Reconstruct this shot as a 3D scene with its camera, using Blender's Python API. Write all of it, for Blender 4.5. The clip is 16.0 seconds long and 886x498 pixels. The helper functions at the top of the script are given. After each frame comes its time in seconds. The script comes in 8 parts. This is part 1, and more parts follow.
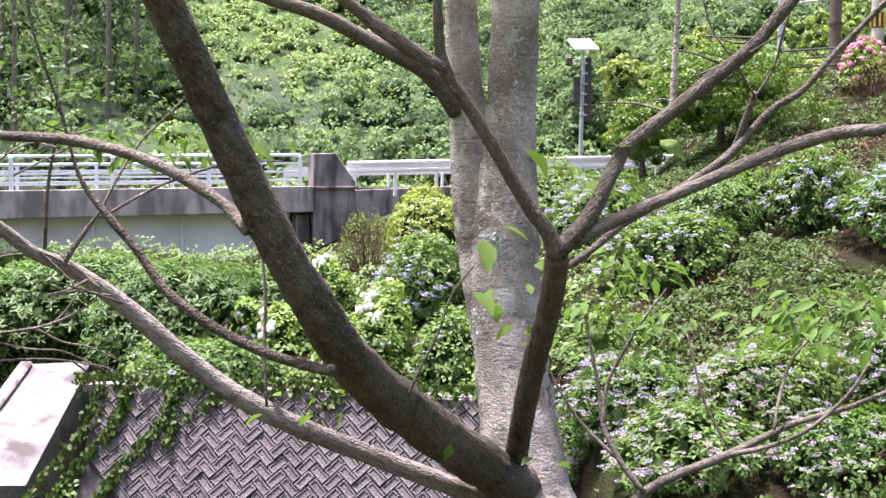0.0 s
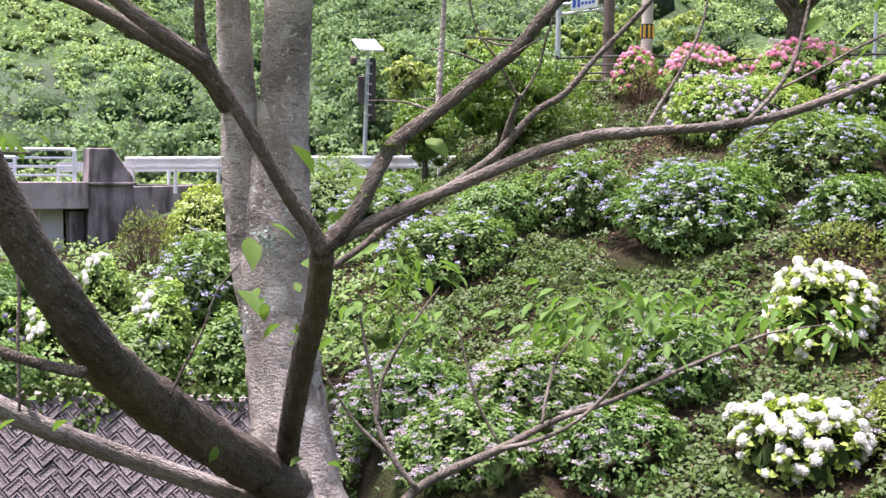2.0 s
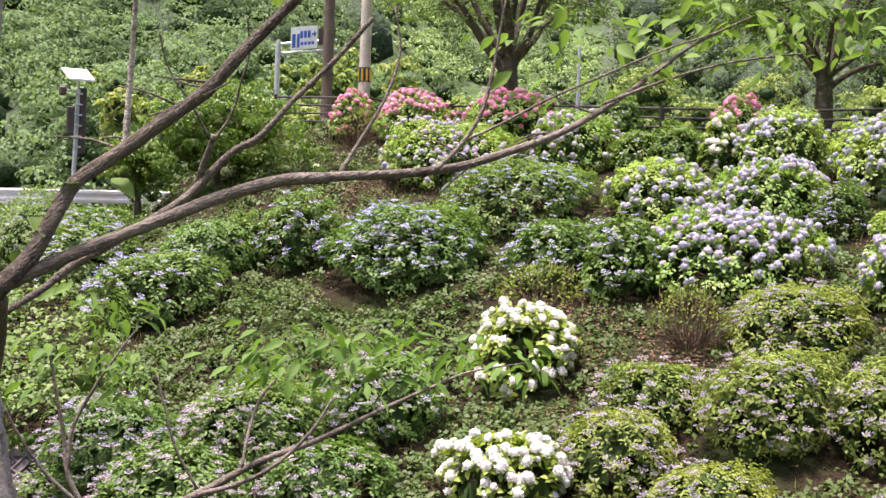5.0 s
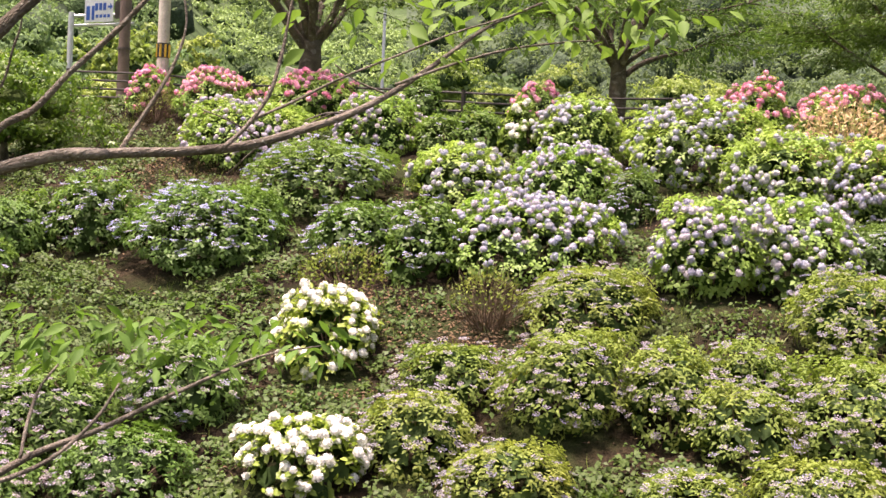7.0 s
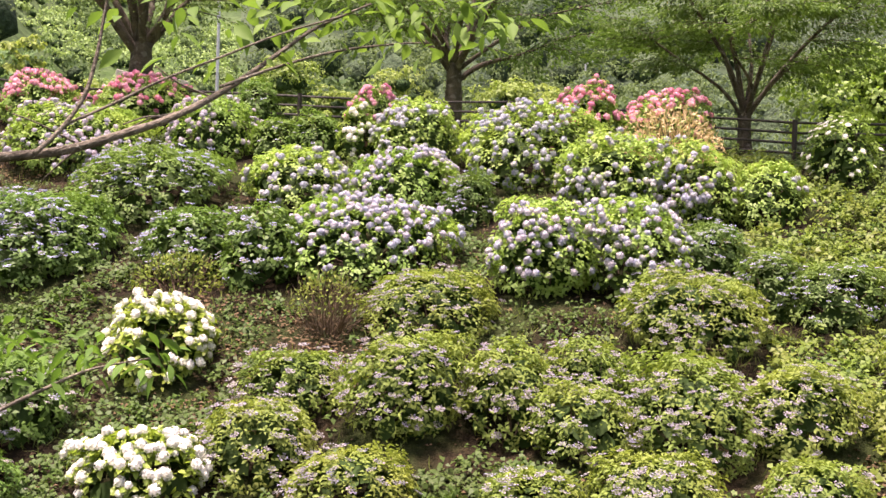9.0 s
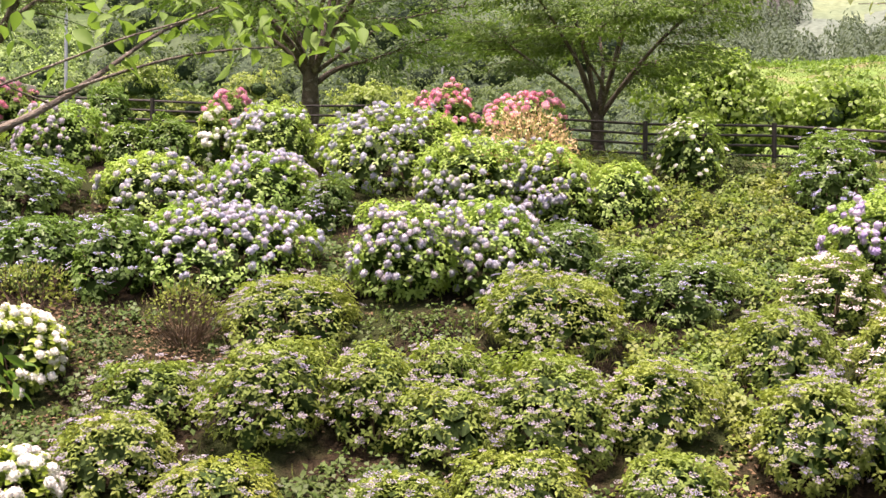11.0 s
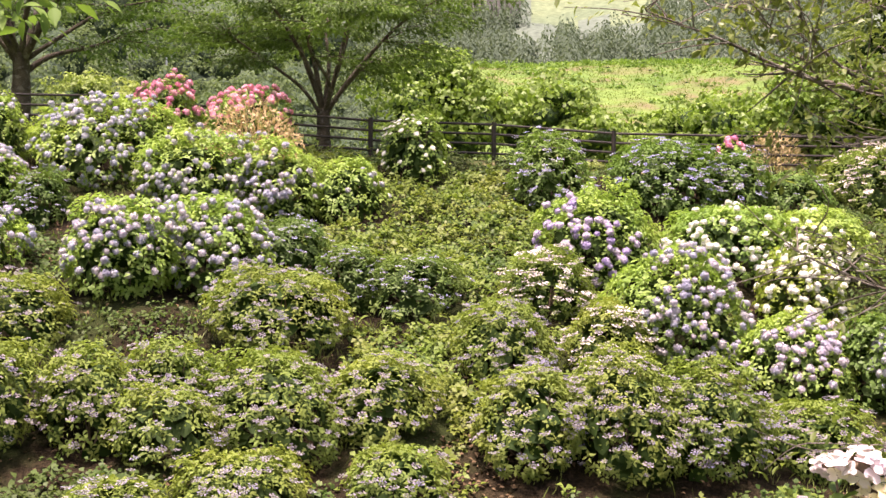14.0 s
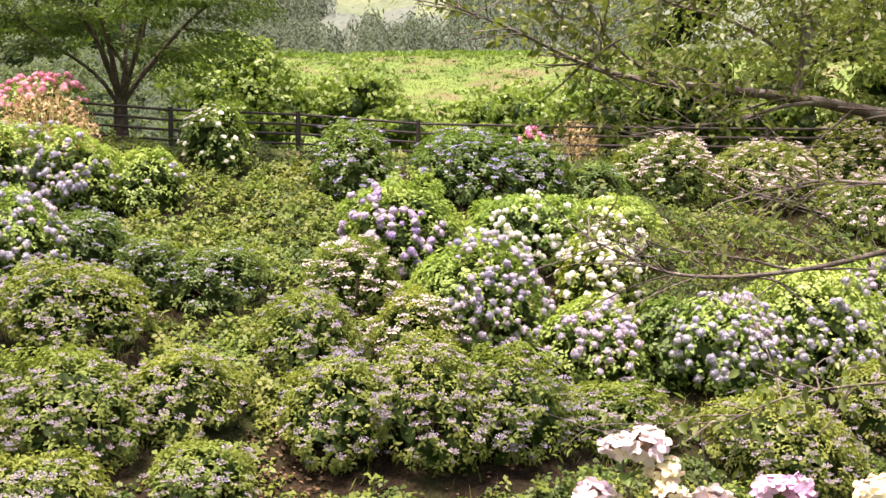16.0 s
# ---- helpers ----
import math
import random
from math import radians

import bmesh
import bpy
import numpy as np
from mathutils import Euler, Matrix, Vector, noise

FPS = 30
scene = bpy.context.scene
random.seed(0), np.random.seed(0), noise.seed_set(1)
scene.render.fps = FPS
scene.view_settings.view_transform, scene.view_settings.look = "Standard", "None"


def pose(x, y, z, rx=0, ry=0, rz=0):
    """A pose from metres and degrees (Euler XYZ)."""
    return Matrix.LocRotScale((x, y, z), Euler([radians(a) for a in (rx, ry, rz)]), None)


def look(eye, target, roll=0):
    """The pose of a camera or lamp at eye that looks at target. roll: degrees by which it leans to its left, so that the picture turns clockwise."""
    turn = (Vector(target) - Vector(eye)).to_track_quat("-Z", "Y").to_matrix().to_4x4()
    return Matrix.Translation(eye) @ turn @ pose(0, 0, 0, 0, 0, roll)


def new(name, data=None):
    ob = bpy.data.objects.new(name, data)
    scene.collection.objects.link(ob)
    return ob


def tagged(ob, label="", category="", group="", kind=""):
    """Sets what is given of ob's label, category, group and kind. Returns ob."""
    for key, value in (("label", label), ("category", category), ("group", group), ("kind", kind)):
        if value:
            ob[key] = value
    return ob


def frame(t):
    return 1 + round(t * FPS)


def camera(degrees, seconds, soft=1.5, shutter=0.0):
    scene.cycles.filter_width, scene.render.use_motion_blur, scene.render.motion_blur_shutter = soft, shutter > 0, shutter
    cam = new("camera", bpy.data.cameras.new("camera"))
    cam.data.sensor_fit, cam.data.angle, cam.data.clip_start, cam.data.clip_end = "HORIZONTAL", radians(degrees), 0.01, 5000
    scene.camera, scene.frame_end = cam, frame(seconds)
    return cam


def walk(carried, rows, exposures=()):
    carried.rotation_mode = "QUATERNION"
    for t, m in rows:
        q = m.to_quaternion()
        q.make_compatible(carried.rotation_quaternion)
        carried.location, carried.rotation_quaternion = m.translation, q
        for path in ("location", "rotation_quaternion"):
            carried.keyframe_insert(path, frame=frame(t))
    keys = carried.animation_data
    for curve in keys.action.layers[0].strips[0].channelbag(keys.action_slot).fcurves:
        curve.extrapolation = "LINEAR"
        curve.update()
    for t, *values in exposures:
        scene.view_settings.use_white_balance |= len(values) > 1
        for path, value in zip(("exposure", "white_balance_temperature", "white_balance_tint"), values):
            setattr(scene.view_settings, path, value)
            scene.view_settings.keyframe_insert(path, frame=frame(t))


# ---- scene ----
cam = camera(40.87, 16.0, soft=1.5)
EYE = 1.6
# seconds, eye's shift in metres (right, ahead, up), then yaw, pitch and lean in degrees
ROWS = [
    (0.0, 0.000, -0.000, 0.000, -0.00, -2.59, -0.51),
    (0.5, 0.014, 0.004, -0.002, -2.39, -2.53, -0.68),
    (1.0, 0.026, 0.012, -0.004, -5.59, -2.63, -0.83),
    (1.5, 0.029, 0.008, -0.002, -8.12, -2.56, -1.04),
    (2.0, 0.040, 0.016, -0.004, -10.33, -2.46, -1.21),
    (2.5, 0.055, 0.015, 0.001, -12.31, -2.11, -1.10),
    (3.0, 0.069, 0.015, 0.006, -14.38, -1.44, -1.35),
    (3.5, 0.075, 0.011, 0.007, -16.78, -0.76, -1.68),
    (4.0, 0.093, -0.014, 0.009, -19.32, -0.21, -1.80),
    (4.2, 0.092, -0.017, 0.009, -20.35, -0.14, -1.88),
    (6.3, 0.107, 0.003, 0.005, -29.16, -0.53, -2.44),
    (6.5, 0.115, 0.003, 0.008, -30.27, -0.56, -2.50),
    (7.0, 0.140, 0.010, 0.007, -33.20, -0.68, -2.50),
    (7.5, 0.159, 0.017, 0.004, -35.70, -0.73, -2.44),
    (8.0, 0.174, 0.026, 0.009, -37.59, -0.44, -2.27),
    (8.5, 0.186, 0.042, 0.010, -39.21, -0.26, -2.01),
    (9.0, 0.194, 0.046, 0.013, -40.86, -0.25, -1.53),
    (9.2, 0.197, 0.047, 0.014, -41.49, -0.27, -1.30),
    (11.3, 0.230, 0.052, 0.021, -48.81, -0.08, -0.47),
    (11.5, 0.236, 0.051, 0.021, -49.73, -0.19, -0.54),
    (12.0, 0.252, 0.048, 0.018, -52.20, -0.30, -0.40),
    (12.5, 0.264, 0.053, 0.015, -54.23, -0.15, -0.51),
    (13.0, 0.271, 0.049, 0.016, -56.29, -0.03, -0.37),
    (13.5, 0.275, 0.036, 0.011, -58.39, 0.01, -0.07),
    (14.0, 0.301, 0.037, 0.016, -60.53, -0.13, -0.16),
    (14.5, 0.323, 0.027, 0.015, -63.13, -0.37, -0.03),
    (15.0, 0.334, 0.023, 0.017, -65.45, -0.41, 0.01),
    (15.5, 0.349, 0.021, 0.012, -67.63, -0.55, 0.12),
    (16.0, 0.365, 0.007, 0.015, -69.71, -0.63, 0.62),
]


def aim(x, y, z, yaw, pitch, lean):
    return pose(x, y, EYE + z, 0, 0, yaw) @ pose(0, 0, 0, 90 + pitch, 0, 0) @ pose(0, 0, 0, 0, 0, -lean)


EXPOSE = [(0.0, 1.86, 6080, 33), (4.2, 1.48, 6130, 34), (6.3, 1.57, 7170, 33), (11.5, 1.54, 7170, 34), (16.0, 1.45, 7170, 36)]
walk(cam, [(t, aim(*r)) for t, *r in ROWS], exposures=EXPOSE)

# ---- sky and sun: bright overcast day, early summer ----
SUN_EL, SUN_AZ = 78.0, -75.0
world = bpy.data.worlds.new("sky")
scene.world = world
world.use_nodes = True
wn = world.node_tree
sky = wn.nodes.new("ShaderNodeTexSky")
sky.sky_type = "NISHITA"
sky.sun_disc = False
sky.sun_elevation = radians(SUN_EL)
sky.sun_rotation = radians(SUN_AZ)
sky.dust_density, sky.air_density, sky.ozone_density = 6.0, 1.3, 1.0
wn.links.new(sky.outputs[0], wn.nodes["Background"].inputs[0])
wn.nodes["Background"].inputs[1].default_value = 0.087
sun_data = bpy.data.lights.new("sun", "SUN")
sun_data.energy, sun_data.angle, sun_data.color = 4.6, radians(10), (1.0, 0.95, 0.87)
sun = new("sun", sun_data)
sun_way = Vector((math.sin(radians(SUN_AZ)) * math.cos(radians(SUN_EL)), math.cos(radians(SUN_AZ)) * math.cos(radians(SUN_EL)), math.sin(radians(SUN_EL))))
sun.matrix_world = look(sun_way * 60, (0, 0, 0))

rng = np.random.default_rng(7)


# ---- materials ----
def ramp(nt, fac, *stops):
    r = nt.nodes.new("ShaderNodeValToRGB")
    el = r.color_ramp.elements
    while len(el) < len(stops):
        el.new(0.5)
    for e, (p, c) in zip(el, stops):
        e.position, e.color = p, (*c, 1)
    nt.links.new(fac, r.inputs[0])
    return r.outputs[0]


def tex(nt, kind, scale, detail=4.0):
    co = nt.nodes.new("ShaderNodeTexCoord")
    n = nt.nodes.new(kind)
    n.inputs["Scale"].default_value = scale
    if "Detail" in n.inputs:
        n.inputs["Detail"].default_value = detail
    nt.links.new(co.outputs["Object"], n.inputs["Vector"])
    return n


def blend(nt, fac, a, b, mode="MIX"):
    m = nt.nodes.new("ShaderNodeMix")
    m.data_type, m.blend_type = "RGBA", mode
    for sock, val in ((m.inputs[0], fac), (m.inputs[6], a), (m.inputs[7], b)):
        if isinstance(val, (int, float)):
            sock.default_value = val
        elif isinstance(val, tuple):
            sock.default_value = (*val, 1)
        else:
            nt.links.new(val, sock)
    return m.outputs[2]


def blank(name, rough=0.6, metal=0.0, spec=0.4):
    m = bpy.data.materials.new(name)
    m.use_nodes = True
    b = m.node_tree.nodes["Principled BSDF"]
    b.inputs["Roughness"].default_value = rough
    b.inputs["Metallic"].default_value = metal
    b.inputs["Specular IOR Level"].default_value = spec
    return m, m.node_tree, b


def surface(name, c1, c2, scale=4.0, fine=60.0, rough=0.75, metal=0.0, bump=0.2, stain=None, stain_scale=1.0, spec=0.4, streak=1.0, relief=0.02, grain=(0.72, 1.15)):
    """Two scales of noise between two colours, fine relief, and stains with a shape of their own."""
    m, nt, b = blank(name, rough, metal, spec)
    big, small = tex(nt, "ShaderNodeTexNoise", scale, 5), tex(nt, "ShaderNodeTexNoise", fine, 4)
    col = ramp(nt, big.outputs[0], (0.35, c1), (0.65, c2))
    speck = ramp(nt, small.outputs[0], (0.3, (grain[0],) * 3), (0.7, (grain[1],) * 3))
    col = blend(nt, 1.0, col, speck, "MULTIPLY")
    if stain:
        st = tex(nt, "ShaderNodeTexNoise", stain_scale, 7)
        mp = nt.nodes.new("ShaderNodeMapping")
        mp.inputs["Scale"].default_value = (1, 1, streak)
        nt.links.new(st.inputs["Vector"].links[0].from_socket, mp.inputs["Vector"])
        nt.links.new(mp.outputs[0], st.inputs["Vector"])
        col = blend(nt, ramp(nt, st.outputs[0], (0.48, (0, 0, 0)), (0.62, (1, 1, 1))), col, stain)
    nt.links.new(col, b.inputs["Base Color"])
    bp = nt.nodes.new("ShaderNodeBump")
    bp.inputs["Strength"].default_value, bp.inputs["Distance"].default_value = bump, relief
    nt.links.new(small.outputs[0], bp.inputs["Height"])
    nt.links.new(bp.outputs[0], b.inputs["Normal"])
    return m


def leafy(name, dark, light, through_light=0.35, rough=0.45, tint=None, spec=0.4):
    """Leaves: colour differs from leaf to leaf and from plant to plant, and light shines through."""
    m, nt, b = blank(name, rough, 0.0, spec)
    geo, info = nt.nodes.new("ShaderNodeNewGeometry"), nt.nodes.new("ShaderNodeObjectInfo")
    low, high = (tuple(p * (1 - f) + q * f for p, q in zip(dark, light)) for f in (0.36, 0.72))
    mid = tuple((p + q) / 2 for p, q in zip(low, high))
    col = ramp(nt, geo.outputs["Random Per Island"], (0.0, low), (0.5, mid), (1.0, high))
    if tint:
        big = tex(nt, "ShaderNodeTexNoise", 1.3, 3)
        col = blend(nt, ramp(nt, big.outputs[0], (0.4, (0, 0, 0)), (0.7, (0.75, 0.75, 0.75))), col, tint)
    shade = ramp(nt, info.outputs["Random"], (0.0, (0.82, 0.9, 0.8)), (1.0, (1.15, 1.08, 1.05)))
    col = blend(nt, 1.0, col, shade, "MULTIPLY")
    nt.links.new(col, b.inputs["Base Color"])
    tr = nt.nodes.new("ShaderNodeBsdfTranslucent")
    warm = blend(nt, 1.0, col, (1.08, 1.14, 0.66), "MULTIPLY")
    nt.links.new(warm, tr.inputs[0])
    mx = nt.nodes.new("ShaderNodeMixShader")
    mx.inputs[0].default_value = through_light
    nt.links.new(b.outputs[0], mx.inputs[1])
    nt.links.new(tr.outputs[0], mx.inputs[2])
    nt.links.new(mx.outputs[0], nt.nodes["Material Output"].inputs[0])
    return m


def petals(name, *cols):
    """Petals: the colour differs from head to head, and a little from floret to floret."""
    m, nt, b = blank(name, 0.6, 0.0, 0.2)
    geo, info = nt.nodes.new("ShaderNodeNewGeometry"), nt.nodes.new("ShaderNodeObjectInfo")
    n = len(cols)
    drift = tex(nt, "ShaderNodeTexNoise", 3.5, 1)
    add, wrap = nt.nodes.new("ShaderNodeMath"), nt.nodes.new("ShaderNodeMath")
    wrap.operation = "FRACT"
    nt.links.new(info.outputs["Random"], add.inputs[0])
    nt.links.new(drift.outputs[0], add.inputs[1])
    nt.links.new(add.outputs[0], wrap.inputs[0])
    col = ramp(nt, wrap.outputs[0], *[(i / max(n - 1, 1), c) for i, c in enumerate(cols)])
    wob = ramp(nt, geo.outputs["Random Per Island"], (0.0, (0.72, 0.72, 0.78)), (1.0, (1.12, 1.1, 1.08)))
    col = blend(nt, 1.0, col, wob, "MULTIPLY")
    nt.links.new(col, b.inputs["Base Color"])
    tr = nt.nodes.new("ShaderNodeBsdfTranslucent")
    nt.links.new(col, tr.inputs[0])
    mx = nt.nodes.new("ShaderNodeMixShader")
    mx.inputs[0].default_value = 0.25
    nt.links.new(b.outputs[0], mx.inputs[1])
    nt.links.new(tr.outputs[0], mx.inputs[2])
    nt.links.new(mx.outputs[0], nt.nodes["Material Output"].inputs[0])
    return m


BARKS = {}


def bark(name, c1, c2, lichen=0.6, ridge=0.7, along=2.6, axis=None):
    """Grey bark: cross-banded, speckled, with patches of pale lichen."""
    BARKS[name] = (c1, c2, lichen, ridge)
    m, nt, b = blank(name, 0.9, 0.0, 0.2)
    co = nt.nodes.new("ShaderNodeTexCoord")
    place = co.outputs["Object"]
    if axis is not None:
        turn = nt.nodes.new("ShaderNodeMapping")
        turn.inputs["Rotation"].default_value = Vector(axis).normalized().rotation_difference(Vector((0, 0, 1))).to_euler()
        nt.links.new(place, turn.inputs["Vector"])
        place = turn.outputs[0]

    def cloud(scale, detail, stretch):
        mp = nt.nodes.new("ShaderNodeMapping")
        mp.inputs["Scale"].default_value = stretch
        nt.links.new(place, mp.inputs["Vector"])
        n = nt.nodes.new("ShaderNodeTexNoise")
        n.inputs["Scale"].default_value, n.inputs["Detail"].default_value = scale, detail
        nt.links.new(mp.outputs[0], n.inputs["Vector"])
        return n.outputs[0]

    big, speck, pores = cloud(5, 6, (1, 1, min(along, 1.0))), cloud(230, 4, (1, 1, min(along, 1.0))), cloud(13, 4, (1, 1, along * 4.0))
    knots, patch, crust = cloud(70, 5, (1, 1, along)), cloud(9, 10, (1, 1, 1)), cloud(60 if along > 1 else 150, 5, (1, 1, 1))
    col = ramp(nt, big, (0.36, c1), (0.62, c2))
    col = blend(nt, 1.0, col, ramp(nt, speck, (0.34, (0.76, 0.75, 0.74)), (0.66, (1.2, 1.2, 1.2))), "MULTIPLY")
    col = blend(nt, 0.55, col, ramp(nt, pores, (0.33, (0.30, 0.28, 0.26)), (0.38, (1.04, 1.04, 1.04))), "MULTIPLY")
    col = blend(nt, 0.6, col, ramp(nt, knots, (0.38, (0.68, 0.67, 0.65)), (0.62, (1.18, 1.18, 1.17))), "MULTIPLY")
    col = blend(nt, ramp(nt, crust, (0.625, (0, 0, 0)), (0.655, (lichen if along > 1 else lichen * 0.5,) * 3)), col, (0.50, 0.51, 0.46))
    col = blend(nt, ramp(nt, patch, (0.60, (0, 0, 0)), (0.63, (lichen * 0.85 if along > 1 else lichen * 0.12,) * 3)), col, (0.46, 0.46, 0.42))
    nt.links.new(col, b.inputs["Base Color"])
    bp = nt.nodes.new("ShaderNodeBump")
    bp.inputs["Strength"].default_value, bp.inputs["Distance"].default_value = ridge, 0.02 if along > 1 else 0.035
    nt.links.new(blend(nt, 0.6, speck, knots), bp.inputs["Height"])
    nt.links.new(bp.outputs[0], b.inputs["Normal"])
    return m


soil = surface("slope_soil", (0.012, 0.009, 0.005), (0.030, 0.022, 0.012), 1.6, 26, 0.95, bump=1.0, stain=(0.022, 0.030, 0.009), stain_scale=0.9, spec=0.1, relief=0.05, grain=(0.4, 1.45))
turf = surface("grass_turf", (0.082, 0.148, 0.034), (0.135, 0.205, 0.052), 0.22, 1.6, 0.95, bump=0.9, stain=(0.135, 0.125, 0.062), stain_scale=0.3, relief=0.15, spec=0.1)
undergrowth = surface("wood_floor", (0.02, 0.040, 0.016), (0.045, 0.075, 0.030), 0.3, 4, 0.95, bump=0.6)
lawn = surface("hill_grass", (0.050, 0.082, 0.034), (0.085, 0.125, 0.055), 0.09, 1.2, 0.95, bump=0.8, stain=(0.045, 0.080, 0.026), stain_scale=0.35, relief=0.2, spec=0.05, grain=(0.6, 1.2))
# Distance haze is mixed into the next two ground colours.
mist_floor = surface("hazed_hill_floor", (0.120, 0.160, 0.100), (0.160, 0.200, 0.115), 0.05, 0.6, 0.95, spec=0.0)
mist_wood_floor = surface("hazed_wood_floor", (0.108, 0.138, 0.112), (0.128, 0.160, 0.128), 0.05, 0.6, 0.95, spec=0.0)
asphalt = surface("asphalt", (0.045, 0.045, 0.047), (0.07, 0.07, 0.07), 1.5, 120, 0.9)
concrete = surface("weathered_concrete", (0.36, 0.315, 0.295), (0.52, 0.46, 0.43), 1.4, 40, 0.9, bump=0.25, stain=(0.20, 0.17, 0.16), stain_scale=2.0, streak=0.25)
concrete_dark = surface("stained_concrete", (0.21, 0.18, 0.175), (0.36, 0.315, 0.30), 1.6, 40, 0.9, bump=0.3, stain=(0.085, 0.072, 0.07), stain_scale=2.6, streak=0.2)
concrete_pale = surface("pale_concrete", (0.16, 0.152, 0.145), (0.235, 0.224, 0.214), 1.6, 16, 0.9, bump=0.6, stain=(0.07, 0.063, 0.058), stain_scale=1.4)
block_face = surface("wall_block", (0.110, 0.099, 0.097), (0.205, 0.188, 0.186), 1.6, 45, 0.95, bump=0.6, stain=(0.065, 0.058, 0.048), stain_scale=1.1, streak=0.5)
tone = block_face.node_tree
tone_in = tone.nodes["Principled BSDF"].inputs["Base Color"]
each_block = tone.nodes.new("ShaderNodeObjectInfo")
tone.links.new(blend(tone, 1.0, tone_in.links[0].from_socket, ramp(tone, each_block.outputs["Random"], (0.0, (0.84, 0.82, 0.82)), (1.0, (1.14, 1.12, 1.12))), "MULTIPLY"), tone_in)
joint = surface("wall_joint", (0.055, 0.048, 0.046), (0.095, 0.083, 0.080), 4, 50, 0.95)
steel_grey = surface("painted_girder", (0.80, 0.79, 0.79), (0.87, 0.86, 0.86), 0.8, 12, 0.7, bump=0.0, stain=(0.68, 0.66, 0.65), stain_scale=0.5, grain=(0.95, 1.03))
rail_blue = surface("rail_paint", (0.76, 0.79, 0.83), (0.82, 0.85, 0.88), 3, 40, 0.45, bump=0.04)
rail_white = surface("guard_rail_paint", (0.84, 0.85, 0.85), (0.90, 0.90, 0.90), 2, 30, 0.4, bump=0.04, stain=(0.78, 0.77, 0.74), stain_scale=1.5)
galvanised = surface("galvanised_steel", (0.42, 0.45, 0.48), (0.55, 0.58, 0.62), 5, 60, 0.45, metal=0.5, bump=0.05)
fence_brown = surface("dark_fence_paint", (0.018, 0.014, 0.012), (0.035, 0.028, 0.024), 6, 60, 0.55, bump=0.15)
box_brown = surface("dark_brown_box", (0.05, 0.038, 0.034), (0.08, 0.065, 0.06), 3, 40, 0.6, bump=0.1)
pole_brown = surface("brown_pole", (0.085, 0.06, 0.05), (0.13, 0.095, 0.08), 3, 40, 0.7, bump=0.1)
pole_pale = surface("pale_pole_concrete", (0.42, 0.38, 0.33), (0.54, 0.50, 0.44), 3, 40, 0.8, bump=0.1)
black_band = surface("black_band", (0.02, 0.02, 0.02), (0.035, 0.035, 0.035), 5, 60, 0.6)
yellow_band = surface("yellow_band", (0.62, 0.38, 0.04), (0.70, 0.45, 0.06), 5, 60, 0.55)
sign_white = surface("sign_white", (0.72, 0.75, 0.80), (0.80, 0.82, 0.86), 3, 40, 0.4, bump=0.02)
sign_blue = surface("sign_blue", (0.03, 0.10, 0.42), (0.04, 0.13, 0.48), 3, 40, 0.4, bump=0.02)
panel_top = surface("panel_glass", (0.60, 0.64, 0.66), (0.72, 0.75, 0.76), 2, 30, 0.2, bump=0.02)
roof_tile = surface("grey_roof", (0.09, 0.085, 0.085), (0.14, 0.13, 0.13), 2, 20, 0.7)
bark_grey = bark("cherry_bark", (0.215, 0.190, 0.165), (0.50, 0.455, 0.405), 0.95, 0.9, 1.5)
bark_branch = bark("branch_bark", (0.100, 0.086, 0.069), (0.195, 0.170, 0.138), 0.7, 0.6, 1.0)
bark_limb = bark("dark_bough_bark", (0.076, 0.064, 0.049), (0.165, 0.141, 0.110), 0.65, 0.9, 1.0)
bark_brown = bark("plum_bark", (0.105, 0.090, 0.076), (0.20, 0.178, 0.156), 0.4, 0.6)
bark_dark = bark("zelkova_bark", (0.045, 0.036, 0.028), (0.10, 0.085, 0.065), 0.2)
# Leaf colour darkened to paint the shade inside the bushes.
core_green = leafy("shade_leaf", (0.014, 0.034, 0.009), (0.048, 0.088, 0.020), 0.2, 0.7, None, 0.15)
# Core colours for clumps: dark tones painted for the shade between leaves.
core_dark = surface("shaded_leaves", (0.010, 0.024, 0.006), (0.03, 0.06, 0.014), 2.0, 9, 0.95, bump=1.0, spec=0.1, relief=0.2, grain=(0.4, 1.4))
core_grove = surface("grove_shade", (0.055, 0.085, 0.022), (0.10, 0.14, 0.04), 0.8, 5, 0.95, bump=1.0, spec=0.1, relief=0.25, grain=(0.5, 1.3))
core_hill = surface("scrub_shade", (0.030, 0.056, 0.024), (0.065, 0.108, 0.046), 0.8, 6, 0.95, bump=1.0, spec=0.05, relief=0.25, grain=(0.4, 1.4))
core_wood = surface("wood_shade", (0.034, 0.058, 0.034), (0.060, 0.090, 0.050), 0.35, 3, 0.95, bump=1.0, spec=0.1, relief=0.4, grain=(0.55, 1.3))
stem_mat = surface("woody_stem", (0.10, 0.07, 0.045), (0.18, 0.13, 0.085), 8, 60, 0.9)
straw = leafy("dry_twigs", (0.40, 0.27, 0.15), (0.70, 0.53, 0.34), 0.2, 0.8)
brush = leafy("bare_twigs", (0.055, 0.035, 0.022), (0.13, 0.085, 0.055), 0.1, 0.85)
leaf_hyd = leafy("hydrangea_leaf", (0.085, 0.170, 0.040), (0.325, 0.480, 0.125), 0.38, 0.5, (0.290, 0.385, 0.080), 0.25)
leaf_lace = leafy("lacecap_leaf", (0.080, 0.132, 0.030), (0.262, 0.345, 0.088), 0.36, 0.6, (0.232, 0.265, 0.058), 0.15)
leaf_green = leafy("shrub_leaf", (0.040, 0.090, 0.022), (0.172, 0.290, 0.068), 0.36, 0.5, None, 0.25)
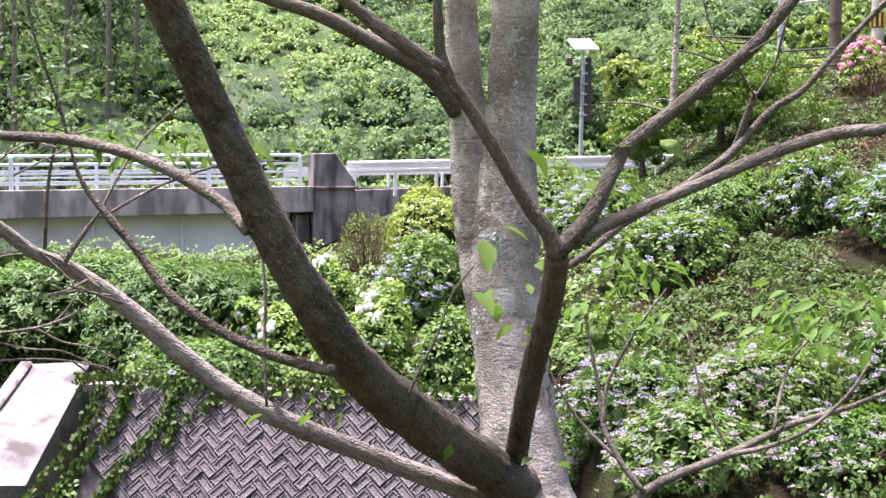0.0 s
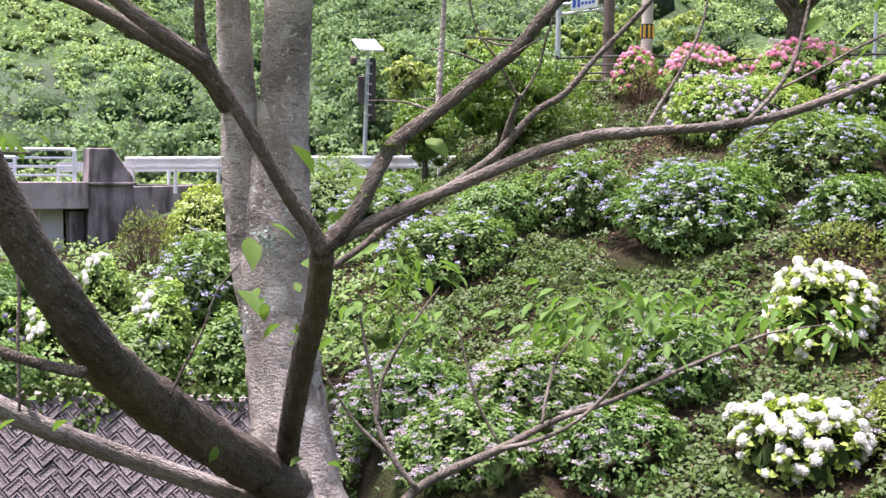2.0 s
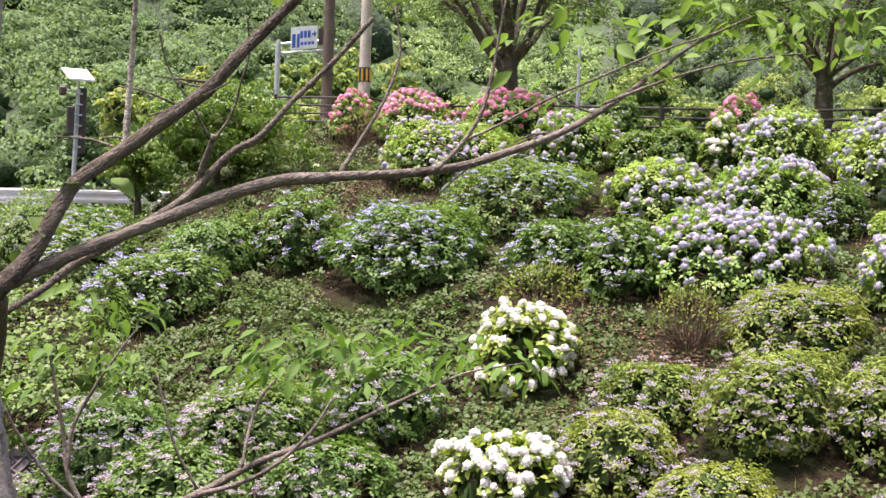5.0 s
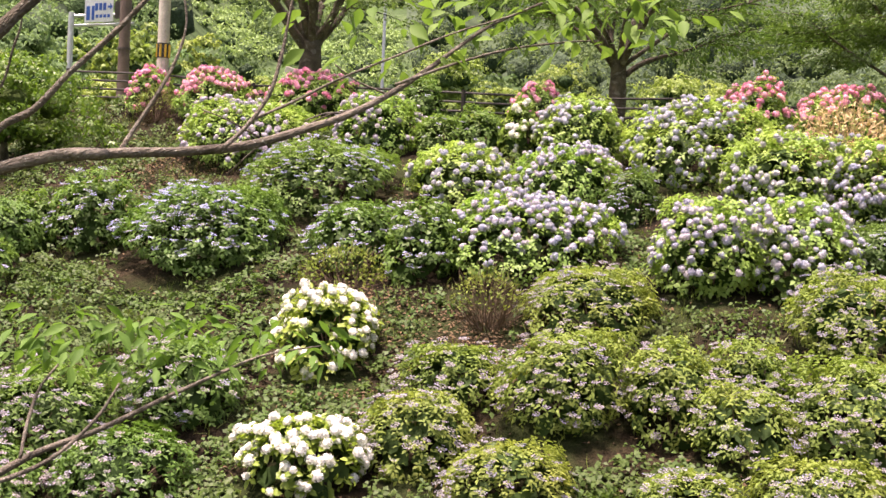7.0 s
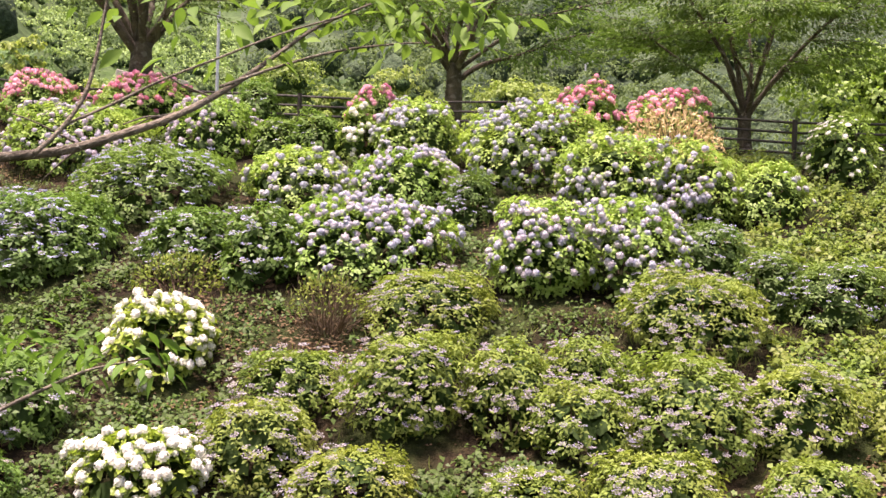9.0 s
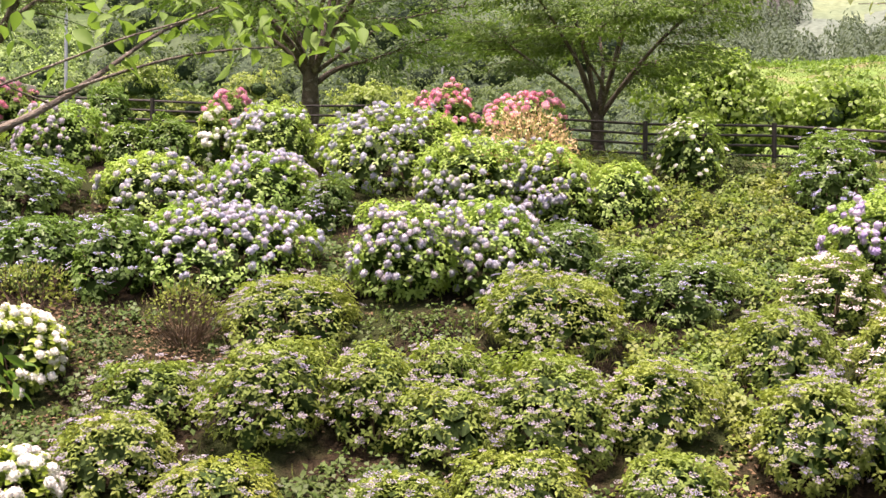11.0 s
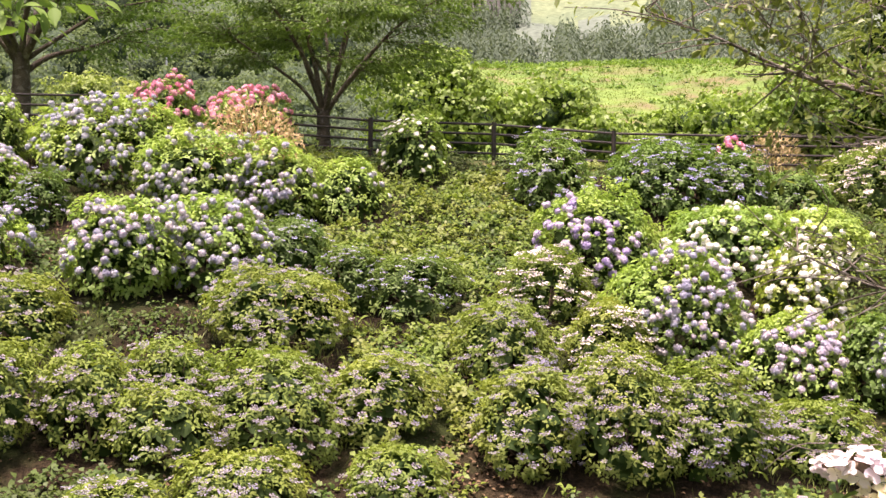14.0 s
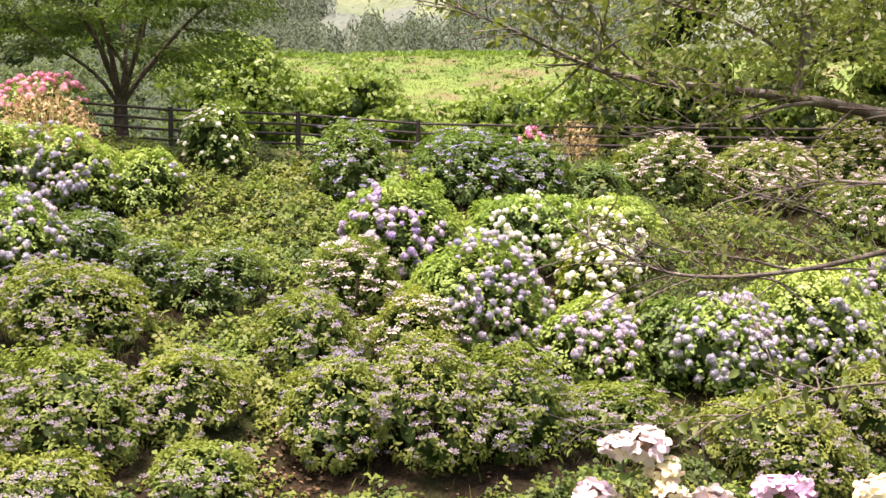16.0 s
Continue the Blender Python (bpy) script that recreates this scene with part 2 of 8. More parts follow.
leaf_lime = leafy("lime_leaf", (0.088, 0.154, 0.022), (0.312, 0.416, 0.065), 0.38, 0.45)
leaf_cherry = leafy("broad_leaf", (0.050, 0.118, 0.026), (0.175, 0.295, 0.064), 0.42, 0.6, None, 0.15)
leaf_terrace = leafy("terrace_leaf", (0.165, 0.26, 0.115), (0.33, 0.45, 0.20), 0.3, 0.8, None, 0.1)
leaf_bank = leafy("bank_shrub_leaf", (0.040, 0.098, 0.028), (0.138, 0.250, 0.072), 0.4, 0.5)
leaf_dull = leafy("dull_green_leaf", (0.044, 0.088, 0.023), (0.160, 0.255, 0.070), 0.34, 0.5, (0.130, 0.180, 0.048), 0.2)
leaf_weed = leafy("weed_leaf", (0.044, 0.092, 0.018), (0.175, 0.270, 0.050), 0.34, 0.5, (0.150, 0.180, 0.038), 0.25)
leaf_plum = leafy("plum_leaf", (0.055, 0.088, 0.021), (0.190, 0.255, 0.068), 0.44, 0.42)
leaf_zelkova = leafy("zelkova_leaf", (0.026, 0.062, 0.016), (0.135, 0.222, 0.052), 0.42, 0.55)
leaf_grove = leafy("grove_leaf", (0.13, 0.195, 0.045), (0.30, 0.38, 0.105), 0.4, 0.6)
leaf_maple = leafy("maple_leaf", (0.034, 0.088, 0.016), (0.190, 0.300, 0.042), 0.4, 0.45)
leaf_kudzu = leafy("kudzu_leaf", (0.050, 0.112, 0.022), (0.235, 0.365, 0.068), 0.4, 0.5)
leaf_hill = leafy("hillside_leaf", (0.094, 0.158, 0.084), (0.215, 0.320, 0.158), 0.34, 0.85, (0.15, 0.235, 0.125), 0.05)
leaf_cedar = leafy("cedar_spray", (0.052, 0.092, 0.056), (0.165, 0.240, 0.135), 0.42, 0.8, None, 0.1)
# Next two: pale, low-contrast colours that carry the haze.
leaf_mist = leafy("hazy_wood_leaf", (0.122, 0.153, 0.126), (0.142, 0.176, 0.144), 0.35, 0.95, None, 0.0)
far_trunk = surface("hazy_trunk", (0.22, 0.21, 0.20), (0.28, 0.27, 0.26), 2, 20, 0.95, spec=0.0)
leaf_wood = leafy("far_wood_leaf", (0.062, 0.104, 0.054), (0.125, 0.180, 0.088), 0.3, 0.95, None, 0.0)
leaf_ivy = leafy("ground_leaf", (0.022, 0.052, 0.012), (0.098, 0.170, 0.036), 0.3, 0.55, (0.068, 0.094, 0.024), 0.25)
leaf_litter = leafy("leaf_litter", (0.06, 0.036, 0.02), (0.17, 0.11, 0.06), 0.05, 0.9)
lichen_mat = leafy("lichen", (0.22, 0.27, 0.25), (0.42, 0.48, 0.46), 0.0, 0.9)
fresh_blade = leafy("fresh_grass", (0.13, 0.24, 0.03), (0.24, 0.38, 0.06), 0.35, 0.6)
bank_blade = leafy("bank_grass_blade", (0.098, 0.150, 0.036), (0.185, 0.235, 0.062), 0.35, 0.9, (0.125, 0.165, 0.05), 0.05)
blade = leafy("grass_blade", (0.11, 0.155, 0.035), (0.23, 0.275, 0.07), 0.3, 0.6)
pet_blue = petals("blue_petals", (0.36, 0.39, 0.48), (0.46, 0.48, 0.53), (0.40, 0.42, 0.50), (0.54, 0.54, 0.52), (0.34, 0.35, 0.44))
pet_lilac = petals("lilac_petals", (0.34, 0.37, 0.49), (0.45, 0.44, 0.53), (0.57, 0.53, 0.55), (0.37, 0.41, 0.51), (0.54, 0.47, 0.53), (0.45, 0.49, 0.54))
pet_pale = petals("pale_lilac_petals", (0.46, 0.42, 0.51), (0.54, 0.50, 0.53), (0.41, 0.41, 0.52), (0.56, 0.46, 0.51))
pet_purple = petals("purple_petals", (0.37, 0.30, 0.55), (0.47, 0.39, 0.60), (0.58, 0.52, 0.62), (0.41, 0.34, 0.55))
pet_violet = petals("violet_petals", (0.19, 0.16, 0.31), (0.25, 0.22, 0.36), (0.16, 0.14, 0.28), (0.31, 0.27, 0.38))
pet_pink = petals("pink_petals", (0.72, 0.20, 0.34), (0.80, 0.34, 0.44), (0.78, 0.40, 0.54), (0.82, 0.46, 0.50), (0.70, 0.26, 0.46))
pet_white = petals("white_petals", (0.82, 0.82, 0.74), (0.85, 0.85, 0.80), (0.77, 0.80, 0.66))
pet_lace = petals("lacecap_petals", (0.265, 0.242, 0.30), (0.33, 0.305, 0.315), (0.23, 0.232, 0.315), (0.345, 0.295, 0.31))
pet_laceb = petals("blue_lacecap_petals", (0.30, 0.33, 0.56), (0.42, 0.45, 0.62), (0.27, 0.28, 0.50), (0.48, 0.48, 0.60))
pet_lacep = petals("rosy_lacecap_petals", (0.62, 0.53, 0.54), (0.68, 0.63, 0.56), (0.56, 0.50, 0.55), (0.68, 0.66, 0.50))
pet_blush = petals("blush_petals", (0.76, 0.64, 0.72), (0.78, 0.76, 0.70), (0.74, 0.60, 0.70), (0.78, 0.75, 0.50))
pet_cream = petals("cream_petals", (0.82, 0.78, 0.42), (0.84, 0.80, 0.56), (0.82, 0.66, 0.60))
pet_rose = petals("rose_petals", (0.78, 0.44, 0.68), (0.82, 0.62, 0.76), (0.74, 0.50, 0.70))
pet_lacem = petals("mixed_lacecap_petals", (0.35, 0.28, 0.30), (0.26, 0.28, 0.36), (0.33, 0.31, 0.31), (0.38, 0.31, 0.32), (0.28, 0.28, 0.33))
bud_lace = petals("lacecap_buds", (0.19, 0.19, 0.225), (0.24, 0.23, 0.21), (0.20, 0.23, 0.16))


# ---- helpers for meshes ----
def smooth(a, b, x):
    t = np.clip((np.asarray(x, float) - a) / (b - a), 0, 1)
    return t * t * (3 - 2 * t)


NX, NY = math.sin(radians(52.5)), math.cos(radians(52.5))


def plan(u, v):
    """From the slope's own plan (u uphill, v along it) to x, y."""
    return u * NX + v * NY, u * NY - v * NX


def crest(v):
    return 3.6 - 0.045 * v


def ground(x, y):
    x, y = np.asarray(x, float), np.asarray(y, float)
    u, v, r, az = x * NX + y * NY, x * NY - y * NX, np.hypot(x, y), np.degrees(np.arctan2(x, y))
    s = crest(np.clip(v, -30, 25)) - 0.396 * np.maximum(24.4 - u, 0)
    s = s - 2.4 * smooth(-15.5, -23, v) * smooth(24.2, 21.5, u)
    s = np.minimum(s, 1.6 + 4 * smooth(-22, -17.5, v))
    # the terrace that the stream wall holds, and the stream bed before it
    q = 0.163 * x + 0.987 * y - 16.4
    s = np.maximum(s, (-1.55 + 0.2 * np.clip(q, 0, 9)) * smooth(3.5, 0.8, x) - 9 * smooth(0.8, 3.5, x) - 9 * smooth(9, 12, q) - 4 * smooth(-4.9, -6.2, x) * smooth(5, 3, q))
    s = s - 4.8 * smooth(0.25, -0.4, q) * smooth(2.0, 0.9, x)
    s = s + 0.07 * np.sin(1.7 * u + 0.9 * v) * smooth(26, 24, u) + 0.05 * np.sin(2.9 * v - 1.1 * u)
    bank = -0.6 * np.maximum(r - 4.3, 0)
    z = np.maximum(np.maximum(s, bank), -6.5)
    # beyond the fence: a drop to the valley, a grassy bank, wooded hills
    back = smooth(27.5, 40, u) * smooth(-20, -14, v)
    right = smooth(54, 62, az) * smooth(150, 110, az)
    valley = -5.0 * back * (1 - right)
    bank_r = (0.262 * np.clip(r - 36, 0, 40) + 0.015 * np.maximum(r - 76, 0)) * right * smooth(26, 34, u)
    left = smooth(26, 14, az) * smooth(-120, -60, az)
    hill_l = 0.47 * np.clip(r - 50, 0, 160) * left
    mid = (1 - left) * (1 - right) * smooth(150, 110, az)
    hill_m = 0.34 * np.clip(r - 80, 0, 260) * mid
    hill_r = 0.36 * np.clip(r - 190, 0, 400) * right
    bumps = (1.2 * np.sin(0.11 * x + 0.07 * y) + 0.9 * np.sin(0.19 * y - 0.13 * x)) * smooth(60, 100, r)
    return z + valley + bank_r + hill_l + hill_m + hill_r + bumps


def thing(name, at, label, category, group="", kind=""):
    e = new(name)
    e.location = at
    e.empty_display_size = 0.2
    return tagged(e, label, category, group, kind)


def mesh_of(name, verts, faces, material, flat=True):
    me = bpy.data.meshes.new(name)
    me.from_pydata([tuple(map(float, p)) for p in verts], [], [tuple(f) for f in faces])
    me.materials.append(material)
    if not flat:
        me.polygons.foreach_set("use_smooth", [True] * len(me.polygons))
    return me


def child(name, me, parent, label="", m=None, kind=""):
    ob = new(name, me)
    ob.parent = parent
    if m is not None:
        ob.matrix_basis = m
    return tagged(ob, label, "", "", kind)


def part(name, bm, material, parent, label=""):
    """Links a bmesh, given in the world's metres, as one mesh under a thing."""
    if parent is not None:
        bmesh.ops.translate(bm, verts=bm.verts, vec=-origin_of(parent))
    me = bpy.data.meshes.new(name)
    bm.to_mesh(me)
    bm.free()
    me.materials.append(material)
    return child(name, me, parent, label)


def origin_of(ob):
    at = Vector((0, 0, 0))
    while ob is not None:
        at += ob.location
        ob = ob.parent
    return at


def box(bm, a, b, width, height, bevel=0.0):
    """A bar from a to b, standing on that line, bevelled."""
    a, b = Vector(a), Vector(b)
    d = b - a
    side = Vector((d.y, -d.x, 0))
    side = side.normalized() if side.length > 1e-6 else Vector((1, 0, 0))
    up = side.cross(d).normalized()
    if up.z < 0:
        up = -up
    vs = []
    for p in (a, b):
        for sx, sz in ((-1, 0), (1, 0), (1, 1), (-1, 1)):
            vs.append(bm.verts.new(p + side * sx * width / 2 + up * sz * height))
    fs = [bm.faces.new([vs[i] for i in f]) for f in ((0, 1, 2, 3), (7, 6, 5, 4), (0, 4, 5, 1), (1, 5, 6, 2), (2, 6, 7, 3), (3, 7, 4, 0))]
    bmesh.ops.recalc_face_normals(bm, faces=fs)
    if bevel:
        bmesh.ops.bevel(bm, geom=list({e for f in fs for e in f.edges}), offset=bevel, segments=1, affect="EDGES")
    return bm


def bar(a, b, width, height, bevel=0.0):
    return box(bmesh.new(), a, b, width, height, bevel)


def rod(a, b, r1, r2=None, sides=12):
    bm = bmesh.new()
    a, b = Vector(a), Vector(b)
    q = (b - a).to_track_quat("Z", "Y").to_matrix().to_4x4()
    bmesh.ops.create_cone(bm, cap_ends=True, segments=sides, radius1=r1, radius2=r1 if r2 is None else r2, depth=(b - a).length, matrix=Matrix.Translation((a + b) / 2) @ q)
    return bm


def spline(pts, steps=5):
    """A smooth line through control points of x, y, z, radius."""
    p = np.array(pts, float)
    p = np.vstack([2 * p[0] - p[1], p, 2 * p[-1] - p[-2]])
    p[0, 3], p[-1, 3] = p[1, 3], p[-2, 3]
    res = []
    for i in range(1, len(p) - 2):
        for k in range(steps):
            t = k / steps
            a, b, c, d = p[i - 1], p[i], p[i + 1], p[i + 2]
            res.append(0.5 * (2 * b + (c - a) * t + (2 * a - 5 * b + 4 * c - d) * t * t + (3 * b - a - 3 * c + d) * t ** 3))
    res.append(p[-2])
    return np.array(res)


def tube(pts, sides=10, rough=0.06, steps=5, knobs=0.0):
    """Vertices and faces of a knotty tube round a spline."""
    line = spline(pts, steps)
    n = len(line)
    if steps > 6:
        for _ in range(2 * steps):
            line[1:-1] = 0.25 * line[:-2] + 0.5 * line[1:-1] + 0.25 * line[2:]
    tang = np.gradient(line[:, :3], axis=0)
    tang /= np.linalg.norm(tang, axis=1)[:, None] + 1e-9
    ref = np.array([0.31, 0.2, 0.93]) if abs(tang[:, 2]).mean() < 0.8 else np.array([0.9, 0.3, 0.1])
    s = np.cross(tang, ref)
    s /= np.linalg.norm(s, axis=1)[:, None]
    w = np.cross(s, tang)
    ang = np.linspace(0, 2 * np.pi, sides, endpoint=False)
    k = np.concatenate([[0], np.cumsum(np.linalg.norm(np.diff(line[:, :3], axis=0), axis=1))])[:, None] * 1.6 / max(float(line[:, 3].max()), 0.02)
    ph = rng.uniform(0, 6, 4)
    rad = np.maximum(line[:, 3:4], 0.0015) * (1 + rough * (np.sin(3 * ang + 0.35 * k + ph[0]) * 0.6 + np.sin(2 * ang - 0.8 * k + ph[1]) * 0.7 + 0.8 * np.sin(0.9 * k + ph[2])))
    if knobs:
        rad = rad * (1 + rng.normal(scale=knobs, size=(n, sides)))
    ring = line[:, None, :3] + rad[..., None] * (np.cos(ang)[None, :, None] * s[:, None] + np.sin(ang)[None, :, None] * w[:, None])
    verts = ring.reshape(-1, 3)
    faces = []
    for i in range(n - 1):
        for j in range(sides):
            j2 = (j + 1) % sides
            faces.append((i * sides + j, i * sides + j2, (i + 1) * sides + j2, (i + 1) * sides + j))
    faces.append(tuple(range(sides))[::-1])
    faces.append(tuple((n - 1) * sides + j for j in range(sides)))
    return verts, faces


def unit(a):
    return a / (np.linalg.norm(a, axis=-1, keepdims=True) + 1e-9)


def leaves(name, base, axis, normal, length, width, material, fold=0.18, droop=0.18, simple=False, fine=False):
    """One mesh of many leaves, each folded along its midrib, from arrays of their bases and directions."""
    n = len(base)
    axis = unit(axis)
    side = unit(np.cross(axis, normal))
    nor = np.cross(side, axis)
    ln, wd = np.reshape(length, (-1, 1)) * np.ones((n, 1)), np.reshape(width, (-1, 1)) * np.ones((n, 1))
    if simple:
        rows = [base, base + axis * ln * 0.5 + side * wd * 0.5 + nor * wd * fold, base + axis * ln - nor * ln * droop, base + axis * ln * 0.5 - side * wd * 0.5 + nor * wd * fold]
        quads = np.array([[0, 3, 2, 1]])
    else:
        def at(f, s):
            return base + axis * ln * f + side * wd * s + nor * (wd * fold * abs(s) * 2 - ln * droop * f * f)
        if fine:
            rows = [at(0, 0), at(0.16, 0.26), at(0.38, 0.48), at(0.64, 0.40), at(0.84, 0.16), at(1.0, 0), at(0.84, -0.16), at(0.64, -0.40), at(0.38, -0.48), at(0.16, -0.26), at(0.38, 0), at(0.64, 0)]
            quads = np.array([[0, 10, 2, 1], [10, 11, 3, 2], [11, 5, 4, 3], [0, 9, 8, 10], [10, 8, 7, 11], [11, 7, 6, 5]])
        else:
            rows = [at(0, 0), at(0.3, 0.42), at(0.66, 0.45), at(1.0, 0), at(0.66, -0.45), at(0.3, -0.42)]
            quads = np.array([[0, 3, 2, 1], [0, 5, 4, 3]])
    k = len(rows)
    co = np.stack(rows, 1).reshape(-1, 3)
    idx = (np.arange(n)[:, None, None] * k + quads[None]).reshape(-1)
    me = bpy.data.meshes.new(name)
    me.vertices.add(len(co))
    me.vertices.foreach_set("co", co.ravel().astype(np.float32))
    me.loops.add(len(idx))
    me.loops.foreach_set("vertex_index", idx.astype(np.int32))
    me.polygons.add(len(idx) // 4)
    me.polygons.foreach_set("loop_start", np.arange(0, len(idx), 4, dtype=np.int32))
    me.update(calc_edges=True)
    me.materials.append(material)
    return me


def rosettes(tips, out, size, each=7):
    """Leaf bases, axes and normals of leaves set round shoot tips."""
    n = len(tips)
    ref = unit(np.cross(out, rng.normal(size=(n, 3))))
    ref2 = np.cross(out, ref)
    base, axis, nor, ln = [], [], [], []
    for k in range(each):
        a = 2 * np.pi * k / each * 1.6 + rng.uniform(0, 0.8, n)
        tang = ref * np.cos(a)[:, None] + ref2 * np.sin(a)[:, None]
        lift = rng.uniform(-0.25, 0.55, n)[:, None] - 0.04 * k
        base.append(tips - out * (0.012 * k) + tang * 0.01)
        axis.append(tang + out * lift)
        nor.append(out + rng.normal(scale=0.18, size=(n, 3)))
        ln.append(size * rng.uniform(0.7, 1.25, n))
    return np.concatenate(base), np.concatenate(axis), np.concatenate(nor), np.concatenate(ln)


def mound_shape(a, b, h, grad, lobes=7):
    """A lumpy bush of half widths a, b and height h, whose skirt follows the slope: returns a sampler of points and outward directions."""
    ld = unit(rng.normal(size=(lobes, 3)) * np.array([1, 1, 0.55]) + np.array([0, 0, 0.35]))
    ld[:, 2] = np.abs(ld[:, 2])
    size = rng.uniform(0.34, 0.6, lobes)
    gain = rng.uniform(0.10, 0.26, lobes)

    def sample(n, low=0.0, shrink=1.0):
        ct, ph = rng.uniform(low, 1, n), rng.uniform(0, 2 * np.pi, n)
        st = np.sqrt(1 - ct * ct)
        d = np.stack([st * np.cos(ph), st * np.sin(ph), ct], 1)
        near = np.arccos(np.clip(d @ ld.T, -1, 1)) / size
        f = 0.94 + (gain * np.exp(-near ** 2)).max(1)
        f = f * rng.uniform(0.95, 1.05, n) * shrink
        rho, z = st ** 0.86, ct ** 0.86
        rho = rho * (1 - 0.26 * smooth(0.34, 0.0, z))
        p = np.stack([a * rho * np.cos(ph), b * rho * np.sin(ph), h * z], 1) * f[:, None]
        p[:, 2] += (p[:, :2] @ grad) * np.clip(1 - z, 0, 1)
        o = np.stack([st * np.cos(ph) / a, st * np.sin(ph) / b, ct / h], 1)
        return p, unit(o)

    return sample


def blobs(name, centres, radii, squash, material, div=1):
    """Uneven cores inside foliage, coloured dark to stand in for shade in the gaps."""
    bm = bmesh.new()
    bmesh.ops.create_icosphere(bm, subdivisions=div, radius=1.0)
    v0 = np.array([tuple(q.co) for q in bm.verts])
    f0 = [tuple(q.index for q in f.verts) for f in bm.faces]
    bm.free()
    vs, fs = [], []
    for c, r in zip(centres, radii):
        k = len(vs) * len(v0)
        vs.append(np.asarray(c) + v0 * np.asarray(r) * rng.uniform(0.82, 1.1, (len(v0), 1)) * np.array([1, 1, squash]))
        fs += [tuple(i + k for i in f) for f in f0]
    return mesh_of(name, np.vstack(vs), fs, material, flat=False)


# ---- the ground: one sheet, from the near bank over the garden slope to the hills ----
def build_ground():
    az = np.radians(np.concatenate([np.arange(-32, 104, 0.75), np.arange(104, 328, 7)]))
    rr = np.concatenate([[0.6, 1.5, 3.0], np.arange(4.0, 30, 0.3), 30 * 1.055 ** np.arange(0, 88)])
    A, R = np.meshgrid(az, rr)
    X, Y = R * np.sin(A), R * np.cos(A)
    Z = ground(X, Y)
    m, n = X.shape
    verts = np.stack([X, Y, Z], -1).reshape(-1, 3)
    faces, kinds = [], []
    for i in range(m - 1):
        for j in range(n):
            j2 = (j + 1) % n
            faces.append((i * n + j, i * n + j2, (i + 1) * n + j2, (i + 1) * n + j))
            a, r = np.degrees(az[j]), rr[i]
            u = X[i, j] * NX + Y[i, j] * NY
            if r < 34:
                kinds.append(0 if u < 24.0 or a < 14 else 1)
            elif -14 < a < -2 and 5.6 < np.degrees(np.arctan2(Z[i, j] - EYE, r)) < 9.3:
                kinds.append(3)
            elif a > 55:
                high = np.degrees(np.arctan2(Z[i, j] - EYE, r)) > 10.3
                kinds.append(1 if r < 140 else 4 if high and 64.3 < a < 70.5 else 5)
            elif (a > 19 and 75 < r < 135) or (20.5 < a < 30.5 and 75 < r < 230):
                kinds.append(3)
            else:
                kinds.append(2)
    faces.append(tuple(range(n))[::-1])
    kinds.append(0)
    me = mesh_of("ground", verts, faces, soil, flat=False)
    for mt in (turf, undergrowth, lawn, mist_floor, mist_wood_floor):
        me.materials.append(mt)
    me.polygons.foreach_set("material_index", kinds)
    return tagged(new("ground", me), "brown soil garden slope rising to grassy and wooded hills", "ground", kind="structure")


build_ground()


# ---- flower heads, built once ----
def quad_cloud(pts, nor, size, jitter=0.25):
    n = len(pts)
    t = unit(np.cross(nor, rng.normal(size=(n, 3))))
    b = np.cross(nor, t)
    s = size * rng.uniform(0.8, 1.2, (n, 1))
    nn = nor * s * 0.22
    return np.stack([pts + t * s + nn, pts + b * s - nn * 0.2, pts - t * s + nn, pts - b * s - nn * 0.2], 1).reshape(-1, 3), [tuple(4 * i + k for k in range(4)) for i in range(n)]


def globe_head(material, r=0.06, florets=28, flat=0.8):
    i = np.arange(florets) + 0.5
    ct = 1 - 1.75 * i / florets
    st, ph = np.sqrt(1 - ct * ct), i * 2.39996
    d = np.stack([st * np.cos(ph), st * np.sin(ph), ct], 1) + rng.normal(scale=0.06, size=(florets, 3))
    d = unit(d)
    p = d * r * rng.uniform(0.88, 1.06, (florets, 1)) * np.array([1, 1, flat])
    v, f = quad_cloud(p, unit(d + rng.normal(scale=0.22, size=d.shape)), r * 0.33)
    bm = bmesh.new()
    bmesh.ops.create_icosphere(bm, subdivisions=1, radius=r * 0.86)
    n0 = len(v)
    v = np.vstack([v, np.array([tuple(w.co) for w in bm.verts]) * np.array([1, 1, flat])])
    f = f + [tuple(n0 + w.index for w in q.verts) for q in bm.faces]
    bm.free()
    return mesh_of("flower_head", v, f, material)


def lace_head(material, r=0.056):
    n = 9
    ph = np.arange(n) * 2 * np.pi / n + rng.uniform(-0.25, 0.25, n)
    rad = r * rng.uniform(0.82, 1.1, n)
    p = np.stack([rad * np.cos(ph), rad * np.sin(ph), rng.uniform(-0.004, 0.012, n)], 1)
    nor = unit(np.array([0, 0, 1.0]) + rng.normal(scale=0.28, size=(n, 3)))
    v, f = quad_cloud(p, nor, 0.0145)
    m = 16
    i = np.arange(m) + 0.5
    rb, pb = r * 0.68 * np.sqrt(i / m), i * 2.39996
    pbud = np.stack([rb * np.cos(pb), rb * np.sin(pb), 0.012 - 0.9 * rb * rb / r], 1)
    v2, f2 = quad_cloud(pbud, unit(np.array([0, 0, 1.0]) + rng.normal(scale=0.5, size=(m, 3))), 0.011)
    me = mesh_of("flower_head", np.vstack([v, v2]), f + [tuple(len(v) + k for k in q) for q in f2], material)
    me.materials.append(bud_lace)
    me.polygons.foreach_set("material_index", [0] * len(f) + [1] * len(f2))
    return me


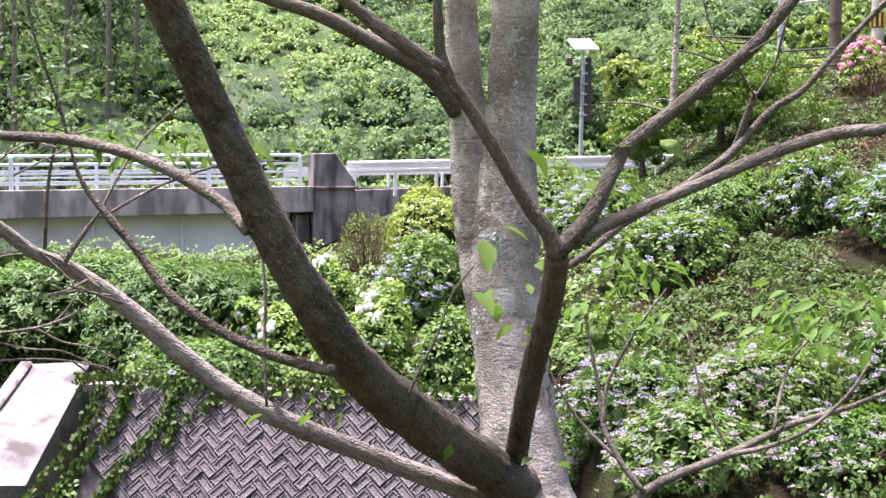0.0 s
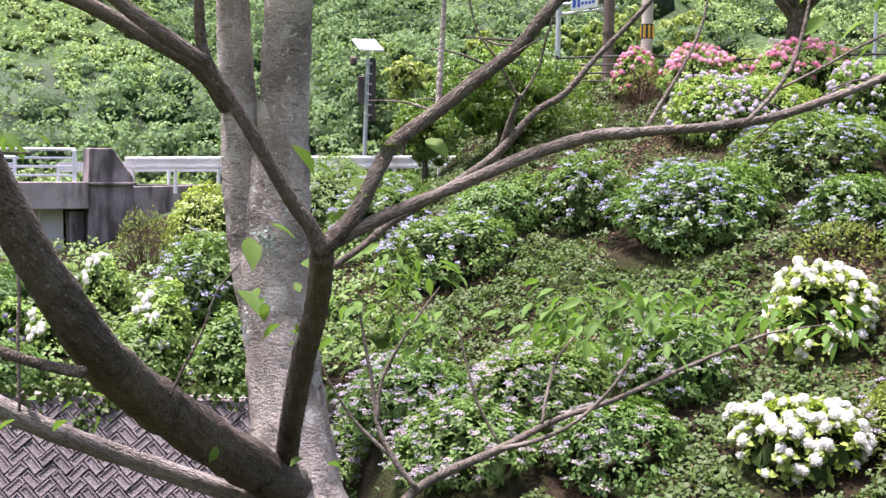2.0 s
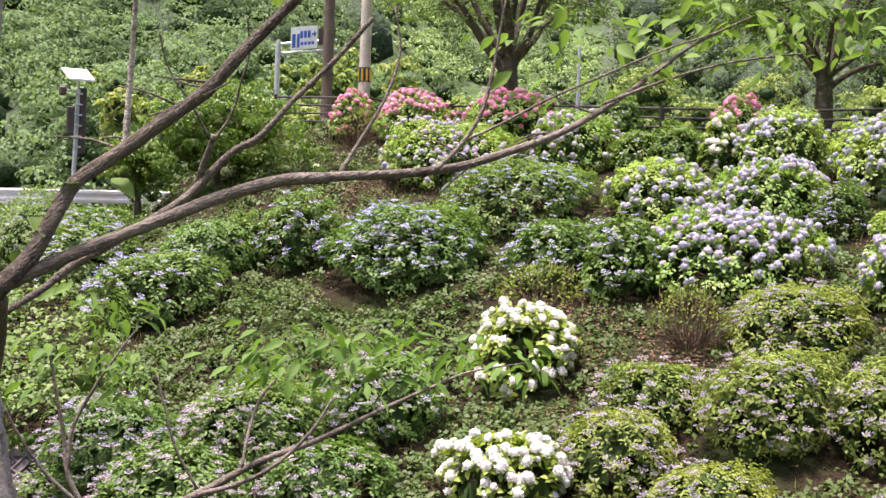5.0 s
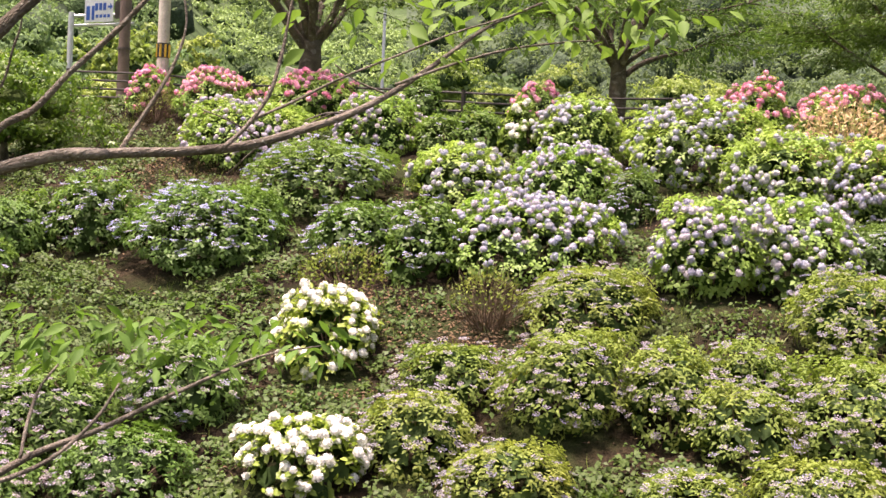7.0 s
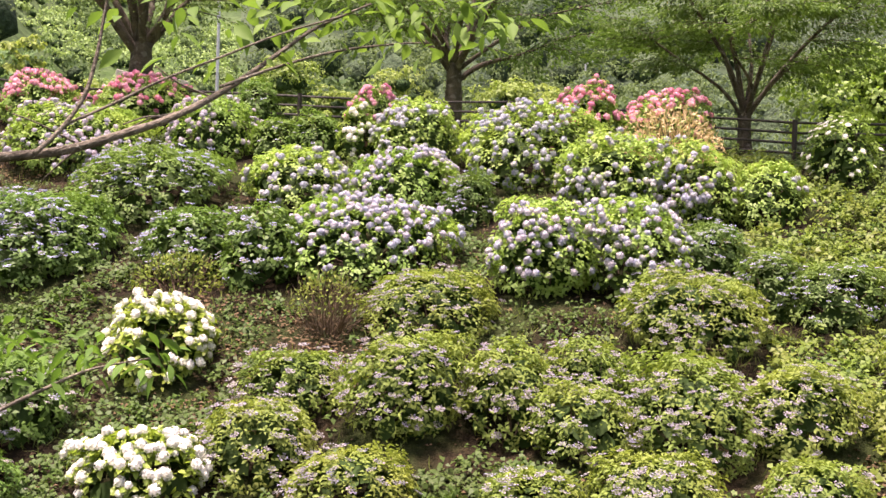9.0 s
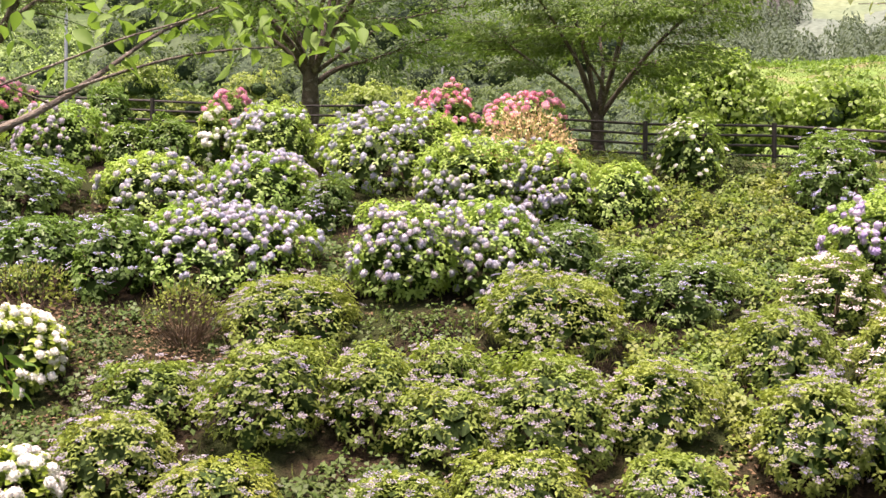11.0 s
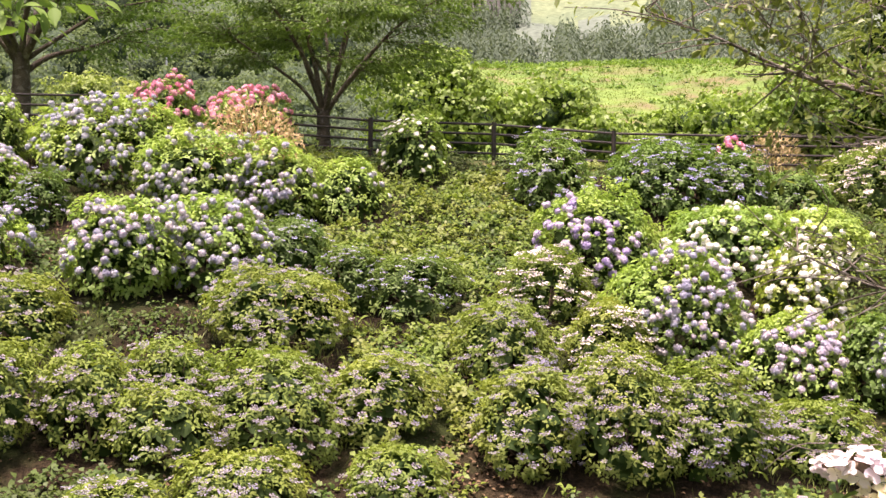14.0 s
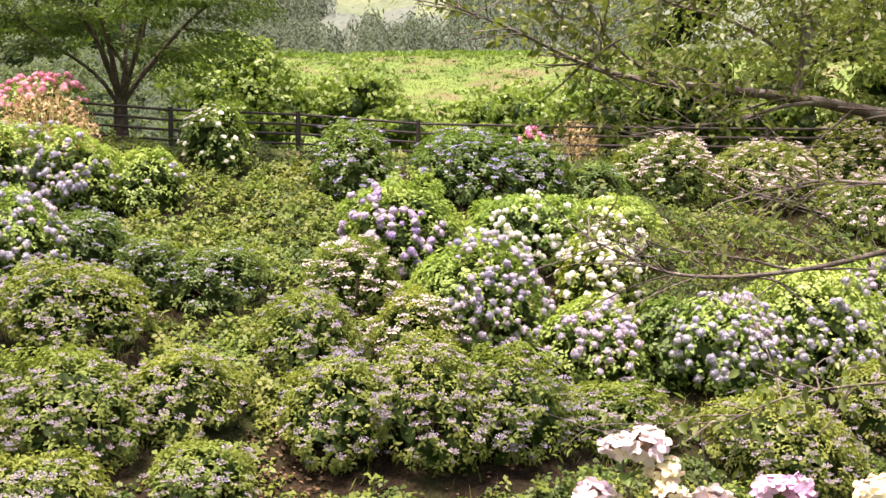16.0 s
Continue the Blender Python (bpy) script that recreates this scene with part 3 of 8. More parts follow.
HEADS = {key: [globe_head(mt) for _ in range(3)] for key, mt in (("blue", pet_blue), ("lilac", pet_lilac), ("pale", pet_pale), ("purple", pet_purple), ("violet", pet_violet), ("pink", pet_pink), ("white", pet_white))}
HEADS.update({key: [lace_head(mt) for _ in range(3)] for key, mt in (("lace", pet_lace), ("laceb", pet_laceb), ("lacep", pet_lacep), ("lacem", pet_lacem))})

HEAD_DATA = {me.name: (np.array([tuple(q.co) for q in me.vertices]), [tuple(f.vertices) for f in me.polygons]) for group in HEADS.values() for me in group}

# kind: heads, heads for each square metre, size of a head, foliage, leaf length and its ratio, label
KINDS = {
    "L1": ("laceb", 13, 1.05, leaf_green, 0.086, 0.58, "leafy green lacecap hydrangea with small flat blue flowers on the slope"),
    "L2": ("lace", 25, 0.8, leaf_lace, 0.070, 0.5, "yellowish green lacecap hydrangea dotted with pale mauve flower heads"),
    "L3": ("lace", 28, 0.84, leaf_lace, 0.070, 0.5, "lacecap hydrangea with many flat lilac and pink flower heads"),
    "L6": ("lacem", 25, 0.9, leaf_green, 0.075, 0.5, "green lacecap hydrangea with scattered pale lavender flower heads"),
    "L4": ("laceb", 20, 0.7, leaf_dull, 0.070, 0.46, "small dull green lacecap hydrangea with dark blue flowers"),
    "L5": ("lacep", 23, 1.1, leaf_lace, 0.070, 0.5, "pale green lacecap hydrangea with rosy cream flower heads"),
    "LY": (None, 0, 1.0, leaf_lace, 0.070, 0.5, "thin yellowing shrub with sparse leaves among brown twigs"),
    "M1": ("blue", 16, 0.92, leaf_hyd, 0.086, 0.6, "round hydrangea bush with pale blue globe flower heads"),
    "M2": ("lilac", 23, 0.92, leaf_hyd, 0.086, 0.6, "wide hydrangea bush covered in lilac and blue globe heads"),
    "M3": ("pale", 18, 0.92, leaf_hyd, 0.086, 0.6, "hydrangea bush with pale pinkish lilac globe flower heads"),
    "M5": ("violet", 22, 0.8, leaf_hyd, 0.10, 0.6, "small hydrangea with a dense cluster of violet flower heads"),
    "M4": ("purple", 15, 1.05, leaf_hyd, 0.086, 0.6, "hydrangea bush with large bright purple globe flower heads"),
    "P1": ("pink", 19, 1.05, leaf_hyd, 0.086, 0.6, "hydrangea bush crowded with bright pink heads by the fence"),
    "W1": ("white", 14, 0.95, leaf_hyd, 0.085, 0.6, "light green hydrangea bush with white globe flower heads"),
    "W2": ("white", 38, 0.95, leaf_lime, 0.105, 0.58, "low hydrangea bush thick with large white flower heads"),
    "V1": ("white", 11, 0.62, leaf_hyd, 0.085, 0.58, "upright green shrub with flat white flowers below the fence"),
    "G1": ("laceb", 3, 0.8, leaf_green, 0.090, 0.55, "dense dark green hydrangea bush with hardly any flowers"),
    "G4": ("blue", 2, 0.8, leaf_hyd, 0.086, 0.55, "loose green hydrangea bush with broad leaves and few flowers"),
    "G2": (None, 0, 1.0, leaf_lime, 0.080, 0.6, "fresh yellow green shrub beside the concrete wall"),
    "G3": (None, 0, 1.0, leaf_bank, 0.135, 0.36, "spreading green shrub with long leaves above the block wall"),
    "B1": (None, 0, 1.0, brush, 0.055, 0.55, "withered brown shrub with bare twigs and few leaves"),
    "T1": (None, 0, 1.0, straw, 0.090, 0.4, "dried straw coloured shrub with dead twigs"),
}


FOOTPRINTS = []


def head_places(kind, lace, tips, lifted, a, h, count):
    """Shoot tips that flower: in loose drifts, more on the open downhill side, fewer low down."""
    n = len(tips)
    w = rng.uniform(0, 6, 3)
    drift = np.sin(3.4 * tips[:, 0] / a + w[0]) + np.sin(3.1 * tips[:, 1] / a + w[1]) + np.sin(4.2 * tips[:, 2] / h + w[2])
    uphill = (tips[:, 0] * NX + tips[:, 1] * NY) / a
    score = 1.0 * np.clip(uphill, -0.95, 1) + 2.2 * np.clip(0.22 - tips[:, 2] / h, 0, 1) + rng.normal(scale=0.55, size=n)
    score = score - (0.04 if lace else 0.5) * drift
    if kind == "P1":
        score = -1.3 * tips[:, 2] / h + 0.4 * uphill + rng.normal(scale=0.5, size=n)
    return np.argsort(score)[:count]


def twigs(n, shape, h, spread, r0, material, name, owner):
    """Stems that fan out from the foot of a bush."""
    tops, _ = shape(n, 0.12, 0.93)
    verts, faces, k = [], [], 0
    for t in tops:
        f = rng.uniform(0.05, spread)
        p0 = np.array([t[0] * f, t[1] * f, -0.06])
        mid = p0 * 0.45 + t * 0.55 + rng.normal(scale=0.05, size=3)
        vv, ff = tube([(*p0, r0), (*mid, r0 * 0.65), (*t, r0 * 0.3)], 4, 0.05, 3)
        faces += [tuple(q + k for q in fc) for fc in ff]
        verts.append(vv)
        k += len(vv)
    child(name, mesh_of(name, np.vstack(verts), faces, material), owner, kind="stuff")


def shrub(kind, u, v, w, h):
    heads, dens, hsize, mat, size, ratio, label = KINDS[kind]
    x, y = plan(u, v)
    z = float(ground(x, y))
    dry = kind in ("B1", "T1")
    name = "dry_shrub" if dry else "hydrangea" if heads and kind != "V1" else "shrub"
    ob = thing(name, (x, y, z), label, "dry shrub" if dry else "hydrangea" if name == "hydrangea" else "shrub", "shrubs on the garden slope")
    a = w / 2 * 1.06
    b = a * rng.uniform(0.86, 1.0)
    h = h * 1.06
    area = 2.6 * a * (a + h)
    FOOTPRINTS.append((x, y, a))
    grad = np.array([float(ground(x + 0.3, y) - ground(x - 0.3, y)) / 0.6, float(ground(x, y + 0.3) - ground(x, y - 0.3)) / 0.6])
    shape = mound_shape(a, b, h, grad, int(5 + 3 * a * a))
    if dry or kind == "LY":
        thick = 420 if kind == "B1" else 300 if kind == "T1" else 130
        twigs(34 if dry else 14, shape, h, 0.45, 0.011, stem_mat if kind != "B1" else brush, "stem_tangle", ob)
        n = int(area * thick)
        p, o = shape(n, 0.0)
        p = p * rng.uniform(0.3, 1.0, (n, 1))
        ax = unit(o * 0.7 + np.array([0, 0, 0.7]) + rng.normal(scale=0.4, size=(n, 3)))
        child("twig_tangle", leaves("twig_tangle", p, ax, rng.normal(size=(n, 3)), rng.uniform(0.10, 0.26, n), rng.uniform(0.006, 0.012, n), mat if dry else brush, simple=True, droop=0.03), ob, kind="stuff")
        n = int(area * (190 if kind == "B1" else 150 if kind == "T1" else 260))
        p, o = shape(n, 0.35 if kind == "B1" else 0.05)
        p = p * rng.uniform(0.8, 1.02, (n, 1))
        child("foliage", leaves("foliage", p, o + rng.normal(scale=0.8, size=(n, 3)), o + rng.normal(scale=0.5, size=(n, 3)), size * rng.uniform(0.7, 1.2, n), size * ratio, leaf_lace if kind in ("B1", "LY") else straw), ob, "sparse small leaves", kind="stuff")
        return ob
    twigs(8, shape, h, 0.3, 0.012, stem_mat, "stem_tangle", ob)
    loose = {"V1": 0.32, "G4": 0.42, "L1": 0.54, "G3": 0.5}.get(kind, 0.6)
    n = int(area * loose / size ** 2)
    tips, out = shape(n, 0.05)
    lifted = unit(out + np.array([0, 0, 0.55]))
    bs, ax, nr, ln = rosettes(tips, lifted, size, 6)
    # Large dark leaves within, coloured as the bush's inner shade.
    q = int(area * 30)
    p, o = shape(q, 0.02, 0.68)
    child("inner_foliage", leaves("inner_foliage", p, np.cross(o, rng.normal(size=(q, 3))), o + rng.normal(scale=0.25, size=(q, 3)), rng.uniform(0.2, 0.32, q), 0.2, core_green, droop=0.05), ob, "inner leaves coloured dark for shade", kind="stuff")
    m = int(n * 1.75)
    p, o = shape(m, 0.0)
    p = p * rng.uniform(0.8, 0.99, (m, 1))
    bs, ax, nr = np.vstack([bs, p]), np.vstack([ax, o * 0.6 + np.array([0, 0, -0.15]) + rng.normal(scale=0.8, size=(m, 3))]), np.vstack([nr, o + np.array([0, 0, 0.4]) + rng.normal(scale=0.4, size=(m, 3))])
    ln = np.concatenate([ln, size * rng.uniform(0.6, 1.1, m)])
    child("foliage", leaves("foliage", bs, ax, nr, ln, ln * ratio, mat, simple=u > (14.8 if size > 0.08 else 10.8)), ob, kind="stuff")
    if heads:
        lace = heads.startswith("lace")
        count = min(int(area * dens), n)
        keep = head_places(kind, lace, tips, lifted, a, h, count)
        single = 46 if lace else 66
        rest_v, rest_f, k = [], [], 0
        for i, tip in enumerate(keep):
            up = Vector(lifted[tip]).lerp(Vector((0, 0, 1)), 0.6 if lace else 0.0)
            turn = up.to_track_quat("Z", "Y").to_matrix().to_4x4()
            sc = hsize * rng.uniform(0.7, 1.2)
            flat = Matrix.Diagonal((1.3, 1.3, 0.35, 1)) if kind == "V1" else Matrix.Identity(4)
            m = Matrix.Translation(tips[tip] + lifted[tip] * (rng.uniform(0.03, 0.08) if lace else rng.uniform(0.0, 0.04))) @ turn @ pose(0, 0, 0, rng.uniform(-16, 16), rng.uniform(-16, 16), rng.uniform(0, 360)) @ Matrix.Scale(sc, 4) @ flat
            me = HEADS[heads][int(rng.integers(3))]
            if i < single:
                child("flower_head", me, ob, m=m)
                continue
            co, fc = HEAD_DATA[me.name]
            mm = np.array(m)
            rest_v.append(co @ mm[:3, :3].T + mm[:3, 3])
            rest_f += [tuple(q + k for q in f) for f in fc]
            k += len(co)
        if rest_v:
            child("bloom_rest", mesh_of("bloom_rest", np.vstack(rest_v), rest_f, HEADS[heads][0].materials[0]), ob, kind="stuff")
    return ob


shrub('P1', 23.76, -13.84, 1.63, 0.98)
shrub('P1', 24.61, -11.73, 2.06, 0.97)
shrub('M3', 21.86, -11.81, 2.76, 0.99)
shrub('M3', 22.69, -9.35, 1.74, 1.15)
shrub('G1', 24.44, -9.07, 0.96, 0.88)
shrub('G1', 22.63, -7.99, 1.02, 0.72)
shrub('G1', 22.77, -7.15, 1.07, 0.83)
shrub('W1', 22.61, -6.32, 0.71, 0.98)
shrub('M1', 22.66, -5.14, 1.81, 1.21)
shrub('M1', 22.60, -2.81, 2.74, 1.32)
shrub('M1', 21.23, -1.12, 2.20, 1.19)
shrub('M2', 21.08, 0.24, 1.69, 1.09)
shrub('G4', 21.15, 1.42, 1.50, 0.97)
shrub('V1', 23.07, 2.82, 1.38, 1.15)
shrub('L1', 19.90, -9.30, 2.68, 0.85)
shrub('M1', 20.28, -6.67, 1.91, 0.85)
shrub('M2', 20.59, -4.89, 1.90, 0.93)
shrub('L4', 20.14, -3.59, 1.04, 0.81)
shrub('L1', 17.19, -9.83, 2.20, 0.88)
shrub('L1', 17.42, -7.46, 1.48, 0.93)
shrub('L1', 17.17, -6.20, 1.29, 1.15)
shrub('M2', 18.00, -4.77, 2.63, 0.95)
shrub('M2', 17.55, -1.99, 1.66, 1.23)
shrub('M2', 18.05, -0.78, 1.83, 1.27)
shrub('LY', 16.34, -7.18, 1.26, 0.63)
shrub('L4', 18.40, 0.41, 1.21, 0.82)
shrub('L4', 17.65, 1.24, 1.04, 0.77)
shrub('L4', 17.54, 2.14, 1.37, 0.71)
shrub('W2', 14.47, -6.52, 1.38, 0.83)
shrub('B1', 15.60, -4.66, 1.04, 0.87)
shrub('L2', 16.22, -3.33, 1.83, 0.78)
shrub('L2', 16.12, 0.20, 1.89, 0.84)
shrub('L3', 13.89, -4.49, 1.27, 0.58)
shrub('L2', 13.60, -3.03, 1.57, 0.97)
shrub('L2', 13.78, -1.85, 1.14, 1.02)
shrub('L2', 14.32, -1.09, 1.15, 0.89)
shrub('L2', 14.01, 0.14, 1.71, 1.00)
shrub('L2', 13.37, -1.00, 1.19, 0.71)
shrub('L2', 14.22, 1.36, 1.44, 0.72)
shrub('L3', 12.69, -4.53, 1.36, 0.78)
shrub('W2', 11.84, -5.49, 1.38, 0.60)
shrub('L3', 12.08, -3.32, 1.38, 0.56)
shrub('L3', 12.06, -1.41, 1.08, 0.48)
shrub('L2', 12.43, -0.21, 1.46, 0.63)
shrub('L2', 12.71, 1.43, 1.17, 0.64)
shrub('L6', 12.61, -7.49, 1.39, 0.81)
shrub('L6', 11.77, -8.93, 1.82, 0.86)
shrub('L6', 10.93, -10.31, 1.71, 0.76)
shrub('L6', 10.44, -8.94, 1.76, 0.71)
shrub('L6', 11.24, -7.45, 1.47, 0.60)
shrub('L6', 10.86, -11.30, 1.71, 0.52)
shrub('L1', 14.74, -13.22, 2.11, 0.83)
shrub('L1', 17.15, -12.19, 1.48, 1.09)
shrub('L1', 17.14, -10.01, 2.45, 0.92)
shrub('L1', 16.53, -16.42, 1.38, 0.91)
shrub('G1', 16.13, -13.38, 1.69, 0.89)
shrub('G1', 16.69, -13.07, 0.91, 0.92)
shrub('B1', 23.27, -15.02, 1.05, 0.76)
shrub('P1', 23.85, -15.57, 1.08, 1.01)
shrub('P1', 23.99, -13.94, 1.71, 0.96)
shrub('G2', 15.15, -20.32, 1.69, 1.39)
shrub('L1', 12.46, -16.69, 1.63, 1.33)
shrub('W1', 10.68, -15.55, 1.08, 1.25)
shrub('W1', 11.71, -18.67, 0.84, 0.85)
shrub('W1', 9.95, -17.18, 0.90, 0.67)
shrub('M5', 9.61, -17.92, 0.72, 0.76)
shrub('B1', 13.90, -20.72, 1.30, 1.24)
shrub('G1', 11.01, -14.09, 1.10, 0.89)
shrub('L1', 15.97, -16.13, 1.94, 0.90)
shrub('L1', 21.88, 5.21, 1.69, 1.33)
shrub('L1', 22.50, 7.67, 2.56, 1.11)
shrub('L1', 22.23, 8.90, 1.46, 0.98)
shrub('P1', 24.10, 9.60, 0.70, 0.80)
shrub('T1', 24.42, 10.74, 1.13, 0.97)
shrub('G1', 22.70, 10.35, 1.52, 0.72)
shrub('L5', 23.23, 12.29, 2.22, 1.04)
shrub('M4', 19.07, 5.36, 2.08, 1.21)
shrub('W1', 19.21, 7.66, 2.23, 0.96)
shrub('W1', 19.30, 9.23, 1.90, 1.16)
shrub('W2', 17.46, 8.07, 1.35, 1.03)
shrub('M2', 16.45, 5.76, 1.91, 1.30)
shrub('M3', 15.44, 7.06, 1.70, 0.82)
shrub('M1', 14.99, 8.77, 1.82, 1.13)
shrub('L5', 17.43, 4.13, 1.46, 0.83)
shrub('L2', 15.66, 3.15, 1.41, 1.04)
shrub('L5', 15.80, 4.58, 1.23, 0.83)
shrub('L3', 13.59, 3.04, 1.36, 1.00)
shrub('L3', 13.47, 4.09, 1.50, 1.20)
shrub('L3', 13.54, 5.14, 1.55, 1.09)
shrub('L2', 13.88, 6.58, 1.54, 0.69)
shrub('G1', 15.01, 7.92, 0.87, 1.01)
shrub('M3', 15.17, 9.04, 1.73, 1.18)
shrub('M1', 15.25, 10.49, 2.07, 1.63)
shrub('M3', 16.39, 12.53, 1.93, 1.34)
shrub('L5', 22.93, 14.65, 2.30, 1.17)
shrub('L5', 23.11, 16.95, 2.55, 1.50)
shrub('L5', 21.48, 16.17, 2.27, 0.90)
shrub('L2', 13.04, 8.47, 1.88, 0.96)
shrub('L2', 13.62, 10.41, 1.28, 0.94)
shrub('P1', 23.32, -6.17, 1.05, 1.14)
shrub('P1', 23.50, -1.94, 1.45, 1.32)
shrub('P1', 23.60, -0.38, 1.80, 1.28)
shrub('T1', 22.40, -0.25, 1.75, 1.45)
shrub('G3', 8.20, -22.59, 3.12, 0.82)
shrub('G3', 8.96, -19.64, 2.78, 1.15)
shrub('G3', 10.75, -19.38, 2.13, 0.71)
shrub('G3', 6.92, -23.70, 3.22, 0.64)
shrub('G3', 7.59, -23.09, 2.89, 0.64)
shrub('G1', 8.17, -16.49, 1.98, 0.80)
shrub('G1', 20.70, -22.40, 2.52, 1.51)
shrub('G1', 9.98, -15.16, 1.37, 0.80)


# ---- low plants and litter on the open slope ----
def scatter(n, u0, u1, v0, v1):
    u, v = rng.uniform(u0, u1, n), rng.uniform(v0, v1, n)
    x, y = plan(u, v)
    return x, y, ground(x, y)


def off_bushes(x, y, share):
    """Which places lie clear of the bushes."""
    clear = np.ones(len(x), bool)
    for bx, by, br in FOOTPRINTS:
        clear &= (x - bx + 0.16 * br * NX) ** 2 + (y - by + 0.16 * br * NY) ** 2 > (br * (share + (rng.uniform(0, 0.22, len(x))))) ** 2
    return clear


def ground_cover():
    x, y, z = (np.concatenate(q) for q in zip(scatter(64000, 9.2, 24.4, -21, 18), scatter(7000, 9.6, 12.8, -8, 12)))
    su, sv = x * NX + y * NY, x * NY - y * NX
    lush = np.sin(1.3 * x + 0.4 * y) + np.sin(0.9 * y - 0.7 * x + 1) + 0.8 * np.sin(3.1 * x - 2.3 * y) + 0.5 * np.sin(5.3 * y + 4.1 * x) + rng.normal(scale=0.6, size=len(x))
    worn = 1.3 * np.exp(-((su - 15.3) / 0.9) ** 2 - ((sv + 5.4) / 1.0) ** 2) + 0.9 * np.exp(-((su - 13.2) / 0.5) ** 2 - ((sv + 5.6) / 0.7) ** 2) + 2.2 * np.exp(-((su - 19.8) / 1.9) ** 2 - ((sv + 13.0) / 0.8) ** 2) + 0.4 * np.exp(-((su - 13.0) / 0.8) ** 2 - ((sv - 2.3) / 0.4) ** 2)
    keep = (lush - 1.6 * worn + 1.4 * (su < 12.7) > -1.45) & off_bushes(x, y, 0.93)
    x, y, z, lush = x[keep], y[keep], z[keep], lush[keep]
    n = len(x)
    p = np.stack([x, y, z + rng.uniform(0.01, 0.10, n) + 0.05 * np.clip(lush, 0, 2)], 1)
    out = unit(np.array([-0.35 * NX, -0.35 * NY, 1.0]) + rng.normal(scale=0.3, size=(n, 3)))
    bs, ax, nr, ln = rosettes(p, out, 0.066, 3)
    ob = new("ground_ivy", leaves("ground_ivy", bs, ax, nr, ln, ln * 0.85, leaf_ivy, simple=True))
    tagged(ob, "low green ivy and weeds covering the garden slope", "ground cover", kind="stuff")
    xs, ys = rng.uniform(-9, 3.0, 7500), rng.uniform(16.6, 33, 7500)
    n = len(xs)
    xs, q = np.concatenate([xs, rng.uniform(-9.5, -4.4, 7000)]), rng.uniform(2.0, 5.6, 7000)
    ys = np.concatenate([ys, (16.4 + q - 0.163 * xs[n:]) / 0.987])
    n = len(xs)
    p = np.stack([xs, ys, ground(xs, ys) + rng.uniform(0.01, 0.3, n)], 1)
    bs, ax, nr, ln = rosettes(p, unit(np.array([-0.1, -0.5, 1.0]) + rng.normal(scale=0.3, size=(n, 3))), 0.10, 3)
    ob = new("bank_creeper", leaves("bank_creeper", bs, ax, nr, ln, ln * 0.7, leaf_green, simple=True))
    tagged(ob, "green creepers and ferns over the bank below the road", "ground cover", kind="stuff")
    cx, cy, _ = scatter(760, 10.6, 24.3, -18, 16)
    for count, *area in ((330, 13, 23.5, 0.8, 5.2), (130, 11.5, 17.5, -14, -7), (170, 10.4, 12.6, -6, 10)):
        ex, ey, _ = scatter(count, *area)
        cx, cy = np.concatenate([cx, ex]), np.concatenate([cy, ey])
    wide = rng.uniform(0.15, 0.42, len(cx))
    pick = rng.integers(0, len(cx), 21000)
    off = rng.normal(size=(len(pick), 2)) * wide[pick][:, None]
    x, y = cx[pick] + off[:, 0], cy[pick] + off[:, 1]
    su, sv = x * NX + y * NY, x * NY - y * NX
    clear = off_bushes(x, y, 0.95) & ~((su > 14.4) & (su < 16.2) & (sv > -6.6) & (sv < -4.2))
    x, y, off, pick = x[clear], y[clear], off[clear], pick[clear]
    n = len(x)
    top = 0.30 * np.exp(-(off ** 2).sum(1) / (2 * (0.8 * wide[pick]) ** 2))
    p = np.stack([x, y, ground(x, y) + top * rng.uniform(0.5, 1.0, n) + 0.02], 1)
    out = unit(np.array([-0.35 * NX, -0.35 * NY, 1.0]) + rng.normal(scale=0.35, size=(n, 3)))
    bright = x * NY - y * NX + rng.normal(scale=0.6, size=n) > -0.5
    for name, some, mat, label in (("slope_weeds", bright, leaf_weed, "leafy mounds of fresh green weeds between the shrubs"), ("ivy_mounds", ~bright, leaf_ivy, "leafy mounds of dark green ivy between the shrubs")):
        bs, ax, nr, ln = rosettes(p[some], out[some], 0.085, 5)
        tagged(new(name, leaves(name, bs, ax, nr, ln, ln * 0.7, mat, simple=True)), label, "weeds", kind="stuff")
    spread = [scatter(9000, 10.5, 24.4, -20, 16)] + [scatter(*a) for a in ((1300, 14.2, 16.4, -7.2, -3.6), (500, 12.5, 13.8, -6.6, -4.9), (1700, 17.8, 21.8, -14.0, -12.0), (350, 12.2, 14.0, 1.9, 2.8))]
    x, y, z = (np.concatenate(q) for q in zip(*spread))
    n = len(x)
    p = np.stack([x, y, z + 0.012], 1)
    p[:, 2] += rng.uniform(0, 0.035, n)
    ob = new("leaf_litter", leaves("leaf_litter", p, rng.normal(size=(n, 3)) * np.array([1, 1, 0.25]), np.array([-0.36 * NX, -0.36 * NY, 1.0]) + rng.normal(scale=0.35, size=(n, 3)), rng.uniform(0.05, 0.09, n), rng.uniform(0.03, 0.05, n), leaf_litter, simple=True))
    tagged(ob, "scattered brown dead leaves on the soil", "leaf litter", kind="stuff")
    clumps = 900
    cx, cy, _ = scatter(clumps, 10.8, 26.5, -19, 15)
    pick = rng.integers(0, clumps, 15000)
    x, y = cx[pick] + rng.normal(scale=0.16, size=15000), cy[pick] + rng.normal(scale=0.16, size=15000)
    p = np.stack([x, y, ground(x, y) - 0.01], 1)
    n = len(p)
    ax = np.array([-0.1, -0.1, 1.0]) + rng.normal(scale=0.4, size=(n, 3))
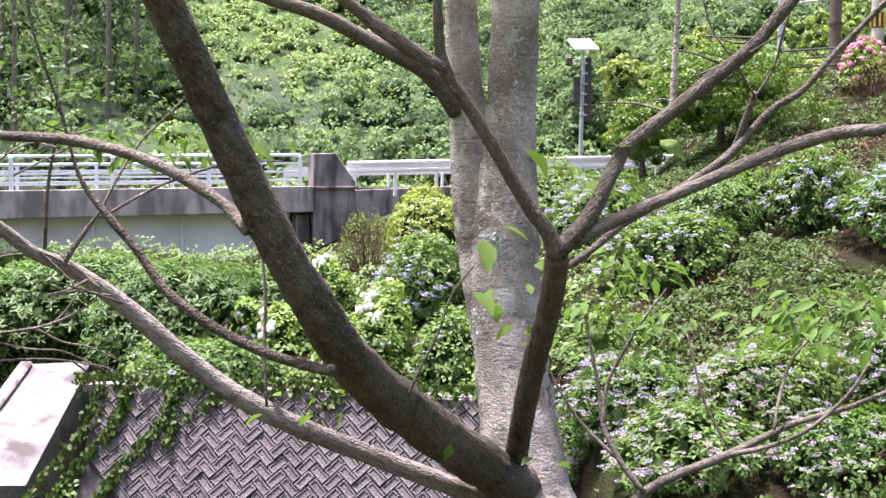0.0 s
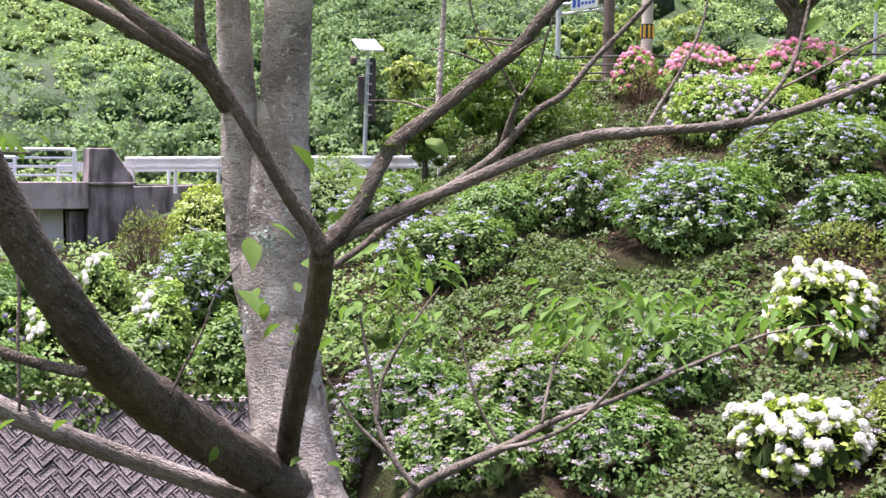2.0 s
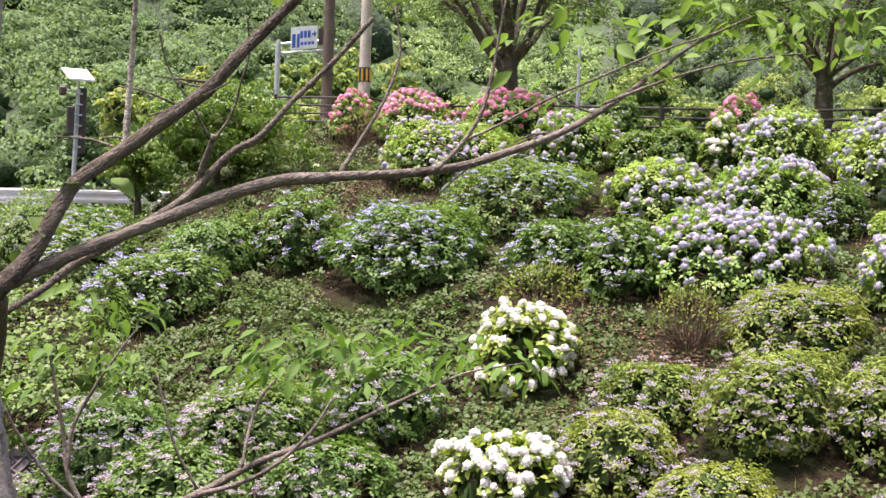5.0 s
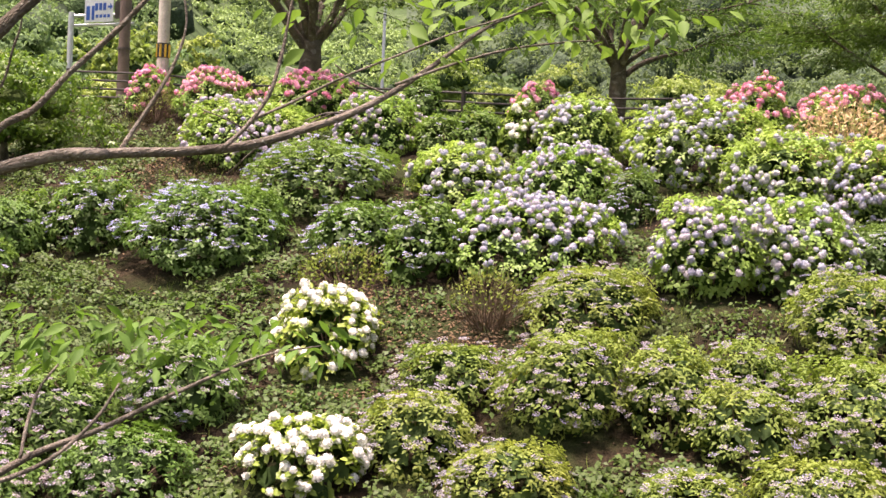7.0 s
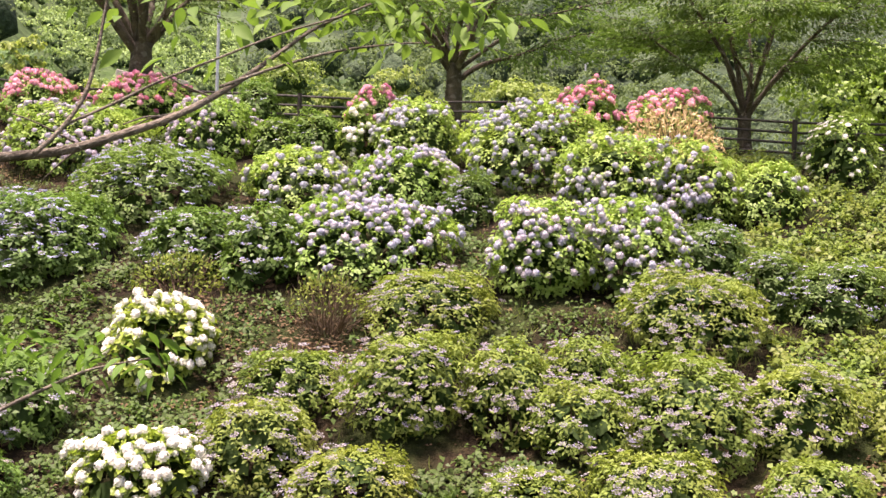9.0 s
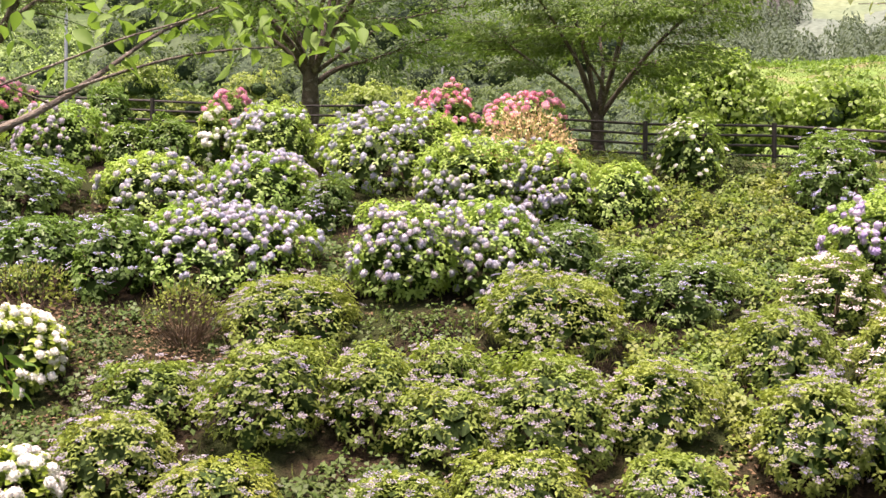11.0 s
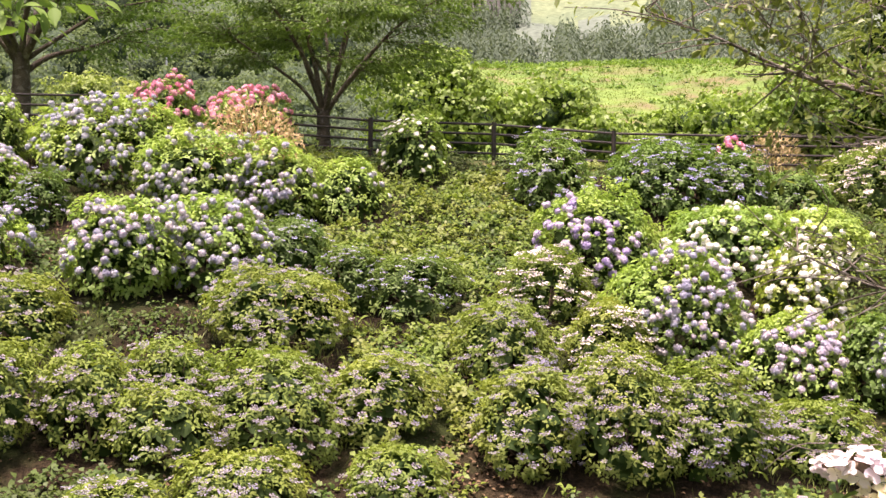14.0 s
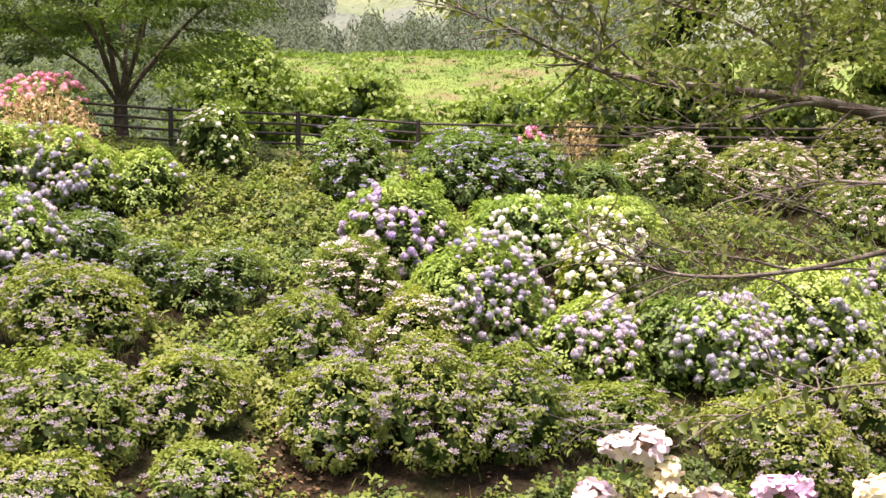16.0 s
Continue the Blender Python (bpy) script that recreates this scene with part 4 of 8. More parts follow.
    ob = new("grass_tufts", leaves("grass_tufts", p, ax, rng.normal(size=(n, 3)), rng.uniform(0.08, 0.24, n), 0.012, blade, simple=True, droop=0.25))
    tagged(ob, "thin tufts of grass between the bushes", "grass", kind="stuff")


ground_cover()


# ---- dark pipe fence along the top of the slope ----
def build_fence():
    vs = [-18.4 + 2.56 * k for k in range(16)]
    pts = []
    for v in vs:
        x, y = plan(24.55 - 0.05 * max(v - 7, 0) ** 1.55, v)
        pts.append(Vector((x, y, 3.26 - 0.012 * (v - 7) if v > 7.1 else float(ground(x, y)))))
    ob = thing("fence", pts[0], "dark brown four-rail park fence along the slope's top", "fence")
    for p in pts:
        low = min(float(ground(p.x, p.y)), p.z)
        bm = rod(Vector((p.x, p.y, low - 0.15)), p + Vector((0, 0, 0.80)), 0.050, 0.050, 12)
        part("post", bm, fence_brown, ob)
    for a, b in zip(pts, pts[1:]):
        for hgt in (0.14, 0.34, 0.54, 0.74):
            part("rail", rod(a + Vector((0, 0, hgt)), b + Vector((0, 0, hgt)), 0.026, 0.026, 8), fence_brown, ob)
    return ob


build_fence()


# ---- block wall above the stream ----
def build_block_wall():
    height, lean, length = 3.6, 0.42, 6.9
    along = Vector((0.987, -0.163, 0))
    start = Vector((1.7, 16.34, -1.22)) - along * length
    down = Vector((-0.163 * lean, -0.987 * lean, -1)).normalized()
    face = along.cross(down).normalized()
    if face.dot(Vector((0.163, 0.987, 0))) > 0:
        face = -face
    wall = thing("wall_stream", start, "leaning stream wall of dark herringbone concrete blocks", "wall", kind="structure")
    bm = bmesh.new()
    cs = [start + along * s + down * q - face * d for s in (0, length) for q in (0, height * 1.6) for d in (0.03, 0.5)]
    vs = [bm.verts.new(c) for c in cs]
    for f in ((0, 1, 3, 2), (4, 6, 7, 5), (0, 4, 5, 1), (2, 3, 7, 6), (0, 2, 6, 4), (1, 5, 7, 3)):
        bm.faces.new([vs[i] for i in f])
    bmesh.ops.recalc_face_normals(bm, faces=bm.faces)
    part("wall_core", bm, joint, wall)
    part("coping", bar(start + along * -0.2 - face * 0.2 + Vector((0, 0, -0.07)), start + along * (length + 0.1) - face * 0.2 + Vector((0, 0, -0.07)), 0.42, 0.12, 0.02), concrete_dark, wall)
    # creepers that hang over the edge, and strands of ivy down the face
    n = 1100
    s, q = rng.uniform(-0.3, length, n), rng.gamma(1.2, 0.08, n) - 0.15
    edge = np.array(start) + s[:, None] * np.array(along) + q[:, None] * np.array(down) + np.array(face) * rng.uniform(0.02, 0.14, (n, 1))
    rows = [edge]
    for s0, s1, reach, m in ((0.55, -0.5, 2.4, 420), (1.25, 0.2, 2.3, 420), (0.1, -0.9, 2.6, 300), (1.9, 1.2, 0.9, 120), (3.6, 3.3, 0.5, 60)):
        t = rng.uniform(0, 1, m)
        s, q = s0 + (s1 - s0) * t + rng.normal(scale=0.055, size=m) + 0.12 * np.sin(7 * t), t * reach
        rows.append(np.array(start) + s[:, None] * np.array(along) + q[:, None] * np.array(down) + np.array(face) * rng.uniform(0.05, 0.13, (m, 1)))
    p = np.vstack(rows)
    n = len(p)
    ob = new("wall_ivy", leaves("wall_ivy", p, np.array([0, 0, -1.0]) + rng.normal(scale=0.6, size=(n, 3)), np.array(face) + rng.normal(scale=0.4, size=(n, 3)), rng.uniform(0.06, 0.12, n), rng.uniform(0.05, 0.09, n), leaf_ivy))
    tagged(ob, "ivy strands hanging down the block wall", "ivy", kind="stuff")
    # one block: a frame with a sunk face
    W, H = 0.29, 0.145

    def block(kind):
        b = bmesh.new()
        hw, hh = (W / 2 - 0.006, H / 2 - 0.006)
        rings = []
        for ix, d in ((0.0, -0.03), (0.0, 0.024), (0.010, 0.032), (0.024, 0.031), (0.034, 0.017)):
            rings.append([b.verts.new((sx * (hw - ix), sy * (hh - ix), d)) for sx, sy in ((-1, -1), (1, -1), (1, 1), (-1, 1))])
        for r1, r2 in zip(rings, rings[1:]):
            for i in range(4):
                b.faces.new((r1[i], r1[(i + 1) % 4], r2[(i + 1) % 4], r2[i]))
        b.faces.new(rings[-1])
        me = bpy.data.meshes.new("block")
        b.to_mesh(me)
        b.free()
        me.materials.append(block_face)
        return me

    me = block(0)
    c, s = math.cos(radians(45)), math.sin(radians(45))
    basis = Matrix((along, -down, face)).transposed().to_4x4()
    rest_v, rest_f, made = [], [], 0
    co = np.array([tuple(q.co) for q in me.vertices])
    fc = [tuple(f.vertices) for f in me.polygons]
    for i in range(-90, 120):
        for j in range(-90, 120):
            d = (i - j) % 4
            if d == 0:
                cx, cy, rot = (i + 1.0) * H, (j + 0.5) * H, 0
            elif d == 3:
                cx, cy, rot = (i + 0.5) * H, (j + 1.0) * H, 90
            else:
                continue
            px, py = cx * c - cy * s, cx * s + cy * c
            if 0.15 < px < length - 0.15 and 0.14 < -py < height - 0.2 and px > -py * 0.55 - 0.4:
                m = basis @ pose(px, py, rng.uniform(-0.016, 0.010), rng.uniform(-3, 3), rng.uniform(-3, 3), 45 + rot + rng.uniform(-3, 3))
                if -py < 1.95:
                    child("block", me, wall, m=m)
                    continue
                mm = np.array(m)
                rest_f += [tuple(q + made for q in f) for f in fc]
                rest_v.append(co @ mm[:3, :3].T + mm[:3, 3])
                made += len(co)
    child("lower_courses", mesh_of("lower_courses", np.vstack(rest_v), rest_f, block_face), wall, kind="stuff")


build_block_wall()


# ---- the road, its bridge and railings ----
BR_A, BR_B = Vector((-24.0, 27.5, 1.28)), Vector((-3.85, 34.85, 1.80))
br_dir = (BR_B - BR_A).normalized()
br_side = Vector((-br_dir.y, br_dir.x, 0)).normalized()


def rail_run(owner, a, b, posts, tops, material, height, post_w=0.11):
    n = posts
    for k in range(n):
        p = a.lerp(b, k / (n - 1))
        part("post", bar(p, p + Vector((0, 0, height)), post_w, post_w * 0.8, 0.01), material, owner)
    for hgt, r in tops:
        part("rail", rod(a + Vector((0, 0, hgt)), b + Vector((0, 0, hgt)), r, r, 10), material, owner)


def build_bridge():
    ob = thing("bridge", BR_B, "grey steel girder road bridge with weathered concrete edge beam", "bridge")
    a, b = BR_A, BR_B
    dz = Vector((0, 0, 1))
    part("edge_beam", bar(a - dz * 0.75, b - dz * 0.72, 0.45, 0.76, 0.02), concrete, ob)
    part("edge_beam", bar(a - dz * 0.75 + br_side * 10.5, b - dz * 0.72 + br_side * 10.5, 0.45, 0.76, 0.02), concrete, ob)
    part("deck", bar(a - dz * 0.4 + br_side * 5.25, b - dz * 0.4 + br_side * 5.25, 10.2, 0.35), asphalt, ob)
    part("girder", bar(a - dz * 2.4 + br_side * 0.55, b - dz * 2.4 - br_dir * 0.5 + br_side * 0.55, 0.03, 1.68), steel_grey, ob)
    part("flange", bar(a - dz * 2.44 + br_side * 0.55, b - dz * 2.44 - br_dir * 0.5 + br_side * 0.55, 0.45, 0.04), steel_grey, ob)
    for k in range(9):
        p = b - br_dir * (1.2 + 2.45 * k) + br_side * 0.46
        part("stiffener", bar(p - dz * 2.4, p - dz * 0.76, 0.05, 0.16), steel_grey, ob)
    part("far_girder", bar(a - dz * 2.4 + br_side * 9.5, b - dz * 2.4 + br_side * 9.5, 0.03, 1.68), steel_grey, ob)
    near = thing("bridge_railing", b, "pale blue painted steel bridge railing with four rails", "railing", "bridge railings")
    rail_run(near, a + dz * 0.0, b - br_dir * 0.35, 9, ((0.94, 0.045), (0.70, 0.035), (0.46, 0.035), (0.22, 0.035)), rail_blue, 0.92)
    far = thing("bridge_railing", b + br_side * 10.5, "pale blue painted steel bridge railing with four rails", "railing", "bridge railings")
    rail_run(far, a + br_side * 10.5, b + br_side * 10.5, 9, ((0.94, 0.045), (0.70, 0.035), (0.46, 0.035), (0.22, 0.035)), rail_blue, 0.92)


build_bridge()


def build_abutment():
    ob = thing("abutment", BR_B, "dark stained concrete bridge pillar with one sloping shoulder", "bridge pillar")
    d, w = br_dir, Vector((0, 0, 1))
    p = BR_B + d * 0.02 - br_side * 0.12
    bm = bmesh.new()
    prof = [(0, -3.2), (1.27, -3.2), (1.27, 0.0), (1.27, 0.14), (0.66, 0.99), (0.0, 0.99)]
    front = [bm.verts.new(p + d * s + w * z) for s, z in prof]
    back = [bm.verts.new(p + d * s + w * z + br_side * 0.7) for s, z in prof]
    bm.faces.new(front)
    bm.faces.new(back[::-1])
    for i in range(len(prof)):
        j = (i + 1) % len(prof)
        bm.faces.new((front[i], back[i], back[j], front[j]))
    bmesh.ops.recalc_face_normals(bm, faces=bm.faces)
    bmesh.ops.bevel(bm, geom=bm.edges[:], offset=0.025, segments=1, affect="EDGES")
    part("pillar", bm, concrete_dark, ob)
    part("ledge", bar(p + d * -0.03 - br_side * 0.05 + w * -0.06, p + d * 1.32 - br_side * 0.05 + w * -0.06, 0.12, 0.08, 0.015), concrete_dark, ob)
    # Concrete block set in for the shadow under the girder's end.
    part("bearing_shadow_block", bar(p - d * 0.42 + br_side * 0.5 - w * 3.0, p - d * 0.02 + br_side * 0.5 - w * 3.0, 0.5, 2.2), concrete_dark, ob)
    q = p + d * 1.3
    wall = thing("retaining_wall", q, "stained grey concrete retaining wall beneath the guard rail", "wall", kind="structure")
    part("wall_body", bar(q - w * 3.2 + br_side * 0.3, q + d * 9 - w * 3.0 + br_side * 0.3, 0.4, 3.1, 0.02), concrete_dark, wall)
    road = thing("road", q, "grey asphalt road behind the guard rail", "road", kind="structure")
    e = q + d * 16
    part("carriageway", bar(q + br_side * 5.6 - w * 1.2 - d * 1.3, e + br_side * 5.6 + w * (-1.2), 10.4, 1.15), asphalt, road)


build_abutment()


def build_guard_rail():
    a = BR_B + br_dir * 1.36 + Vector((0, 0, 0.0)) + br_side * 0.25
    x, y = 33.5 * math.sin(radians(12.3)), 33.5 * math.cos(radians(12.3))
    c = Vector((x, y, 2.05))
    ob = thing("guard_rail", a, "white painted steel guard rail along the road", "guard rail")
    n = 9
    for k in range(n):
        p = a.lerp(c, k / (n - 1))
        part("post", rod(p - Vector((0, 0, 0.3)), p + Vector((0, 0, 0.72)), 0.055, 0.055, 10), rail_white, ob)
    d = (c - a).normalized()
    side = Vector((d.y, -d.x, 0)).normalized()
    prof = [(0.0, 0.40), (0.05, 0.44), (0.05, 0.50), (0.0, 0.56), (0.0, 0.60), (0.05, 0.66), (0.05, 0.72), (0.0, 0.76)]
    bm = bmesh.new()
    rows = [[bm.verts.new(p + side * (0.07 + o) + Vector((0, 0, z))) for o, z in prof] for p in (a - d * 0.2, c + d * 0.3)]
    for i in range(len(prof) - 1):
        bm.faces.new((rows[0][i], rows[1][i], rows[1][i + 1], rows[0][i + 1]))
    bmesh.ops.solidify(bm, geom=bm.faces[:], thickness=0.006)
    part("beam", bm, rail_white, ob)
    far = thing("guard_rail", a + br_side * 9.5, "white painted steel guard rail on the road's far side", "guard rail")
    bm = bmesh.new()
    rows = [[bm.verts.new(p + br_side * 9.5 + Vector((0, 0, z))) for o, z in prof] for p in (a, c)]
    for i in range(len(prof) - 1):
        bm.faces.new((rows[0][i], rows[1][i], rows[1][i + 1], rows[0][i + 1]))
    bmesh.ops.solidify(bm, geom=bm.faces[:], thickness=0.006)
    part("beam", bm, rail_white, far)
    for k in range(6):
        p = a.lerp(c, k / 5) + br_side * 9.55
        part("post", rod(p - Vector((0, 0, 0.3)), p + Vector((0, 0, 0.72)), 0.055, 0.055, 10), rail_white, far)


build_guard_rail()


def polar(az, el, r):
    """A place r metres off on the level, at a compass angle and a height angle from the standing point."""
    return Vector((r * math.sin(radians(az)), r * math.cos(radians(az)), EYE + r * math.tan(radians(el))))


def build_solar_post():
    r = 34.0
    foot, top = polar(6.48, 0.7, r), polar(6.62, 6.5, r)
    ob = thing("solar_warning_post", foot, "grey steel post with solar panel and dark signal boxes", "signal post")
    part("post", rod(foot - Vector((0, 0, 0.8)), top, 0.062, 0.058, 14), galvanised, ob)
    sx = Vector((math.cos(radians(6.5)), -math.sin(radians(6.5)), 0))
    sy = Vector((math.sin(radians(6.5)), math.cos(radians(6.5)), 0))
    z = Vector((0, 0, 1))
    part("signal_box", bar(top - z * 1.25 - sx * 0.20 - sy * 0.1, top - z * 0.50 - sx * 0.20 - sy * 0.1, 0.19, 0.2, 0.02), box_brown, ob)
    part("back_panel", bar(top - z * 1.75 + sx * 0.13 + sy * 0.12, top + z * 0.05 + sx * 0.13 + sy * 0.12, 0.18, 0.10, 0.015), box_brown, ob)
    for k in range(6):
        part("bracket", bar(top - z * (1.6 - 0.29 * k) - sx * 0.08 - sy * 0.09, top - z * (1.6 - 0.29 * k) + sx * 0.12 - sy * 0.09, 0.05, 0.05, 0.008), galvanised, ob)
    c = top + z * 0.22
    bm = bmesh.new()
    cs = [c + sx * sgn * 0.33 + q for sgn in (-1, 1) for q in (-sy * 0.35 - z * 0.02, sy * 0.35 + z * 0.34)]
    off = Vector((0, 0, 0.05))
    lo = [bm.verts.new(p + sx * (0.10 if i % 2 == 0 else -0.14)) for i, p in enumerate(cs)]
    hi = [bm.verts.new(v.co + off) for v in lo]
    for f in ((0, 2, 3, 1), ):
        bm.faces.new([lo[i] for i in f])
        bm.faces.new([hi[i] for i in f][::-1])
    for i, j in ((0, 2), (2, 3), (3, 1), (1, 0)):
        bm.faces.new((lo[i], lo[j], hi[j], hi[i]))
    bmesh.ops.recalc_face_normals(bm, faces=bm.faces)
    panel = part("solar_panel", bm, panel_top, ob, "pale tilted solar panel")
    part("panel_stay", rod(top, c + z * 0.1, 0.03, 0.03, 8), galvanised, panel)
    # Arm and box stand for the small siren horn below the panel.
    part("lamp_arm", rod(top - z * 0.05, top - z * 0.02 - sx * 0.34, 0.02, 0.02, 8), galvanised, ob)
    part("lamp_box", bar(top - z * 0.20 - sx * 0.42, top + z * 0.06 - sx * 0.42, 0.20, 0.2, 0.05), pole_brown, ob)


build_solar_post()


def build_sign_post():
    r = 36.0
    foot, top = polar(15.62, 4.6, r), polar(15.66, 9.35, r)
    ob = thing("road_sign", foot, "pale blue and white road sign on a steel arm and post", "road sign")
    part("post", rod(foot - Vector((0, 0, 3.5)), top, 0.085, 0.08, 14), galvanised, ob)
    sx = Vector((math.cos(radians(17)), -math.sin(radians(17)), 0))
    z = Vector((0, 0, 1))
    for dz in (0.0, -0.28):
        part("arm", rod(top + z * (dz - 0.1), top + sx * 1.75 + z * (dz + 0.12), 0.045, 0.045, 10), galvanised, ob)
    c = top + sx * 0.80 + z * 0.10
    lean = 0.14
    nrm = Vector((-math.sin(radians(17)), -math.cos(radians(17)), 0))

    def plate(name, s0, s1, z0, z1, mat, depth, proud, parent):
        bm = bmesh.new()
        ring = [c + sx * s * 0.56 + z * (q * 0.75 + lean * s * 0.56) for s, q in ((s0, z0), (s1, z0), (s1, z1), (s0, z1))]
        f = [bm.verts.new(p + nrm * proud) for p in ring]
        g = [bm.verts.new(p + nrm * (proud - depth)) for p in ring]
        bm.faces.new(f)
        bm.faces.new(g[::-1])
        for i in range(4):
            bm.faces.new((f[i], f[(i + 1) % 4], g[(i + 1) % 4], g[i]))
        bmesh.ops.recalc_face_normals(bm, faces=bm.faces)
        return part(name, bm, mat, parent)

    board = plate("sign_plate", -0.78, 0.62, -0.42, 0.48, sign_white, 0.05, 0.12, ob)
    plate("marking", -0.70, -0.52, -0.34, 0.20, sign_blue, 0.01, 0.128, board)
    plate("marking", -0.44, -0.30, -0.34, 0.20, sign_blue, 0.01, 0.128, board)
    for k in range(3):
        plate("marking", -0.28 + 0.2 * k, -0.13 + 0.2 * k, 0.02, 0.30, sign_blue, 0.01, 0.128, board)
    plate("arrow_shaft", 0.34, 0.50, 0.11, 0.19, sign_blue, 0.01, 0.128, board)
    bm = bmesh.new()
    tri = [bm.verts.new(c + sx * s * 0.56 + z * (q * 0.75 + lean * s * 0.56) + nrm * 0.13) for s, q in ((0.46, 0.0), (0.59, 0.15), (0.46, 0.30))]
    bm.faces.new(tri)
    part("arrow_head", bm, sign_blue, board)
    for k in range(4):
        plate("marking", -0.24 + 0.19 * k, -0.10 + 0.19 * k, -0.26, -0.14, sign_blue, 0.01, 0.128, board)
    plate("second_plate", 0.70, 1.55, -0.30, 0.36, box_brown, 0.05, 0.06, ob)


build_sign_post()


def build_poles():
    f = polar(18.05, 3.6, 34.5)
    ob = thing("utility_pole", f, "dark brown steel utility pole behind the fence", "utility pole")
    pole = part("pole", rod(f, f + Vector((0, 0, 9)), 0.17, 0.13, 18), pole_brown, ob)
    for k in (2.6, 4.9):
        part("band", rod(f + Vector((0, 0, k)), f + Vector((0, 0, k + 0.06)), 0.185, 0.185, 18), box_brown, pole)
    f = polar(19.85, 4.5, 29.0)
    ob = thing("utility_pole", f, "pale concrete utility pole with yellow and black stripes", "utility pole")
    pole = part("pole", rod(f, f + Vector((0, 0, 9)), 0.145, 0.12, 18), pole_pale, ob)
    z0 = polar(19.85, 7.1, 29.0).z - f.z
    part("collar", rod(f + Vector((0, 0, z0 + 0.27)), f + Vector((0, 0, z0 + 0.62)), 0.148, 0.148, 18), black_band, pole)
    for k in range(8):
        a = 2 * math.pi * k / 8
        p = f + Vector((0.149 * math.cos(a), 0.149 * math.sin(a), z0 + 0.29))
        part("stripe", bar(p, p + Vector((0, 0, 0.30)), 0.045, 0.02), yellow_band, pole)
    for az, r, el0, el1 in ((38.3, 140, 5.0, 8.7), (47.5, 140, 4.5, 8.7), (30.0, 90, 6.0, 11.5)):
        f, t = polar(az, el0, r), polar(az, el1, r)
        ob = thing("street_lamp", f, "tall slim pale street lamp across the valley", "street lamp", "far street lamps")
        part("post", rod(f - Vector((0, 0, 4)), t, 0.14, 0.11, 8), galvanised, ob)
        s = Vector((math.cos(radians(az)), -math.sin(radians(az)), 0))
        part("lamp_head", bar(t, t + s * 0.9 + Vector((0, 0, 0.2)), 0.25, 0.18), galvanised, ob)


build_poles()


def build_house():
    c = polar(10.6, 10.2, 95)
    ob = thing("house", c, "distant house with grey roof on the green hillside", "house")
    part("wall", bar(c + Vector((-5, 0, -4)), c + Vector((5, -2, -4)), 7, 3.6), concrete_pale, ob)
    bm = bmesh.new()
    prof = [(-4.6, -0.4), (0, 1.7), (4.6, -0.4)]
    d = Vector((1, -0.2, 0)).normalized()
    s = Vector((0.2, 1, 0)).normalized()
    r1 = [bm.verts.new(c - d * 6 + s * q + Vector((0, 0, z))) for q, z in prof]
    r2 = [bm.verts.new(c + d * 6 + s * q + Vector((0, 0, z))) for q, z in prof]
    bm.faces.new((r1[0], r2[0], r2[1], r1[1]))
    bm.faces.new((r1[1], r2[1], r2[2], r1[2]))
    bm.faces.new(r1)
    bm.faces.new(r2[::-1])
    bmesh.ops.solidify(bm, geom=bm.faces[:], thickness=0.2)
    part("roof", bm, roof_tile, ob)


build_house()


# ---- pale concrete chute by the stream wall ----
def build_chute():
    a, b, c, d = polar(-19.34, -7.84, 21.5), polar(-16.51, -7.81, 21.5), polar(-19.45, -13.25, 18.0), polar(-23.15, -12.97, 18.0)
    ob = thing("concrete_chute", a, "pale concrete chute sloping down to the stream", "chute")
    bm = bmesh.new()
    top = [bm.verts.new(p) for p in (a, b, c, d)]
    low = [bm.verts.new(p + Vector((0, 1.2, -2.2))) for p in (a, b, c, d)]
    bm.faces.new(top)
    bm.faces.new(low[::-1])
    for i in range(4):
        bm.faces.new((top[i], top[(i + 1) % 4], low[(i + 1) % 4], low[i]))
    bmesh.ops.recalc_face_normals(bm, faces=bm.faces)
    part("slab", bm, concrete_pale, ob)
    part("kerb", bar(a, d, 0.22, 0.07, 0.03), concrete_dark, ob)


build_chute()


# ---- trees ----
PLUM_LINES = []


def limb(name, owner, material, pts):
    if owner is plum and name == "branch":
        PLUM_LINES.append(pts)
    o = np.array(origin_of(owner))
    girth = {"bough": 0.85, "branch": 0.80 if owner is cherry else 0.54, "twig": 0.85}.get(name, 1.0)
    pts = [(*p[:3], p[3] * girth) for p in pts]
    big = max(p[3] for p in pts) > 0.03
    if max(p[3] for p in pts) > 0.012 and name != "trunk" and owner is cherry:
        run = [b - a for a, b in zip(pts[0][:3], pts[-1][:3])]
        material = bark(material.name + "_limb", *BARKS[material.name], 0.32, run)
    v, f = tube([(p[0] - o[0], p[1] - o[1], p[2] - o[2], p[3]) for p in pts], 32 if big else 10, 0.022 if big else 0.04, 9 if big else 5, 0.034 if big else 0.0)
    return child(name, mesh_of(name, v, f, material, flat=False), owner)


cherry = thing("cherry_tree", (0.3, 3.5, 0.0), "near cherry tree with lichen-spotted grey bark and twisting boughs", "tree")
sapling = thing("young_tree", (0.9, 4.4, 0.0), "young tree with thin bare stems and pointed leaves", "tree")
plum = thing("plum_tree", (8.5, 0.5, 0.0), "leafy tree with long scaly branches reaching over the garden", "tree")
